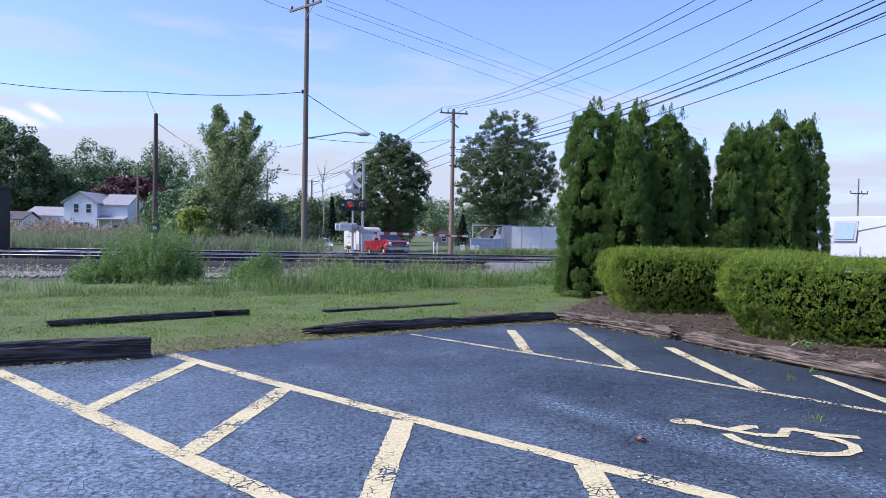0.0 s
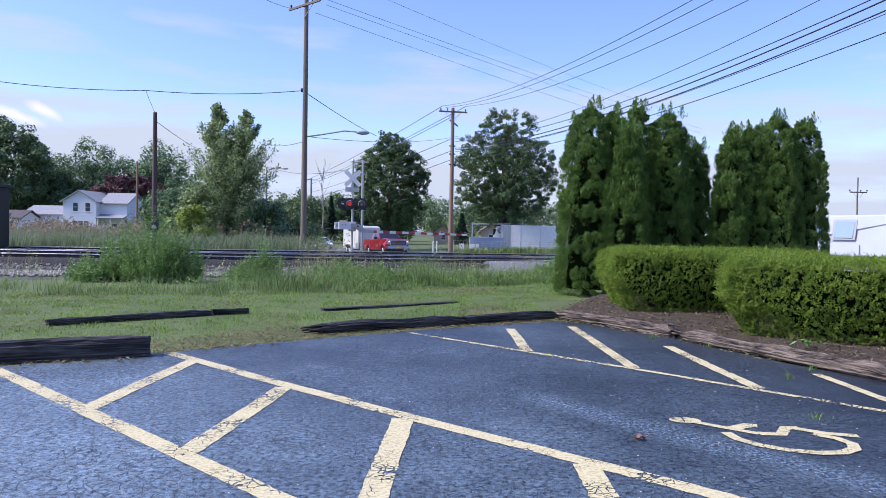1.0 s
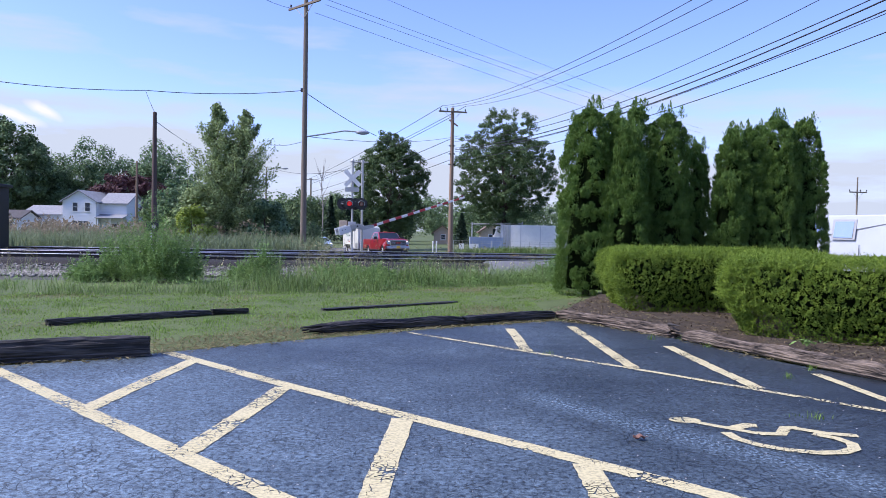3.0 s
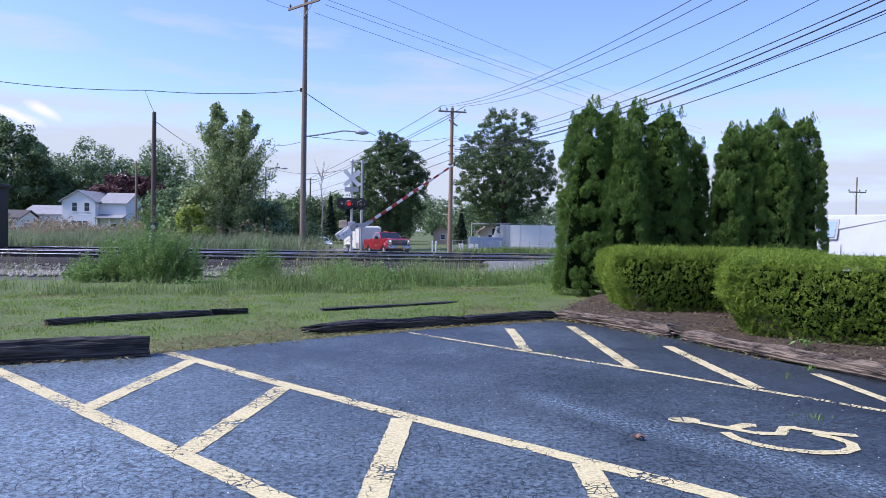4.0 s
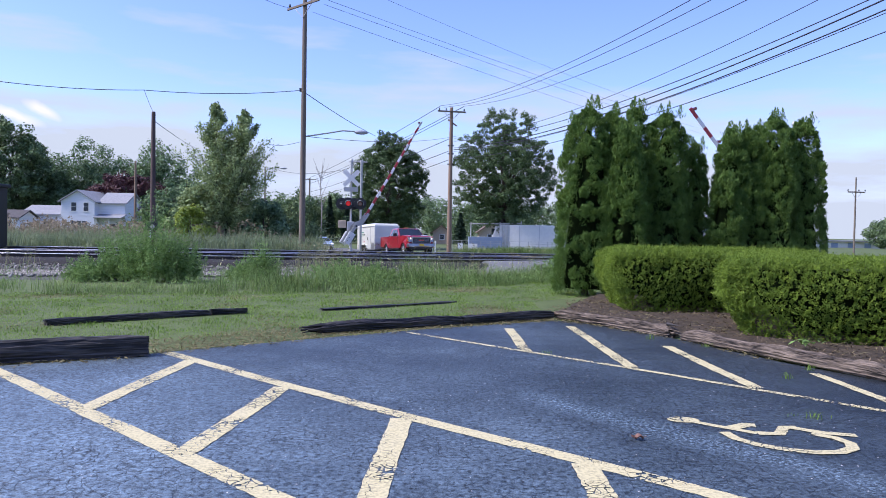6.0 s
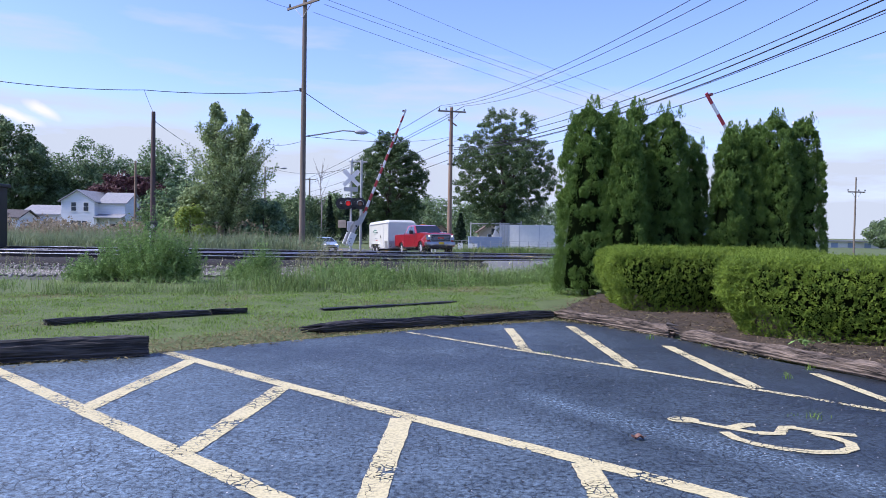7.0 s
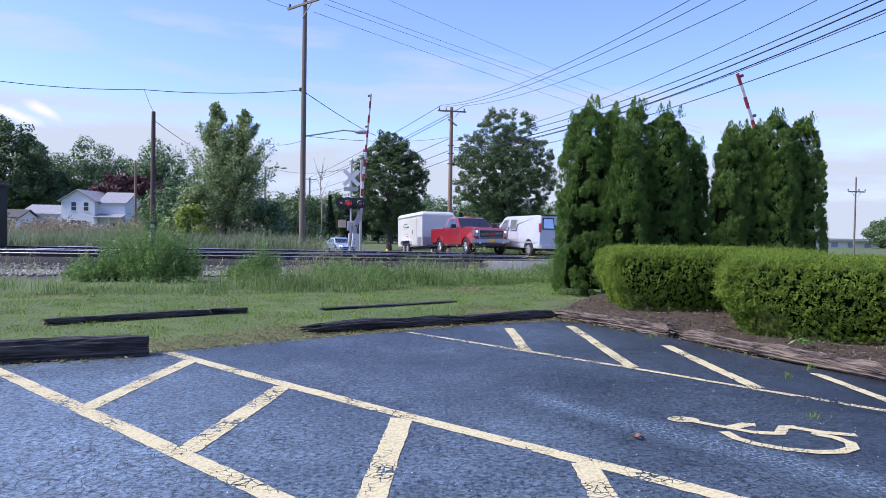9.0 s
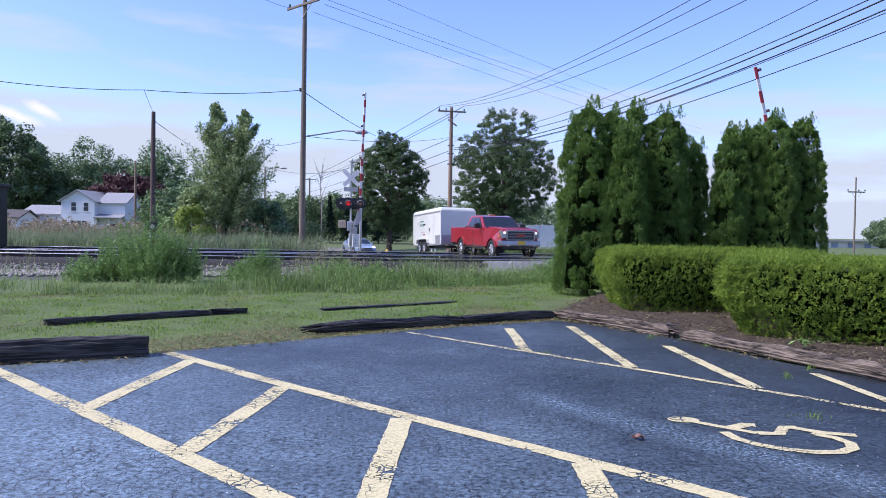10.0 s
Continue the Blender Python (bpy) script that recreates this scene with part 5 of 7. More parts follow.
def street_light(top, z, ang, reach, rise):
    c, s = math.cos(radians(ang)), math.sin(radians(ang))
    pts = [(0, 0, z), (0.35 * reach * c, 0.35 * reach * s, z + rise * 0.45), (0.75 * reach * c, 0.75 * reach * s, z + rise), (reach * c, reach * s, z + rise * 0.92)]
    tube(pts, 0.045, "lamp_arm", M_GALV, top, 6)
    bm = bmesh.new()
    bmesh.ops.create_uvsphere(bm, u_segments=12, v_segments=8, radius=1, matrix=pose((reach + 0.3) * c, (reach + 0.3) * s, z + rise * 0.85, 0, 0, ang) @ Matrix.Diagonal((0.42, 0.17, 0.13, 1)))
    part("lamp_head", bm, M_GREYBOX, top, "grey cobra-head street lamp", smooth=True)


def build_wires():
    # from the roadside pole towards the lot
    for a, b, sag, r in (((-0.38, 62, 12.36), (8.15, 24, 9.35), 0.7, 0.014), ((-0.13, 62, 12.22), (8.74, 24, 9.31), 0.7, 0.014), ((1.64, 62, 12.35), (10.05, 24, 9.39), 0.7, 0.014),
                         ((0.76, 62, 9.54), (12.43, 24, 9.43), 1.0, 0.014), ((0.76, 62, 9.29), (13.55, 23, 9.13), 1.0, 0.02)):
        wire(a, b, sag, r, 1.55)
    for a, b, sag, r in (((0.77, 62, 8.7), (13.95, 23, 9.1), 1.0, 0.028), ((0.78, 62, 8.56), (14.07, 23, 8.81), 1.0, 0.026),
                         ((0.78, 62, 8.41), (13.46, 22, 8.39), 0.9, 0.014), ((0.79, 62, 7.77), (13.48, 22, 7.82), 0.8, 0.018)):
        wire(a, b, sag, r, 1.5)
    # on to the next pole
    for ax, az, bx_, bz in ((-0.38, 12.36, -27.4, 11.08), (1.64, 12.35, -25.6, 11.1), (0.57, 11.5, -26.5, 10.3), (0.46, 9.53, -26.5, 8.65), (0.63, 8.55, -26.5, 7.54), (0.64, 7.77, -26.5, 6.43)):
        wire((ax, 62, az), (bx_, 140, bz), 0.4, 0.026)
    # tall pole by the crossing
    wire((-7.24, 42, 14.96), (41.26, 115, 18.73), 0.3, 0.012)
    wire((-7.23, 42, 14.63), (41.28, 115, 18.0), 0.3, 0.012)
    wire((-7.86, 42, 14.15), (41.34, 115, 16.3), 0.3, 0.012)
    wire((-4.82, 40, 14.91), (37.54, 115, 21.2), 0.5, 0.010)
    wire((-9.29, 42, 14.39), (-10.02, 36, 13.35), 0.1, 0.012, 2)
    wire((-8.39, 42, 9.6), (-17.15, 40.5, 9.15), 0.2, 0.02)
    wire((-17.15, 40.5, 9.15), (-25.0, 39, 9.25), 0.15, 0.02, 1.4)
    wire((-17.15, 40.5, 9.15), (-16.4, 40, 7.8), 0.05, 0.012)
    wire((-8.26, 42, 9.42), (-7.8, 80, 12.0), 0.15, 0.024)
    wire((-16.3, 40, 7.3), (-28.1, 80, 10.3), 0.1, 0.018)
    wire((-8.4, 42, 6.9), (1.5, 80, 12.2), 0.5, 0.016)
    wire((-22.7, 90, 12.2), (-8.4, 42, 6.6), 0.3, 0.016)
    wire((-14.5, 62, 6.5), (-5.6, 41.6, 5.0), 0.3, 0.012)


def build_poles():
    a = pole(-8.37, 42, 16.2, 0.17, M_POLE, "tall grey wooden utility pole with a crossarm and street lamp")
    crossarm(a, 14.8, 1.5, -42, (-1.3, 0.75, 1.35))
    street_light(a, 7.1, 8, 3.1, 0.45)
    part("wire_bracket", bx(-0.25, 0.0, -0.08, 0.08, 9.75, 9.95), M_BLACK, a)
    c = pole(-16.4, 40, 8.0, 0.15, M_POLEDARK, "short dark tarred utility pole")
    b = pole(0.52, 62, 13.2, 0.2, M_POLERED, "reddish-brown wooden utility pole with a crossarm")
    crossarm(b, 12.85, 1.25, 12, (-1.1, -0.5, 1.1))
    part("second_arm", rd((-0.25, 0.25, 12.2), (0.45, -0.3, 11.6), 0.07, seg=6), M_POLEDARK, b)
    for z in (9.9, 9.2, 8.3):
        part("cable_clamp", rd((-0.28, -0.1, z), (0.28, -0.1, z), 0.05, seg=6), M_BLACK, b)
    pole(-32.6, 75, 8.9, 0.14, M_POLERED, "thin brown wooden utility pole")
    f = pole(-26.5, 140, 12.2, 0.2, M_POLE, "far wooden utility pole with a crossarm")
    crossarm(f, 11.9, 1.3, 10)
    r = pole(43.45, 75, 8.55, 0.095, M_POLE, "slim grey utility pole with a crossarm across the field")
    crossarm(r, 7.0, 0.95, 5, (-0.95, 0.25, 0.95))
    s = pole(-22.7, 90, 10.2, 0.12, M_POLE, "far street lamp pole behind the cottonwood")
    street_light(s, 10.0, 5, 2.0, 0.15)


def build_trees():
    cottonwood(-16.5, 55, ((-1.25, 12.1, 2.2), (1.05, 11.6, 2.1), (-0.2, 9.0, 2.8)), 52000, 0.15, M_POPLAR, 3, "slender pale green cottonwood tree with two leaders")
    tree(-14.2, 56, 4.4, 0.3, 2.2, 50, 6000, 0.26, M_WOODS, 5, "green bushy young roadside tree", 0.1, None, 0.8, 0.4)
    tree(-19.0, 54, 5.4, 0.3, 1.6, 45, 5500, 0.26, M_POPLAR, 6, "pale green bushy young tree", 0.1, None, 0.75, 0.5)
    tree(-12.9, 60, 4.9, 0.2, 2.2, 50, 6000, 0.26, M_WOODSDARK, 7, "dark green thicket of young trees", 0.1, None, 0.8, 0.3)
    tree(-6.5, 85, 14.2, 2.2, 4.5, 900, 84000, 0.185, M_MAPLE, 11, "round dark green maple tree", 0.35, None, 0.5, 0.25)
    tree(6.3, 75, 15.3, 2.9, 5.2, 1150, 104000, 0.165, M_MAPLE, 13, "broad tall dark green maple tree", 0.4, [(0, 0, 1.0), (0, 0, 1.0), (-1.2, -1.5, 0.85), (1.2, -1.5, 0.85)], 0.46, 0.22)
    tree(-84.5, 135, 22.6, 2.0, 9.0, 300, 30000, 0.55, M_WOODSDARK, 17, "large dark green broadleaf tree", 0.5, None, 1.6, 0.5)
    tree(-93, 140, 21.0, 2.0, 9.0, 160, 13000, 0.55, M_WOODSDARK, 18, "large dark green broadleaf tree", 0.5, None, 1.6, 0.5)
    tree(-55.6, 127, 11.9, 1.0, 7.6, 150, 16000, 0.5, M_PURPLE, 19, "wide dark purple-leaved tree behind the house", 0.4, None, 1.4, 0.4)
    wood("woodland", [(-82 + i * 4.9, 148 + 5 * math.sin(i * 2.1), (20.5, 18.6, 20.0, 18.8, 20.6, 19.4)[i], 5.6) for i in range(6)] + [(-84 + i * 4.6, 143, 13.0 + 2 * math.sin(i * 2.7), 4.6) for i in range(8)], 0.5, 90000, M_WOODS, "green belt of woodland behind the house", 21)
    tree(-23.6, 65, 7.2, 0.6, 3.0, 70, 8000, 0.3, M_WOODS, 23, "small green roadside tree", 0.15, None, 0.9, 0.4)
    tree(-28.5, 72, 5.6, 0.4, 2.2, 40, 4500, 0.3, M_WOODSDARK, 24, "low dark green roadside bush", 0.12, None, 0.9, 0.4)
    wood("woodland", [(-36 + i * 5.2, 150 + 8 * math.sin(i * 1.3), 9.2 + 1.8 * math.sin(i * 2.3), 5.0) for i in range(19)], 0.45, 52000, M_WOODSDARK, "far green belt of trees behind the road", 27)
    wood("roadside_woods", [(-29 + i * 1.9, 117 + 2.5 * math.sin(i * 1.7), 8.3 + 1.3 * math.sin(i * 2.4), 2.3) for i in range(13)], 0.36, 26000, M_WOODSDARK, "dark green belt of roadside trees beyond the crossing", 37)
    wood("far_woods", [(-160 + i * 22, 330, 17 + 3 * math.sin(i * 1.9), 14) for i in range(12)], 1.6, 14000, M_WOODS, "distant hazy line of woods", 29)
    wood("roadside_brush", [(-20.5 + i * 1.9, 66 + 3 * math.sin(i * 1.7), 3.2 + 1.2 * math.sin(i * 2.9), 1.7) for i in range(5)], 0.28, 14000, M_WOODSDARK, "dark roadside brush", 31)
    for i, (x, y, h) in enumerate(((-18, 112, 7.5), (-15.5, 114, 6.5), (-13, 112, 8), (-10.3, 113, 7), (-8, 111, 7.5), (2.6, 108, 5.0))):
        spruce(x, y, h, 1.7, 60 + i)
    tree(102, 160, 7.0, 0.5, 6.0, 110, 11000, 0.45, M_WOODSDARK, 33, "far green tree by the field", 0.2, None, 1.5, 0.4)
    tree(-16.6, 46.5, 3.1, 0.0, 1.35, 40, 6500, 0.17, M_YELLOWBUSH, 35, "yellow-green leafy bush in the field", 0.05, None, 0.5, 0.3)
    d = thing("dead_tree", "bare grey dead tree", "tree", pose(-16.4, 95, -0.8))
    g = random.Random(4)
    tube([(0, 0, 0), (0.1, 0, 5), (-0.2, 0, 8), (0.1, 0, 10.8)], [0.10, 0.075, 0.045, 0.012], "trunk", M_DEADBARK, d)
    for i in range(16):
        z, a, k = g.uniform(4, 9.5), g.uniform(0, 6.28), g.uniform(0.6, 1.3)
        tube([(0, 0, z), (math.cos(a) * k * 0.5, math.sin(a) * k * 0.5, z + k), (math.cos(a) * k, math.sin(a) * k, z + 2.2 * k)], [0.032, 0.022, 0.008], "limb", M_DEADBARK, d, 5)


def build_shrubs():
    hedge("clipped_hedge", pose(5.15, 13.75, -0.02, 0, 0, -3), 4.0, 2.3, 1.16, 21000, "bright green clipped evergreen hedge on the mulch bed", 1)
    hedge("clipped_hedge", pose(6.75, 10.0, -0.02, 0, 0, -24), 5.2, 2.65, 1.12, 29000, "bright green clipped evergreen hedge on the mulch bed", 2)
    for i, (x, y, h, r) in enumerate(((3.40, 16.9, 4.55, 0.70), (4.0, 17.1, 4.5, 0.6), (4.55, 17.2, 4.62, 0.6), (5.30, 17.2, 4.50, 0.66), (4.2, 16.45, 4.0, 0.5), (6.2, 17.6, 3.8, 0.42), (6.72, 17.0, 3.0, 0.46),
                                      (6.98, 17.3, 4.15, 0.50), (7.45, 17.5, 4.2, 0.62), (8.05, 17.5, 4.5, 0.70), (8.86, 17.7, 4.45, 0.64))):
        arborvitae(x, y, h, r, 70 + i)


# ---- vehicles: x forward, y left, origin on the ground under the middle ----
def arch(cx, r, z, a0=180, a1=0, n=9):
    """Wheel-arch outline over a wheel at cx, from front to back or back to front."""
    out = []
    for i in range(n + 1):
        a = radians(a0 + (a1 - a0) * i / n)
        out.append((cx + r * math.cos(a), max(z, 0.40 + r * math.sin(a))))
    return out


def wheel(parent, x, y, r, w, rim_mat, rim=0.62):
    """A wheel as a part that turns: tyre with rounded shoulders, dished rim, hub, spokes."""
    hub = new("wheel")
    hub.parent = parent
    hub.matrix_basis = pose(x, y, r)
    sgn = 1 if y > 0 else -1
    prof = [(rim * r, -w / 2), (0.9 * r, -w / 2), (0.985 * r, -w * 0.40), (r, -w * 0.2), (r, w * 0.2), (0.985 * r, w * 0.40), (0.9 * r, w / 2), (rim * r, w / 2)]
    seg = 28
    vs = [(q * math.cos(2 * math.pi * k / seg), yy, q * math.sin(2 * math.pi * k / seg)) for k in range(seg) for q, yy in prof]
    m = len(prof)
    fs = [(k * m + j, k * m + (j + 1) % m, ((k + 1) % seg) * m + (j + 1) % m, ((k + 1) % seg) * m + j) for k in range(seg) for j in range(m)]
    raw_part("tyre", vs, fs, M_RUBBER, hub)
    bm = bmesh.new()
    rod(bm, (0, sgn * w * 0.18, 0), (0, sgn * w * 0.30, 0), rim * r * 1.01, rim * r * 0.8, 24)
    rod(bm, (0, sgn * w * 0.2, 0), (0, sgn * w * 0.44, 0), rim * r * 0.36, rim * r * 0.28, 14)
    for k in range(8):
        a = 2 * math.pi * k / 8
        rod(bm, (0.3 * rim * r * math.cos(a), sgn * w * 0.38, 0.3 * rim * r * math.sin(a)), (0.95 * rim * r * math.cos(a), sgn * w * 0.36, 0.95 * rim * r * math.sin(a)), 0.035, 0.045, 6)
    rod(bm, (0, -sgn * w * 0.3, 0), (0, sgn * w * 0.1, 0), rim * r * 0.98, None, 20)
    part("rim", bm, rim_mat, hub)
    return hub


def quad(bm, *pts, thick=0.012):
    """A flat pane with thickness, through four or more points."""
    v = [bm.verts.new(p) for p in pts]
    f = bm.faces.new(v)
    f.normal_update()
    n = f.normal.copy()
    r = bmesh.ops.extrude_face_region(bm, geom=[f])
    for e in r["geom"]:
        if isinstance(e, bmesh.types.BMVert):
            e.co += n * thick
    return bm


def pane(name, parent, mat, *pts, thick=0.012, label=""):
    return part(name, quad(bmesh.new(), *pts, thick=thick), mat, parent, label)


def pickup_truck():
    t = thing("pickup_truck", "glossy red full-size pickup truck with chrome grille and headlamps lit", "truck")
    hw = 0.985
    # front wings and hood
    prof = [(1.05, 0.52)] + [(1.56, 0.52)] + arch(2.05, 0.50, 0.52) + [(2.58, 0.56), (2.84, 0.62), (2.90, 1.20), (2.80, 1.28), (2.2, 1.33), (1.05, 1.36)]
    part("front_wings", prism(bmesh.new(), prof, lambda x, z: hw - 0.13 * max(0, (x - 2.4) / 0.5) ** 2 - (0.05 if z > 1.25 else 0)), M_REDPAINT, t, bevel=0.08, seg=3)
    bm = prism(bmesh.new(), [(1.0, 1.32), (1.0, 1.405), (2.1, 1.385), (2.72, 1.325), (2.86, 1.265), (2.86, 1.2)], 0.70)
    part("hood", bm, M_REDPAINT, t, bevel=0.03)
    # cab
    part("cab_body", prism(bmesh.new(), [(-1.02, 0.50), (1.05, 0.50), (1.05, 1.33), (-1.02, 1.33)], hw), M_REDPAINT, t, bevel=0.03)
    top_w = lambda x, z: 0.965 - max(0, z - 1.33) * 0.33
    part("cab_roof", prism(bmesh.new(), [(1.12, 1.33), (0.42, 1.865), (0.1, 1.925), (-0.6, 1.93), (-0.94, 1.87), (-1.02, 1.33)], top_w), M_REDPAINT, t, bevel=0.05, seg=3)
    e = 0.006
    pane("windscreen", t, M_GLASS, (1.11 + e, 0.86, 1.36), (1.11 + e, -0.86, 1.36), (0.46 + e, -0.74, 1.86), (0.46 + e, 0.74, 1.86))
    for k in (-1, 1):
        f = (lambda x, z: k * (top_w(x, z) + 0.004))
        pts = [(0.92, 1.37), (0.36, 1.80), (-0.02, 1.83), (-0.02, 1.37)]
        pane("front_window", t, M_GLASS, *[(x, f(x, z), z) for x, z in (pts if k < 0 else pts[::-1])])
        pts = [(-0.10, 1.37), (-0.10, 1.83), (-0.55, 1.82), (-0.80, 1.40)]
        pane("rear_window", t, M_GLASS, *[(x, f(x, z), z) for x, z in (pts if k < 0 else pts[::-1])])
        d = part("door", bx(-0.06, 1.02, k * hw - 0.012, k * hw + 0.012, 0.56, 1.32), M_REDPAINT, t, bevel=0.012)
        part("door_handle", bx(0.02, 0.2, k * (hw + 0.025) - 0.015, k * (hw + 0.025) + 0.015, 1.12, 1.16), M_BLACK, d)
        part("rear_door", bx(-0.95, -0.08, k * hw - 0.012, k * hw + 0.012, 0.56, 1.32), M_REDPAINT, t, bevel=0.012)
        mi = part("wing_mirror", bx(0.74, 0.88, min(k * 1.02, k * 1.28), max(k * 1.02, k * 1.28), 1.32, 1.54), M_BLACK, t, "black wing mirror", bevel=0.03)
        part("running_board", bx(-0.95, 1.2, min(k * 0.88, k * 1.0), max(k * 0.88, k * 1.0), 0.42, 0.49), M_BLACK, t, bevel=0.01)
        # bed
        prof = [(-2.98, 0.62)] + [(-2.10, 0.62)][:0] + arch(-1.6, 0.50, 0.62, 180, 0) + [(-1.04, 0.62), (-1.04, 1.36), (-2.98, 1.36)]
        bm = prism(bmesh.new(), prof, 0.045)
        bmesh.ops.translate(bm, verts=bm.verts, vec=(0, k * (hw - 0.045), 0))
        part("bed_side", bm, M_REDPAINT, t, bevel=0.015)
        part("wheel_liner", bx(-2.1, -1.1, min(k * 0.6, k * 0.9), max(k * 0.6, k * 0.9), 0.75, 1.0), M_BLACK, t)
        hl = part("headlamp", prism(bmesh.new(), [(2.66, 0.93), (2.93, 0.91), (2.905, 1.20), (2.66, 1.23)], 0.125), M_LENS, t, "headlamp with the lower bulb lit")
        part("bulb", rd((2.90, k * -0.01, 1.135), (2.925, k * -0.01, 1.135), 0.062, seg=14), M_HEAD, hl, "lit bulb")
        hl.matrix_basis = pose(0, k * 0.765, 0)
        part("lamp_divider", bx(2.90, 2.936, -0.125, 0.125, 1.055, 1.075), M_CHROME, hl)
        part("indicator", bx(2.66, 2.80, k * 0.915 - 0.03, k * 0.915 + 0.03, 0.95, 1.02), M_AMBER, t)
        fl = prism(bmesh.new(), arch(2.05, 0.56, 0.50) + arch(2.05, 0.475, 0.50, 0, 180), 0.03)
        bmesh.ops.translate(fl, verts=fl.verts, vec=(0, k * (hw + 0.012), 0))
        part("arch_flare", fl, M_REDPAINT, t)
        fl = prism(bmesh.new(), arch(-1.6, 0.56, 0.56) + arch(-1.6, 0.475, 0.56, 0, 180), 0.03)
        bmesh.ops.translate(fl, verts=fl.verts, vec=(0, k * (hw + 0.012), 0))
        part("arch_flare", fl, M_REDPAINT, t)
        part("door_gap", bx(-0.078, -0.062, k * hw - 0.014, k * hw + 0.014, 0.56, 1.34), M_BLACK, t)
        part("body_moulding", bx(-0.95, 1.02, k * (hw + 0.016) - 0.008, k * (hw + 0.016) + 0.008, 0.74, 0.79), M_REDPAINT, t)
        part("fog_lamp", rd((2.98, k * 0.62, 0.60), (3.035, k * 0.62, 0.60), 0.055, seg=12), M_HEADOFF, t)
        part("tail_lamp", bx(-2.995, -2.9, k * 0.93 - 0.05, k * 0.93 + 0.05, 0.95, 1.3), M_TAIL, t)
    part("bed_floor", bx(-2.96, -1.04, -0.9, 0.9, 0.60, 0.68), M_BLACK, t)
    part("tailgate", bx(-3.0, -2.94, -0.93, 0.93, 0.64, 1.36), M_REDPAINT, t, bevel=0.02)
    # nose
    g = part("grille", bx(2.86, 2.945, -0.63, 0.63, 0.80, 1.24), M_BLACK, t, "dark mesh grille in a chrome frame")
    for z in (0.92, 0.985, 1.05, 1.115):
        part("grille_bar", bx(2.94, 2.957, -0.57, 0.57, z - 0.007, z + 0.007), M_GREYBOX, g)
    part("grille_frame", bx(2.90, 2.97, -0.67, 0.67, 1.185, 1.25), M_CHROME, g, bevel=0.015)
    part("grille_frame", bx(2.90, 2.97, -0.65, 0.65, 0.80, 0.85), M_CHROME, g, bevel=0.015)
    for k in (-1, 1):
        part("grille_frame", bx(2.90, 2.97, k * 0.65 - 0.03, k * 0.65 + 0.03, 0.82, 1.22), M_CHROME, g, bevel=0.015)
    part("badge", bx(2.955, 2.968, -0.20, 0.20, 0.98, 1.06), M_TAIL, g, "plain red badge bar")
    part("front_bumper", prism(bmesh.new(), [(2.72, 0.56), (3.0, 0.56), (3.03, 0.62), (3.0, 0.79), (2.72, 0.79)], lambda x, z: 0.99 - (0.06 if x > 2.9 else 0)), M_CHROME, t, "chrome front bumper", bevel=0.02)
    part("air_dam", bx(2.66, 2.93, -0.80, 0.80, 0.42, 0.58), M_BLACK, t, bevel=0.03)
    part("licence_plate", bx(3.03, 3.045, -0.16, 0.16, 0.63, 0.77), M_YELLOW, t, "yellow plate")
    part("rear_bumper", bx(-3.12, -2.98, -0.92, 0.92, 0.50, 0.66), M_CHROME, t, bevel=0.02)
    part("chassis", bx(-2.9, 2.7, -0.42, 0.42, 0.40, 0.62), M_BLACK, t)
    part("front_axle", rd((2.05, -0.8, 0.41), (2.05, 0.8, 0.41), 0.06), M_BLACK, t)
    part("rear_axle", rd((-1.6, -0.8, 0.41), (-1.6, 0.8, 0.41), 0.06), M_BLACK, t)
    part("roof_beacon", bx(-0.28, -0.10, -0.16, 0.16, 1.935, 1.985), M_AMBER, t, "amber roof beacon", bevel=0.02)
    part("toolbox", bx(-1.42, -1.1, -0.85, 0.85, 1.30, 1.42), M_BLACK, t, bevel=0.01)
    return t, [wheel(t, x, y, 0.42, 0.28, M_ALU, 0.54) for x in (2.05, -1.6) for y in (-0.85, 0.85)], 0.42


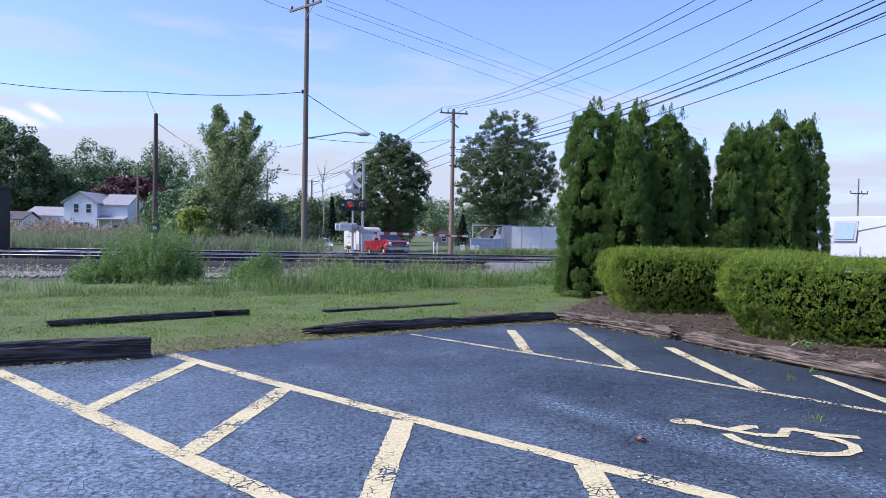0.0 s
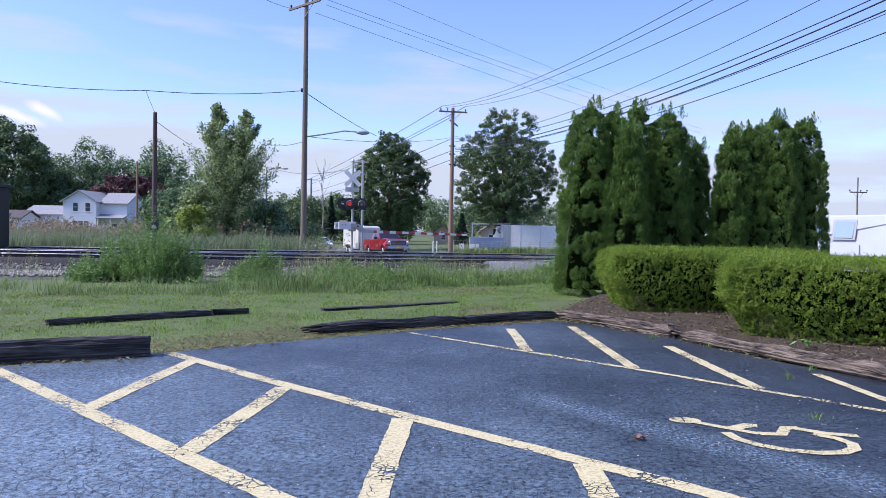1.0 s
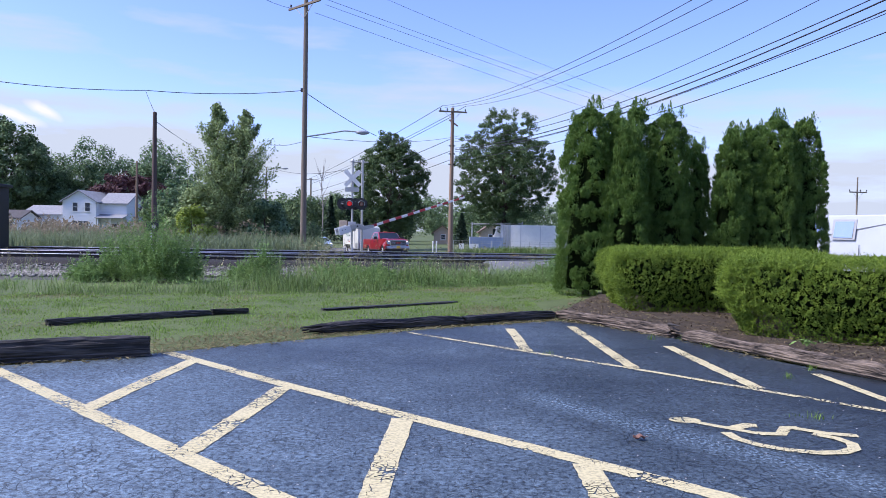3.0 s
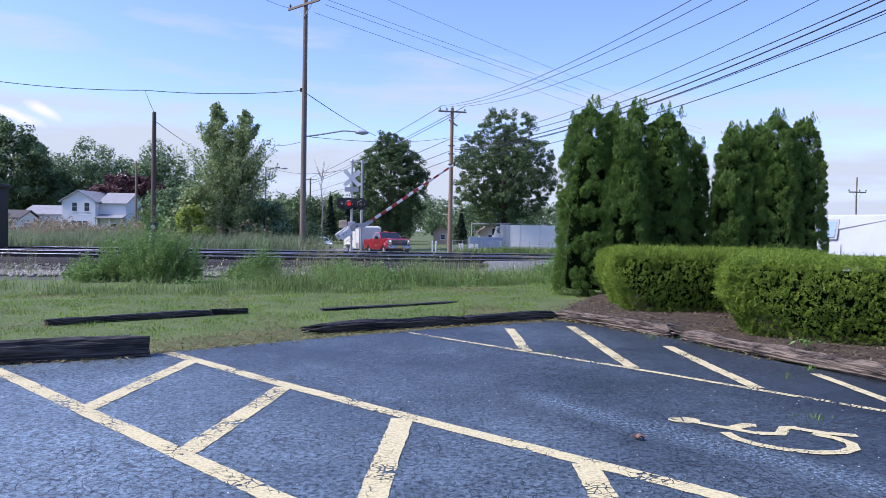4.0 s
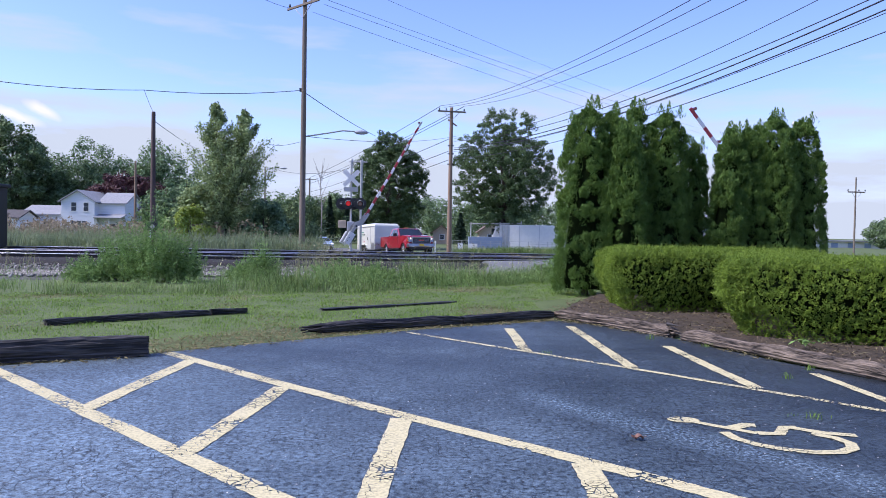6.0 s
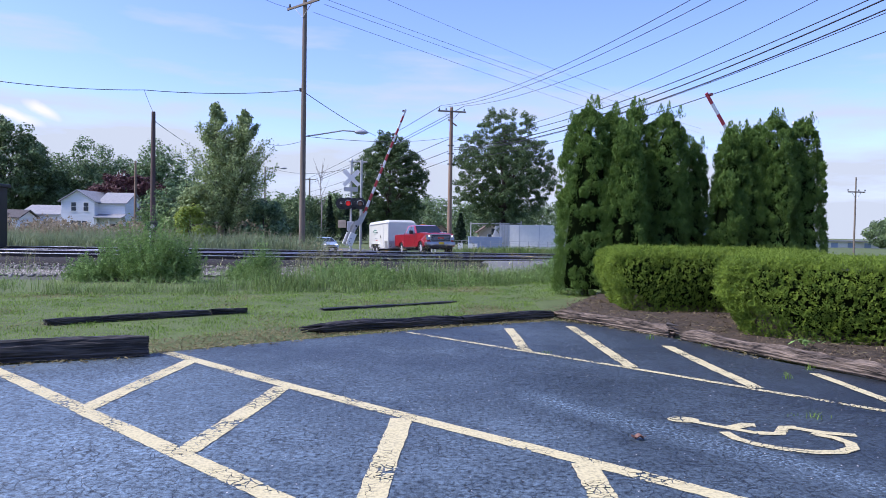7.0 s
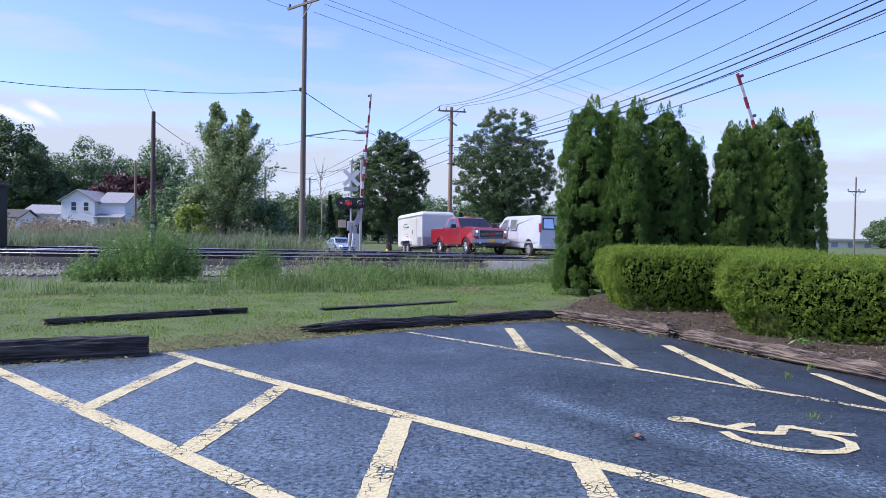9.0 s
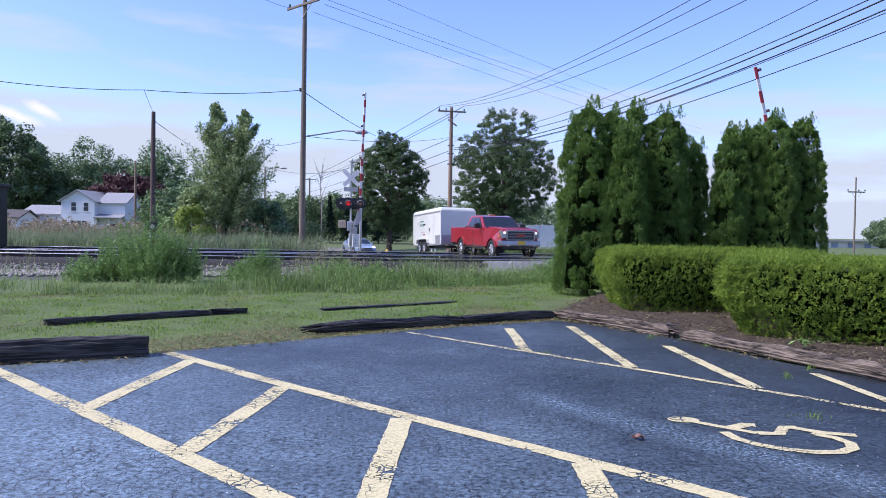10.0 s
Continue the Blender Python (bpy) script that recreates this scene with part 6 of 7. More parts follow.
def cargo_trailer():
    t = thing("cargo_trailer", "white enclosed tandem-axle cargo trailer hitched behind the pickup", "trailer")
    part("box_body", bx(-2.45, 2.45, -1.05, 1.05, 0.50, 2.42), M_TRAILER, t, bevel=0.05, seg=3)
    part("roof", prism(bmesh.new(), [(-2.46, 2.38), (2.40, 2.38), (2.46, 2.40), (2.36, 2.56), (2.0, 2.62), (-2.3, 2.60), (-2.46, 2.54)], lambda x, z: 1.06 - max(0, z - 2.42) * 0.55), M_TRAILER, t, bevel=0.05, seg=3)
    part("stone_guard", bx(2.452, 2.462, -1.04, 1.04, 0.5, 1.05), M_ALU, t, "bare aluminium tread-plate stone guard")
    for k in (-1, 1):
        part("corner_trim", bx(2.36, 2.47, min(k * 0.99, k * 1.065), max(k * 0.99, k * 1.065), 0.5, 2.42), M_TRAILER, t, bevel=0.02)
        part("bottom_rail", bx(-2.46, 2.46, k * 1.055 - 0.012, k * 1.055 + 0.012, 0.48, 0.56), M_ALU, t)
        part("top_rail", bx(-2.46, 2.46, k * 1.055 - 0.012, k * 1.055 + 0.012, 2.33, 2.39), M_ALU, t)
        part("side_guard", bx(1.6, 2.45, k * 1.052 - 0.006, k * 1.052 + 0.006, 0.56, 1.05), M_ALU, t)
        fd = bmesh.new()
        pr = [(-1.45, 0.62), (-1.38, 0.86), (-1.2, 0.92), (0.3, 0.92), (0.48, 0.86), (0.55, 0.62), (0.50, 0.62), (0.43, 0.82), (0.28, 0.87), (-1.18, 0.87), (-1.33, 0.82), (-1.40, 0.62)]
        prism(fd, pr, 0.09)
        bmesh.ops.translate(fd, verts=fd.verts, vec=(0, k * 1.10, 0))
        part("mudguard", fd, M_TRAILER, t)
        part("wheel_recess", bx(-1.38, 0.48, k * 1.054 - 0.004, k * 1.054 + 0.004, 0.5, 0.86), M_BLACK, t)
        part("marker_lamp", bx(-2.3, -2.2, k * 1.065 - 0.01, k * 1.065 + 0.01, 0.6, 0.65), M_TAIL, t)
    d = part("side_door", bx(0.55, 1.35, -1.068, -1.05, 0.62, 2.22), M_TRAILER, t, bevel=0.012)
    for x in (0.53, 1.36):
        part("door_seam", bx(x, x + 0.018, -1.066, -1.05, 0.6, 2.24), M_ALU, t)
    part("door_latch", bx(0.60, 0.68, -1.09, -1.066, 1.3, 1.5), M_BLACK, d)
    for z, a, b, hh, mt in ((1.93, -1.12, -0.42, 0.035, M_PRINTGREEN), (1.74, -1.12, -0.62, 0.03, M_PRINTGREEN), (1.73, -0.55, -0.12, 0.045, M_NAVY), (1.64, -1.2, -0.45, 0.012, M_PRINTGREEN),
                        (1.14, -0.55, -0.2, 0.03, M_RED), (1.30, -0.9, -0.25, 0.02, M_GREYBOX)):
        part("lettering_bar", bx(a, b, -1.060, -1.052, z - hh, z + hh), mt, t, "printed bar")
    part("emblem", rd((-1.30, -1.052, 1.83), (-1.30, -1.060, 1.83), 0.075, seg=16), M_PRINTGREEN, t, "round green emblem")
    part("drawbar", prism(bmesh.new(), [(2.4, 0.46), (3.9, 0.46), (3.9, 0.56), (2.4, 0.56)], lambda x, z: 0.75 - (x - 2.4) * 0.44), M_BLACK, t)
    part("jack_post", rd((3.6, 0, 0.2), (3.6, 0, 0.95), 0.04), M_GALV, t)
    part("roof_vent", bx(-0.2, 0.2, -0.2, 0.2, 2.6, 2.7), M_TRAILER, t, bevel=0.03)
    part("underframe", bx(-2.4, 2.4, -0.8, 0.8, 0.36, 0.5), M_BLACK, t)
    return t, [wheel(t, x, y, 0.35, 0.21, M_ALU) for x in (-0.87, -0.05) for y in (-1.06, 1.06)], 0.35


def cargo_van():
    t = thing("cargo_van", "white full-size cargo van with dark-framed rear windows", "van")
    w = lambda x, z: 1.0 - max(0, z - 1.15) * 0.17 - (0.06 if x > 2.6 else 0)
    prof = [(-2.80, 0.42)] + [(-2.30, 0.42)] + arch(-1.72, 0.47, 0.42) + arch(1.72, 0.47, 0.42) + [(2.72, 0.42), (2.84, 0.95), (2.70, 1.14), (1.98, 1.25), (1.12, 1.98), (0.85, 2.06), (-2.45, 2.08), (-2.66, 2.02), (-2.80, 1.2)]
    prof = [p for i, p in enumerate(prof) if i == 0 or abs(p[0] - prof[i - 1][0]) + abs(p[1] - prof[i - 1][1]) > 1e-4]
    part("van_body", prism(bmesh.new(), prof, w), M_WHITEPAINT, t, bevel=0.045, seg=3)
    e = 0.012
    for k in (-1, 1):
        f = lambda x, z, o=e: k * (w(x, z) + o)
        for nm, pts in (("front_window", [(1.50, 1.34), (1.05, 1.90), (0.50, 1.93), (0.50, 1.34)]), ("side_window", [(0.34, 1.34), (0.34, 1.93), (-0.40, 1.93), (-0.40, 1.34)])):
            q = pts if k < 0 else pts[::-1]
            fr = pane("window_frame", t, M_GREYBOX, *[(x, f(x, z, 0.006), z) for x, z in q])
            cx, cz = sum(p[0] for p in q) / 4, sum(p[1] for p in q) / 4
            pane(nm, fr, M_VANGLASS, *[(cx + (x - cx) * 0.80, f(x, z, 0.02), cz + (z - cz) * 0.80) for x, z in q])
        for x in (0.46, -0.56, 1.62):
            part("door_seam", bx(x, x + 0.015, min(f(0, 0.6, -0.01), f(0, 0.6, 0.003)), max(f(0, 0.6, -0.01), f(0, 0.6, 0.003)), 0.5, 1.2), M_BLACK, t)
        part("door_handle", bx(0.60, 0.66, min(f(0, 1.0, 0), f(0, 1.0, 0.03)), max(f(0, 1.0, 0), f(0, 1.0, 0.03)), 0.92, 1.12), M_BLACK, t, bevel=0.01)
        part("wing_mirror", bx(1.40, 1.56, min(k * 1.02, k * 1.25), max(k * 1.02, k * 1.25), 1.25, 1.55), M_BLACK, t, bevel=0.03)
        part("tail_lamp", bx(-2.80, -2.68, k * 0.93 - 0.05, k * 0.93 + 0.05, 1.22, 1.66), M_TAIL, t, "tall red tail lamp", bevel=0.01)
        part("headlamp", bx(2.68, 2.80, k * 0.72 - 0.12, k * 0.72 + 0.12, 0.82, 1.0), M_HEADOFF, t)
        part("side_rub_strip", bx(-2.6, 2.5, min(k * 1.0, k * 1.015), max(k * 1.0, k * 1.015), 0.70, 0.76), M_GREYBOX, t)
        # rear doors
        y0, y1 = sorted((k * 0.03, k * 0.86))
        xr = lambda z: -2.80 + max(0, z - 1.2) * 0.171 - 0.008
        d = pane("rear_door", t, M_WHITEPAINT, (xr(0.55), y0, 0.55), (xr(0.55), y1, 0.55), (xr(1.95), y1 * 0.94, 1.95), (xr(1.95), y0 * 0.94, 1.95), thick=0.01)
        a, b = sorted((k * 0.12, k * 0.82))
        fr = pane("rear_window_frame", d, M_BLACK, (xr(1.36) - 0.014, a, 1.36), (xr(1.36) - 0.014, b, 1.36), (xr(1.95) - 0.014, b * 0.93, 1.95), (xr(1.95) - 0.014, a * 0.95, 1.95))
        pane("rear_window", d, M_VANGLASS, (xr(1.42) - 0.03, a + 0.06, 1.42), (xr(1.42) - 0.03, b - 0.06, 1.42), (xr(1.89) - 0.03, b * 0.93 - 0.06, 1.89), (xr(1.89) - 0.03, a * 0.95 + 0.06, 1.89))
    pane("windscreen", t, M_VANGLASS, (1.96, 0.82, 1.30), (1.96, -0.82, 1.30), (1.20, -0.76, 1.94), (1.20, 0.76, 1.94))
    part("rear_bumper", bx(-2.95, -2.76, -0.96, 0.96, 0.42, 0.58), M_ALU, t, bevel=0.02)
    part("front_bumper", bx(2.72, 2.92, -0.95, 0.95, 0.38, 0.60), M_ALU, t, bevel=0.02)
    part("licence_plate", bx(-2.835, -2.82, -0.62, -0.30, 0.84, 1.0), M_ALU, t, "plain plate in a dark recess")
    part("plate_recess", bx(-2.82, -2.812, -0.70, -0.22, 0.78, 1.08), M_BLACK, t)
    part("roof_edge", bx(-2.66, -2.4, -0.82, 0.82, 2.06, 2.09), M_BLACK, t, bevel=0.01)
    part("chassis", bx(-2.6, 2.6, -0.6, 0.6, 0.3, 0.5), M_BLACK, t)
    return t, [wheel(t, x, y, 0.37, 0.24, M_ALU) for x in (1.72, -1.72) for y in (-0.88, 0.88)], 0.37


def sedan():
    t = thing("sedan", "pale silver-blue sedan with headlamps lit waiting on the road", "car")
    w = lambda x, z: 0.91 - max(0, z - 0.88) * 0.42 - (0.10 if abs(x) > 2.1 else 0)
    prof = [(-2.35, 0.32)] + arch(-1.4, 0.37, 0.32) + arch(1.38, 0.37, 0.32) + [(2.30, 0.32), (2.38, 0.62), (2.15, 0.78), (1.05, 0.96), (0.30, 1.38), (-0.30, 1.45), (-1.0, 1.40), (-1.75, 1.04), (-2.30, 0.98), (-2.40, 0.62)]
    part("car_body", prism(bmesh.new(), prof, w), M_BLUEPAINT, t, bevel=0.05, seg=3)
    pane("windscreen", t, M_GLASS, (1.02, 0.78, 0.99), (1.02, -0.78, 0.99), (0.36, -0.66, 1.365), (0.36, 0.66, 1.365), thick=0.02)
    for k in (-1, 1):
        pts = [(0.85, 0.97), (0.20, 1.34), (-0.9, 1.34), (-1.45, 0.99)]
        q = pts if k < 0 else pts[::-1]
        pane("side_window", t, M_GLASS, *[(x, k * (w(x, z) + 0.004), z) for x, z in q])
        part("headlamp", prism(bmesh.new(), [(2.05, 0.62), (2.36, 0.62), (2.24, 0.76), (2.05, 0.78)], 0.14), M_HEAD, t, "lit headlamp").matrix_basis = pose(0, k * 0.63, 0)
        part("tail_lamp", bx(-2.40, -2.25, k * 0.65 - 0.12, k * 0.65 + 0.12, 0.75, 0.9), M_TAIL, t)
        part("wing_mirror", bx(0.65, 0.8, min(k * 0.9, k * 1.05), max(k * 0.9, k * 1.05), 0.95, 1.08), M_BLUEPAINT, t, bevel=0.02)
    part("grille", bx(2.30, 2.40, -0.45, 0.45, 0.50, 0.62), M_BLACK, t)
    part("air_intake", bx(2.28, 2.37, -0.6, 0.6, 0.34, 0.44), M_BLACK, t)
    return t, [wheel(t, x, y, 0.32, 0.2, M_ALU) for x in (1.38, -1.4) for y in (-0.79, 0.79)], 0.32


# ---- level crossing ----
def gate_arm(L, label):
    """Boom along x, hung below its pivot, with side plates and counterweights behind."""
    t = thing("crossing_gate", label, "crossing gate", None, "crossing gates")
    z = -0.27
    seg = 0.42
    n = int((L - 0.9) / seg)
    for i in range(n):
        a = 0.9 + i * (L - 0.9) / n
        b = 0.9 + (i + 1) * (L - 0.9) / n
        h = 0.080 - 0.024 * i / n
        part("stripe_board", bx(a, b, -0.022, 0.022, z - h, z + h), M_RED if i % 2 == 0 else M_WHITE, t, bevel=0.006)
    for q in (0.45, 0.72, 0.985):
        x = 0.9 + (L - 0.95) * q
        l = part("arm_lamp", rd((x, -0.07, z + 0.12), (x, 0.07, z + 0.12), 0.055, seg=10), M_SIGNALOFF, t, "small red boom lamp")
        part("lamp_bracket", bx(x - 0.02, x + 0.02, -0.02, 0.02, z + 0.03, z + 0.10), M_BLACK, l)
    pr = [(-0.1, 0.16), (0.18, 0.10), (0.45, -0.12), (1.05, -0.20), (1.05, -0.36), (0.36, -0.32), (0.05, -0.12), (-0.15, -0.10)]
    for k in (-1, 1):
        bm = prism(bmesh.new(), pr, 0.012)
        bmesh.ops.translate(bm, verts=bm.verts, vec=(0, k * 0.16, 0))
        part("arm_bracket", bm, M_GALV, t)
        part("support_bar", bx(-1.15, 0.0, k * 0.22 - 0.015, k * 0.22 + 0.015, -0.06, 0.12), M_GALV, t)
        cw = part("counterweight", bx(-1.2, -0.45, k * 0.27 - 0.035, k * 0.27 + 0.035, -0.20, 0.20), M_WHITE, t, "pale grey counterweight plate", bevel=0.01)
        for xx in (-1.0, -0.8):
            part("bolt", rd((xx, k * 0.30, 0.05), (xx, k * 0.325, 0.05), 0.03, seg=6), M_BLACK, cw)
    part("pivot_shaft", rd((0, -0.26, 0), (0, 0.26, 0), 0.05), M_BLACK, t)
    return t


def lamp_unit(parent, x, z, face, lit):
    """A round black background dish with a hooded red lens, facing -y or +y."""
    u = part("lamp_housing", rd((x, face * 0.10, z), (x, face * 0.32, z), 0.13, 0.16, seg=18), M_BLACK, parent)
    part("background_dish", rd((x, face * 0.30, z), (x, face * 0.325, z), 0.345, 0.345, seg=28), M_BLACK, u)
    part("lens", rd((x, face * 0.325, z), (x, face * 0.345, z), 0.135, 0.11, seg=20), M_SIGNALON if lit else M_SIGNALOFF, u, "glowing red signal lens" if lit else "dark red signal lens")
    vs, fs = [], []
    m = 13
    for j, (d, r) in enumerate(((0.325, 0.18), (0.72, 0.185))):
        for i in range(m):
            a = radians(-25 + 230 * i / (m - 1))
            for rr in (r, r + 0.012):
                vs.append((x + rr * math.cos(a), face * d, z + rr * math.sin(a) - (0.03 if j else 0)))
    for i in range(m - 1):
        a, b, c, d = 2 * i, 2 * i + 2, 2 * m + 2 * i + 2, 2 * m + 2 * i
        fs += [(a, b, c, d), (a + 1, d + 1, c + 1, b + 1), (d, c, c + 1, d + 1)]
    raw_part("visor", vs, fs, M_GREYBOX, u)


def crossing_signal(m, lit, label):
    t = thing("crossing_signal", label, "crossing signal", m, "level crossing signals")
    part("foundation", bx(-0.35, 0.35, -0.35, 0.35, -0.4, 0.16), M_CONCRETE, t, "concrete footing", bevel=0.02)
    part("mast", rd((0, 0, 0.1), (0, 0, 5.5), 0.065, seg=14), M_GALV, t, "galvanised steel mast")
    part("mast_base", rd((0, 0, 0.14), (0, 0, 0.5), 0.16, 0.09, seg=14), M_GALV, t)
    for k in (-1, 1):
        bm = bmesh.new()
        bmesh.ops.create_cube(bm, size=1, matrix=pose(0, -0.09 - 0.012 * k, 4.5, 0, k * 45, 0) @ Matrix.Diagonal((1.22, 0.012, 0.23, 1)))
        part("crossbuck_blade", bm, M_WHITE, t, "white reflective crossbuck blade", bevel=0.003)
    part("track_sign", bx(-0.42, 0.38, -0.10, -0.085, 3.72, 3.98), M_GALV, t, "grey back of a small sign")
    part("cross_bar", rd((-0.62, 0, 3.03), (0.62, 0, 3.03), 0.04), M_GALV, t)
    for i, (x, face) in enumerate(((-0.16, -1), (0.52, -1), (-0.52, 1), (0.16, 1))):
        lamp_unit(t, x, 3.03, face, lit and i == 0)
    part("gate_mechanism", bx(-0.22, 0.22, -0.18, 0.20, 1.45, 2.0), M_GREYBOX, t, "grey gate mechanism housing", bevel=0.04)
    part("relay_box", bx(-0.72, -0.26, -0.16, 0.18, 1.62, 2.06), M_TAN, t, "tan relay box", bevel=0.02)
    part("bell", rd((0, 0, 5.5), (0, 0, 5.62), 0.12, 0.04, seg=14), M_GALV, t)
    return t


def build_crossing():
    crossing_signal(pose(-5.36, 41.0, -0.1, 0, 0, 8), True, "railway crossing signal mast with crossbuck and flashing red lamps")
    crossing_signal(pose(12.55, 25.6, 0.0, 0, 0, 205), False, "railway crossing signal mast behind the arborvitae")
    p = thing("sign_post", "grey steel post with a top bar beside the signal", "post", pose(-5.14, 44.0, -0.35))
    part("post_shaft", rd((0, 0, 0), (0, 0, 6.1), 0.075, seg=12), M_GALV, p)
    part("top_bar", rd((-0.75, -0.1, 5.98), (0.35, 0.1, 5.98), 0.04, seg=8), M_GALV, p)
    c = thing("signal_cabinet", "dark navy steel railway signal cabinet beside the track", "cabinet", pose(-22.35, 33.3, -0.05, 0, 0, 6))
    part("cabinet_body", bx(-1.3, 1.3, -1.0, 1.0, 0, 3.25), M_NAVY, c, bevel=0.03)
    part("cabinet_roof", bx(-1.42, 1.42, -1.12, 1.12, 3.2, 3.36), M_NAVY, c, bevel=0.03)
    part("lifting_lug", bx(1.10, 1.16, -0.9, -0.84, 3.36, 3.75), M_GALV, c)
    d = part("cabinet_door", bx(-0.5, 0.45, -1.02, -0.995, 0.25, 2.6), M_NAVY, c, bevel=0.01)
    part("door_handle", bx(0.3, 0.36, -1.05, -1.02, 1.2, 1.45), M_GALV, d)


# ---- buildings across the field ----
def window_unit(parent, x, y, z, w, h):
    f = part("window", bx(x - w / 2 - 0.08, x + w / 2 + 0.08, y - 0.05, y, z - h / 2 - 0.08, z + h / 2 + 0.08), M_WHITE, parent)
    part("window_sill", bx(x - w / 2 - 0.14, x + w / 2 + 0.14, y - 0.12, y, z - h / 2 - 0.14, z - h / 2 - 0.08), M_WHITE, f)
    for k in (-1, 1):
        part("pane", bx(x - w / 2, x + w / 2, y - 0.065, y - 0.05, z + (0.03 if k > 0 else -h / 2), z + (h / 2 if k > 0 else -0.03)), M_PANE, f)


def gable_roof(name, parent, mat, x0, x1, y0, y1, z, rise, axis="y", over=0.4, t=0.18):
    """A pitched roof of two slabs with its ridge along the axis."""
    bm = bmesh.new()
    if axis == "y":
        xm = (x0 + x1) / 2
        for k, xe in ((-1, x0), (1, x1)):
            d = rise / (xm - x0)
            xo = xe + k * over
            zo = z - d * over
            v = [bm.verts.new(p) for p in ((xm, y0 - over, z + rise), (xm, y1 + over, z + rise), (xo, y1 + over, zo), (xo, y0 - over, zo),
                                           (xm, y0 - over, z + rise + t), (xm, y1 + over, z + rise + t), (xo, y1 + over, zo + t), (xo, y0 - over, zo + t))]
            for f in ((0, 1, 2, 3), (7, 6, 5, 4), (0, 4, 5, 1), (3, 2, 6, 7), (0, 3, 7, 4), (1, 5, 6, 2)):
                bm.faces.new([v[i] for i in f])
    else:
        ym = (y0 + y1) / 2
        for k, ye in ((-1, y0), (1, y1)):
            d = rise / (ym - y0)
            yo, zo = ye + k * over, z - d * over
            v = [bm.verts.new(p) for p in ((x0 - over, ym, z + rise), (x1 + over, ym, z + rise), (x1 + over, yo, zo), (x0 - over, yo, zo),
                                           (x0 - over, ym, z + rise + t), (x1 + over, ym, z + rise + t), (x1 + over, yo, zo + t), (x0 - over, yo, zo + t))]
            for f in ((0, 1, 2, 3), (7, 6, 5, 4), (0, 4, 5, 1), (3, 2, 6, 7), (0, 3, 7, 4), (1, 5, 6, 2)):
                bm.faces.new([v[i] for i in f])
    return part(name, bm, mat, parent)


def gable_wall(parent, mat, x0, x1, y0, y1, h, rise, axis="y"):
    bm = bmesh.new()
    if axis == "y":
        a = [(x0, 0), (x1, 0), (x1, h), ((x0 + x1) / 2, h + rise), (x0, h)]
        v0, v1 = [bm.verts.new((x, y0, z)) for x, z in a], [bm.verts.new((x, y1, z)) for x, z in a]
    else:
        a = [(y0, 0), (y1, 0), (y1, h), ((y0 + y1) / 2, h + rise), (y0, h)]
        v0, v1 = [bm.verts.new((x0, y, z)) for y, z in a], [bm.verts.new((x1, y, z)) for y, z in a]
    bm.faces.new(v0)
    bm.faces.new(v1[::-1])
    for i in range(5):
        bm.faces.new((v0[i], v0[(i + 1) % 5], v1[(i + 1) % 5], v1[i]))
    return part("wall", bm, mat, parent)


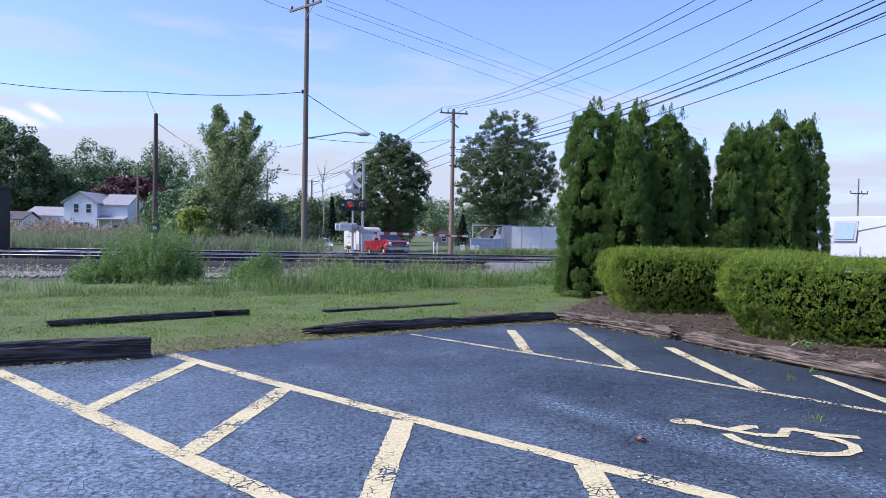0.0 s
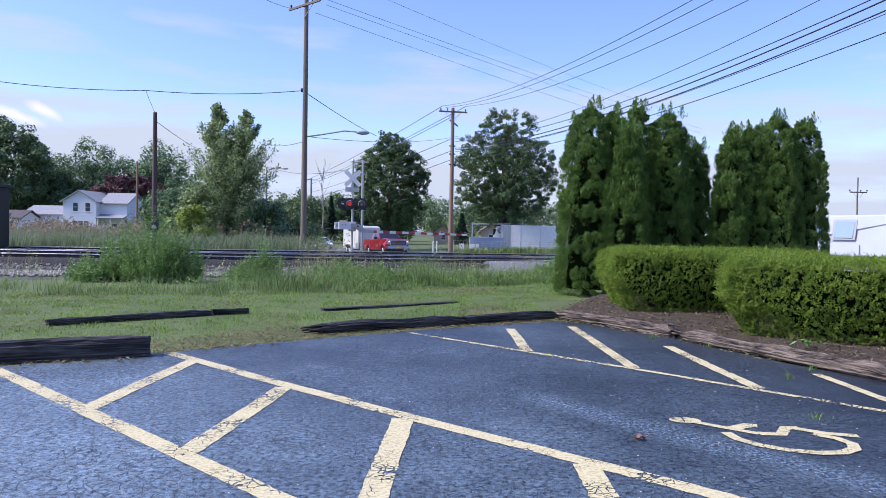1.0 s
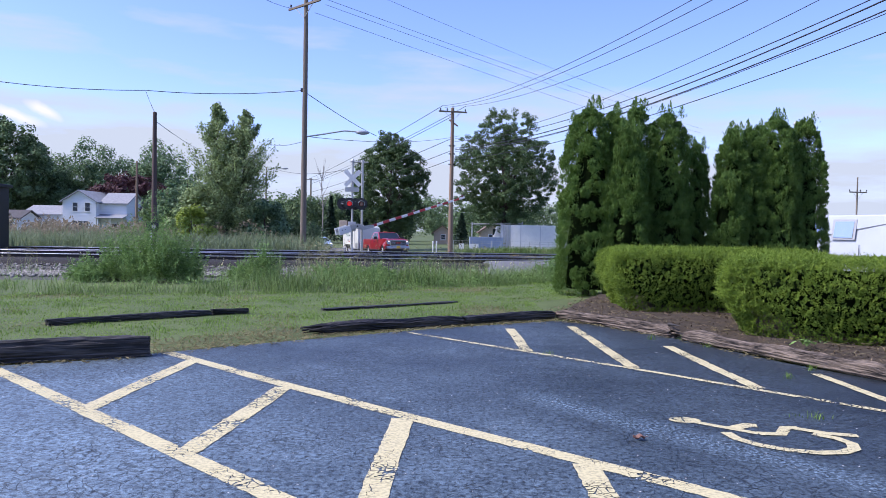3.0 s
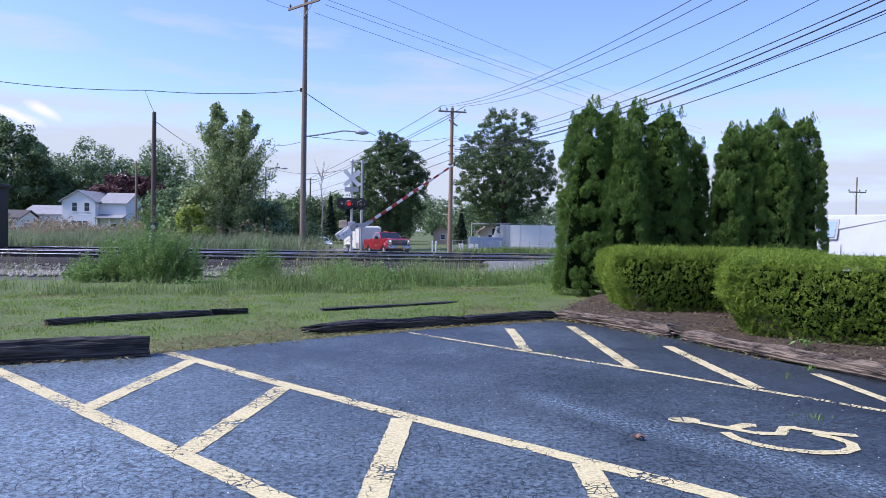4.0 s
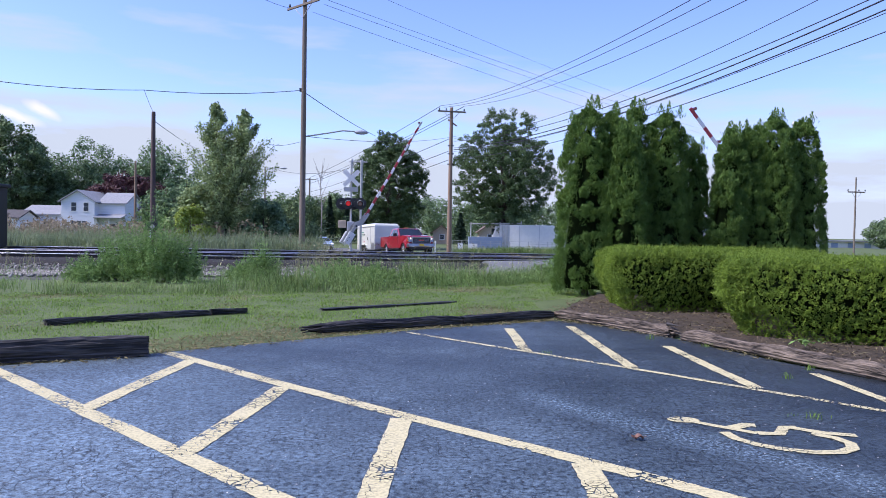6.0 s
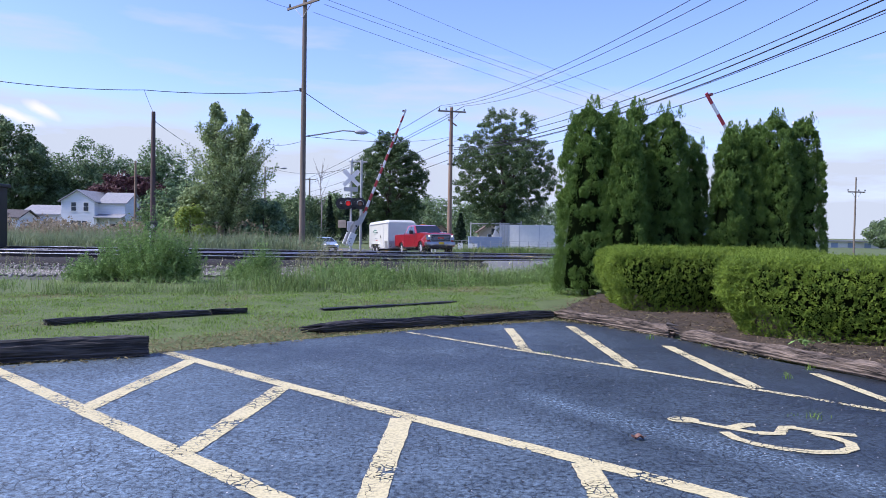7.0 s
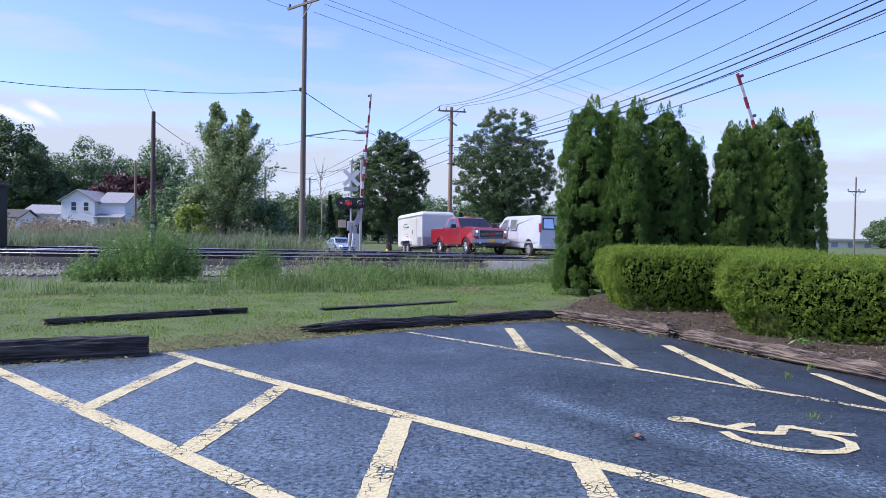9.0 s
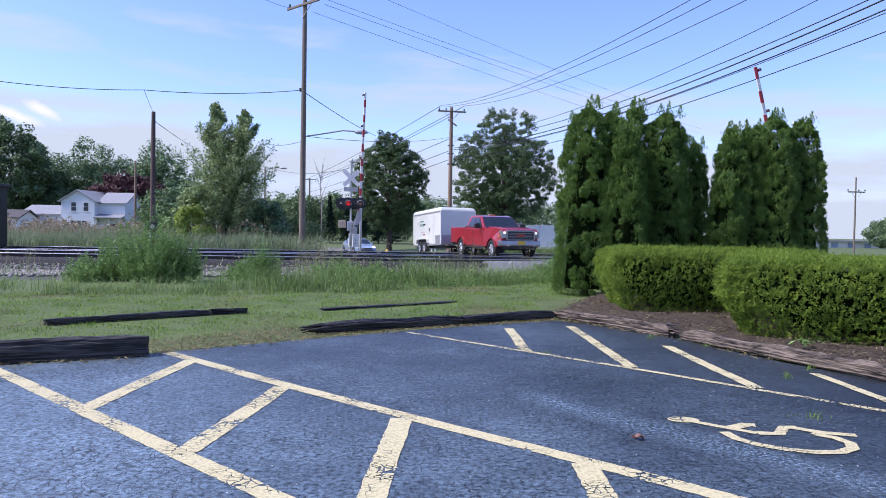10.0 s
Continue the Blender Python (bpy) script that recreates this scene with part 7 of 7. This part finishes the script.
def build_far_buildings():
    h = thing("farmhouse", "white two-storey clapboard farmhouse with grey shingle roofs", "house", pose(0, 0, -0.85))
    gable_wall(h, M_SIDING, -62.0, -56.6, 115, 124, 6.1, 1.65)
    gable_roof("roof", h, M_SHINGLE, -62.0, -56.6, 115, 124, 6.1, 1.65)
    gable_wall(h, M_SIDING, -56.6, -52.3, 116.5, 123, 5.9, 1.75, "x")
    gable_roof("roof", h, M_SHINGLE, -56.4, -52.3, 116.5, 123, 5.9, 1.65, "x")
    part("porch_roof", quad(bmesh.new(), (-56.6, 114.5, 3.35), (-52.0, 114.5, 3.35), (-52.0, 116.5, 3.95), (-56.6, 116.5, 3.95), thick=0.14), M_SHINGLE, h)
    for x in (-56.2, -54.2, -52.3):
        part("porch_post", bx(x - 0.07, x + 0.07, 114.7, 114.85, 0, 3.35), M_WHITE, h)
    for x, z in ((-59.95, 5.15), (-57.95, 5.15), (-60.0, 2.2), (-59.1, 2.2), (-58.2, 2.2)):
        window_unit(h, x, 115, z, 0.75, 1.35)
    window_unit(h, -54.3, 116.5, 1.9, 0.8, 1.2)
    for i, x in enumerate(np.arange(0.3, 6.0, 0.22)):
        part("clapboard", bx(-62.02, -56.58, 114.965, 114.99, x, x + 0.2), M_SIDING, h)
    s = thing("outbuilding", "low white outbuilding with a grey roof beside the farmhouse", "house", pose(0, 0, -0.85))
    gable_wall(s, M_SIDING, -69.5, -62.3, 117, 124, 3.9, 1.4, "x")
    gable_roof("roof", s, M_SHINGLE, -69.5, -62.3, 117, 124, 3.9, 1.4, "x")
    for x in (-68.0, -65.5):
        window_unit(s, x, 117, 2.2, 0.9, 1.2)
    s = thing("outbuilding", "low white shed with a dark roof behind the reeds", "shed", pose(0, 0, -0.85))
    gable_wall(s, M_SIDING, -76, -66.5, 111, 116, 3.2, 1.1, "x")
    gable_roof("roof", s, M_SHINGLEDARK, -76, -66.5, 111, 116, 3.2, 1.1, "x")
    window_unit(s, -68.0, 111, 2.3, 0.7, 0.8)
    # yard beyond the crossing
    h2 = thing("bungalow", "tan bungalow with a dark brown roof among trees", "house", pose(0, 0, -0.8))
    gable_wall(h2, M_TAN, -1.8, 1.1, 120, 126, 2.05, 1.05)
    gable_roof("roof", h2, M_BROWNROOF, -1.8, 1.1, 120, 126, 2.05, 1.05)
    window_unit(h2, -0.2, 120, 1.25, 0.7, 0.8)
    h3 = thing("bungalow", "low brown-roofed house behind the yard", "house", pose(0, 0, -0.8))
    gable_wall(h3, M_TAN, 5.7, 9.2, 112, 118, 2.3, 1.2)
    gable_roof("roof", h3, M_BROWNROOF, 5.7, 9.2, 112, 118, 2.3, 1.2)
    window_unit(h3, 7.4, 112, 1.4, 0.8, 0.9)
    c = thing("shipping_container", "blue-grey steel shipping container in a yard", "container", pose(2.6, 72.2, -0.8))
    part("container_body", bx(0, 3.4, 0, 2.4, 0, 1.7), M_CONTAINER, c)
    for i in range(17):
        part("corrugation", bx(0.05 + i * 0.2, 0.15 + i * 0.2, -0.03, 0, 0.1, 1.6), M_CONTAINER, c)
    part("top_rail", bx(-0.02, 3.42, -0.04, 2.42, 1.62, 1.72), M_CONTAINER, c)
    s = thing("semi_trailer", "white box semi-trailer parked in the yard", "trailer", pose(5.75, 72.4, -0.8, 0, 0, -4))
    part("trailer_box", bx(0.9, 14, 0, 2.5, 0.55, 3.0), M_WHITE, s, bevel=0.03)
    part("rear_frame", bx(0.0, 1.0, -0.02, 2.52, 0.55, 3.02), M_ALU, s, "grey rear door frame")
    for x in (0.25, 0.5, 0.75):
        part("lock_rod", rd((x, -0.06, 0.6), (x, -0.06, 2.95), 0.025), M_GALV, s)
    for x in (2, 4, 6, 8, 10, 12):
        part("side_rib", bx(x, x + 0.05, -0.02, 0, 0.6, 2.95), M_ALU, s)
    k = thing("box_truck_cab", "white truck cab parked behind the container", "truck", pose(5.2, 75.5, -0.8))
    part("cab", prism(bmesh.new(), [(0, 0.6), (1.6, 0.6), (1.6, 2.9), (0.35, 2.9), (0, 1.9)], 1.0), M_WHITE, k, bevel=0.06)
    part("windscreen", bx(-0.02, 0.3, -0.85, 0.85, 1.95, 2.6), M_GLASS, k)
    g = thing("pipe_frame", "grey steel pipe frame over the yard", "frame", pose(2.85, 73.5, -0.8))
    for x in (0, 3.0, 5.2):
        part("upright", rd((x, 0, 0), (x, 0, 3.25 if x != 5.2 else 3.4), 0.06), M_GALV, g)
    part("beam", rd((0, 0, 3.05), (5.2, 0, 3.15), 0.06), M_GALV, g)
    part("brace", rd((3.0, 0, 2.2), (3.6, 0, 1.6), 0.04), M_GALV, g)
    f = thing("chain_fence", "grey steel fence with posts round the yard", "fence", pose(0.9, 70.5, -0.8))
    for i in range(13):
        part("fence_post", rd((i * 0.95, 0, 0), (i * 0.95, 0, 1.35), 0.03, seg=6), M_GALV, f)
    for z in (0.35, 0.6, 0.85, 1.1, 1.33):
        part("fence_wire", rd((0, 0, z), (11.4, 0, z), 0.012, seg=5), M_GALV, f)
    for x, w in ((0.55, 0.5), (1.6, 0.9)):
        part("notice_board", bx(x, x + w, -0.05, -0.03, 0.35, 1.05), M_WHITE, f, "white notice board")
    # right-hand distance
    b = thing("warehouse", "long low pale warehouse far across the field", "building", pose(0, 0, -0.95))
    part("wall", bx(87, 106, 170, 185, 0, 1.6), M_WHITE, b)
    part("roof", bx(86.5, 106.5, 169.5, 185.5, 1.6, 1.9), M_SHINGLE, b)
    for x in (93, 97, 101):
        part("loading_door", bx(x, x + 1.6, 169.95, 170, 0, 1.3), M_CONTAINER, b)


def build_small():
    y = thing("fire_hydrant", "yellow fire hydrant in the verge", "hydrant", pose(-4.9, 62, float(ground_z(-4.9, 62))))
    part("barrel", rd((0, 0, 0), (0, 0, 0.6), 0.14), M_YELLOW, y)
    part("bonnet", rd((0, 0, 0.6), (0, 0, 0.8), 0.17, 0.06), M_YELLOW, y)
    part("outlet", rd((-0.25, 0, 0.45), (0.25, 0, 0.45), 0.07), M_YELLOW, y)
    for x in (-1.05, -0.72):
        p = thing("marker_post", "short white marker post beside the road", "post", pose(x, 66, float(ground_z(x, 66))), "marker posts")
        part("post", rd((0, 0, 0), (0, 0, 1.5), 0.06, seg=8), M_WHITE, p)
        part("post_cap", rd((0, 0, 1.5), (0, 0, 1.56), 0.07, 0.04, seg=8), M_WHITE, p)
    b = thing("meter_box", "grey electrical meter box on a wooden stub", "electrical box", pose(-16.3, 39.6, 0))
    part("stub_post", bx(-0.06, 0.06, -0.06, 0.06, -0.4, 1.5), M_POLE, b)
    part("box_case", bx(-0.32, 0.32, -0.14, 0.12, 1.2, 1.68), M_NAVY, b, bevel=0.02)
    part("meter", rd((0.12, -0.14, 1.4), (0.12, -0.22, 1.4), 0.12, seg=16), M_GALV, b)
    part("conduit", rd((-0.05, -0.1, 0.0), (-0.05, -0.1, 1.2), 0.05, seg=8), M_WHITE, b)
    # on the lot
    l = thing("fallen_leaf", "curled brown dead leaf on the asphalt", "leaf", pose(1.40, 4.98, 0.012) @ Matrix.Scale(0.62, 4))
    bm = bmesh.new()
    n = 9
    top = []
    for i in range(n):
        for j in range(5):
            u, v = i / (n - 1) - 0.5, j / 4 - 0.5
            wv = 0.05 * (1 - (2 * u) ** 2) + 0.004
            top.append(bm.verts.new((u * 0.14, v * 2 * wv, 0.03 * (2 * v) ** 2 + 0.012 * math.sin(u * 9))))
    for i in range(n - 1):
        for j in range(4):
            bm.faces.new((top[i * 5 + j], top[i * 5 + 5 + j], top[i * 5 + 6 + j], top[i * 5 + 1 + j]))
    part("leaf_blade", bm, M_DEADLEAF, l)
    part("leaf_stem", rd((0.06, 0, 0.01), (0.11, 0.01, 0.02), 0.003, seg=5), M_DEADLEAF, l)
    for x, y_, n, hh in ((3.02, 5.66, 22, 0.06), (2.86, 5.72, 10, 0.03), (3.55, 7.25, 16, 0.07), (2.9, 9.8, 22, 0.09), (3.45, 9.2, 16, 0.07), (4.05, 7.75, 18, 0.08), (1.25, 8.45, 10, 0.05)):
        q = np.stack([x + RNG.normal(0, 0.035, n), y_ + RNG.normal(0, 0.035, n), np.zeros(n)], 1)
        v, f = blades(q, hh, 0.005, 1.0)
        tagged(raw_part("weed_tuft", v, f, M_BLADE), "small green grass tuft in an asphalt crack", "weed", "weed tufts", "stuff")
    # broad-leaved weed under the hedge
    w = thing("broadleaf_weed", "low broad-leaved weed at the edge of the mulch", "weed", pose(4.55, 8.85, 0.08))
    c = np.stack([RNG.normal(0, 0.09, 34), RNG.normal(0, 0.08, 34), RNG.uniform(0.02, 0.10, 34)], 1)
    v, f = leaves(c, 0.10, np.tile([0, 0, 1.0], (34, 1)), 0.4, 0.2, 0.6)
    raw_part("foliage", v, f, M_WEEDBUSH, w)
    # pale grit scattered on the lot
    n = 1500
    q = np.stack([RNG.uniform(-5, 4.5, n), RNG.uniform(2.6, 10, n), np.full(n, 0.003)], 1)
    q = q[~((q[:, 1] > 7) & (q[:, 0] < -2.5)) & (q[:, 0] < 3.6)]
    v, f = leaves(q, 0.012, np.tile([0, 0, 1.0], (len(q), 1)), 0.8, 0.1, 0.3)
    tagged(raw_part("grit", v, f, M_GRIT), "pale grit scattered on the asphalt", "grit", kind="stuff")
    n = 1400
    i = RNG.integers(1, 12, n)
    e = np.array(LOT_EDGE)
    t = RNG.uniform(0, 1, (n, 1))
    p = e[i] * (1 - t) + e[i + 1] * t
    q = np.concatenate([p + RNG.normal(0, 0.10, (n, 2)), RNG.uniform(0.004, 0.02, (n, 1))], 1)
    v, f = leaves(q, 0.07, np.tile([0, 0, 1.0], (n, 1)), 0.25, 0.2, 0.5)
    tagged(raw_part("edge_litter", v, f, M_STRAW), "dry straw and leaf litter along the lot edge", "litter", kind="stuff")


# ---- what moves ----
LANE = 12.54      # x + 0.28 y of the pickup's nose


def on_road(x, y, back, wheelbase, heading):
    """Pose of a vehicle whose reference end is at (x, y); its middle lies 'back' metres along the heading from there."""
    d = Vector((math.cos(radians(heading)), math.sin(radians(heading)), 0))
    c = Vector((x, y, 0)) + d * back
    a, b = c + d * wheelbase / 2, c - d * wheelbase / 2
    za, zb = float(road_z(a.x, a.y)) + 0.02, float(road_z(b.x, b.y)) + 0.02
    return pose(c.x, c.y, (za + zb) / 2, 0, -math.degrees(math.atan2(za - zb, wheelbase)), heading)


def truck_heading(y):
    return -90 + float(np.interp(y, [32, 58], [20, 24]))


def trailer_pose(y):
    """The trailer hangs on the hitch behind the pickup."""
    h = radians(truck_heading(y))
    x = LANE - 0.28 * y - 7.7 * math.cos(h)
    return on_road(x, y - 7.7 * math.sin(h), -2.45, 1.0, truck_heading(y) + 0.5)


def gate_pose(x, y, z, angle, heading):
    return pose(x, y, z, 0, -angle, heading)


TRUCK_Y = [(0.0, 58.4), (3.6, 58.4), (4.0, 57.7), (4.5, 55.8), (5.0, 54.5), (5.5, 52.6), (6.2, 49.4), (6.8, 46.4), (7.5, 42.8), (8.0, 40.6), (8.5, 38.3), (9.0, 36.1), (9.5, 34.2), (10.0, 32.3)]
VAN_XY = [(0.0, 13.65, 18.5, 115), (3.5, 13.65, 18.5, 115), (3.9, 13.5, 18.8, 115), (4.5, 12.9, 20.0, 115), (5.0, 12.55, 20.7, 115), (5.5, 12.1, 21.5, 115), (6.2, 11.0, 23.8, 115), (6.8, 10.0, 26.1, 115),
          (7.5, 8.85, 28.3, 115), (8.2, 7.5, 31.0, 115), (8.6, 6.6, 32.95, 114), (9.0, 5.65, 35.1, 113), (9.3, 5.0, 37.2, 111.5), (9.6, 4.25, 39.9, 110), (10.0, 3.2, 43.8, 108)]
SEDAN_XY = [(0.0, -13.7, 82), (5.2, -13.6, 81.8), (6.0, -13.1, 80), (7.0, -11.6, 73.5), (8.2, -10.1, 68), (9.0, -8.65, 64.5), (9.5, -7.5, 62), (10.0, -6.4, 59.8)]
GATE_A = [(0.0, -1), (1.7, -1), (2.0, 0.5), (2.5, 8.8), (3.2, 19.8), (3.8, 29.5), (4.0, 32.8), (4.5, 40.2), (5.0, 47), (5.5, 52.5), (6.2, 59.8), (7.0, 67.2), (7.5, 72), (8.0, 76.2), (8.5, 81), (9.0, 85.2), (9.5, 87), (10.0, 87.8)]
GATE_B = [(0.0, 0), (2.4, 0), (2.8, 3), (4.2, 24), (5.5, 42), (6.8, 53.2), (7.5, 57.2), (8.0, 60.2), (8.5, 63.8), (9.0, 67.2), (9.5, 70.8), (10.0, 74.2)]


def rolling(wheels, ys, radius, sign):
    """Turn wheels as far as the road goes by under them."""
    ts = [i * 0.1 for i in range(101)]
    dist = [abs(np.interp(t, [a for a, _ in ys], [b for _, b in ys]) - ys[0][1]) / 0.963 for t in ts]
    for w in wheels:
        at = w.matrix_basis.translation.copy()
        walk(w, [(t, Matrix.Translation(at) @ pose(0, 0, 0, 0, math.degrees(d / radius), 0)) for t, d in zip(ts, dist)])


def motions():
    for (ob, wheels, radius), ys in ((truck_set, TRUCK_Y), (trailer_set, TRUCK_Y), (van_set, [(r[0], r[2]) for r in VAN_XY]), (car_set, [(r[0], r[2]) for r in SEDAN_XY])):
        rolling(wheels, ys, radius, 1)
    truck, trailer, van, car = truck_set[0], trailer_set[0], van_set[0], car_set[0]
    walk(truck, [(t, on_road(LANE - 0.28 * y, y, -3.03, 3.65, truck_heading(y))) for t, y in TRUCK_Y])
    walk(trailer, [(t, trailer_pose(y)) for t, y in TRUCK_Y])
    walk(van, [(t, on_road(x, y, 2.85, 3.5, h)) for t, x, y, h in VAN_XY])
    walk(car, [(t, on_road(x, y, -2.35, 2.7, -65)) for t, x, y in SEDAN_XY])
    walk(gate_near, [(t, gate_pose(12.65, 25.3, 1.25, a, 195.6)) for t, a in GATE_B])
    walk(gate_far, [(t, gate_pose(-5.1, 40.7, 1.64, a, 32)) for t, a in GATE_A])


build_ground()
build_lot()
build_lines()
build_symbol()
build_ties()
build_mulch()
build_ballast()
build_track()
build_road()
build_shrubs()
build_trees()
build_poles()
build_wires()
build_far_buildings()
build_crossing()
truck_set, trailer_set, van_set, car_set = pickup_truck(), cargo_trailer(), cargo_van(), sedan()
truck_set[0].scale = (1.05, 1.05, 1.05)
gate_far = gate_arm(7.7, "red and white striped crossing gate rising beside the signal")
gate_near = gate_arm(6.4, "red and white striped crossing gate rising behind the arborvitae")
build_grass()
build_weeds()
build_small()
motions()
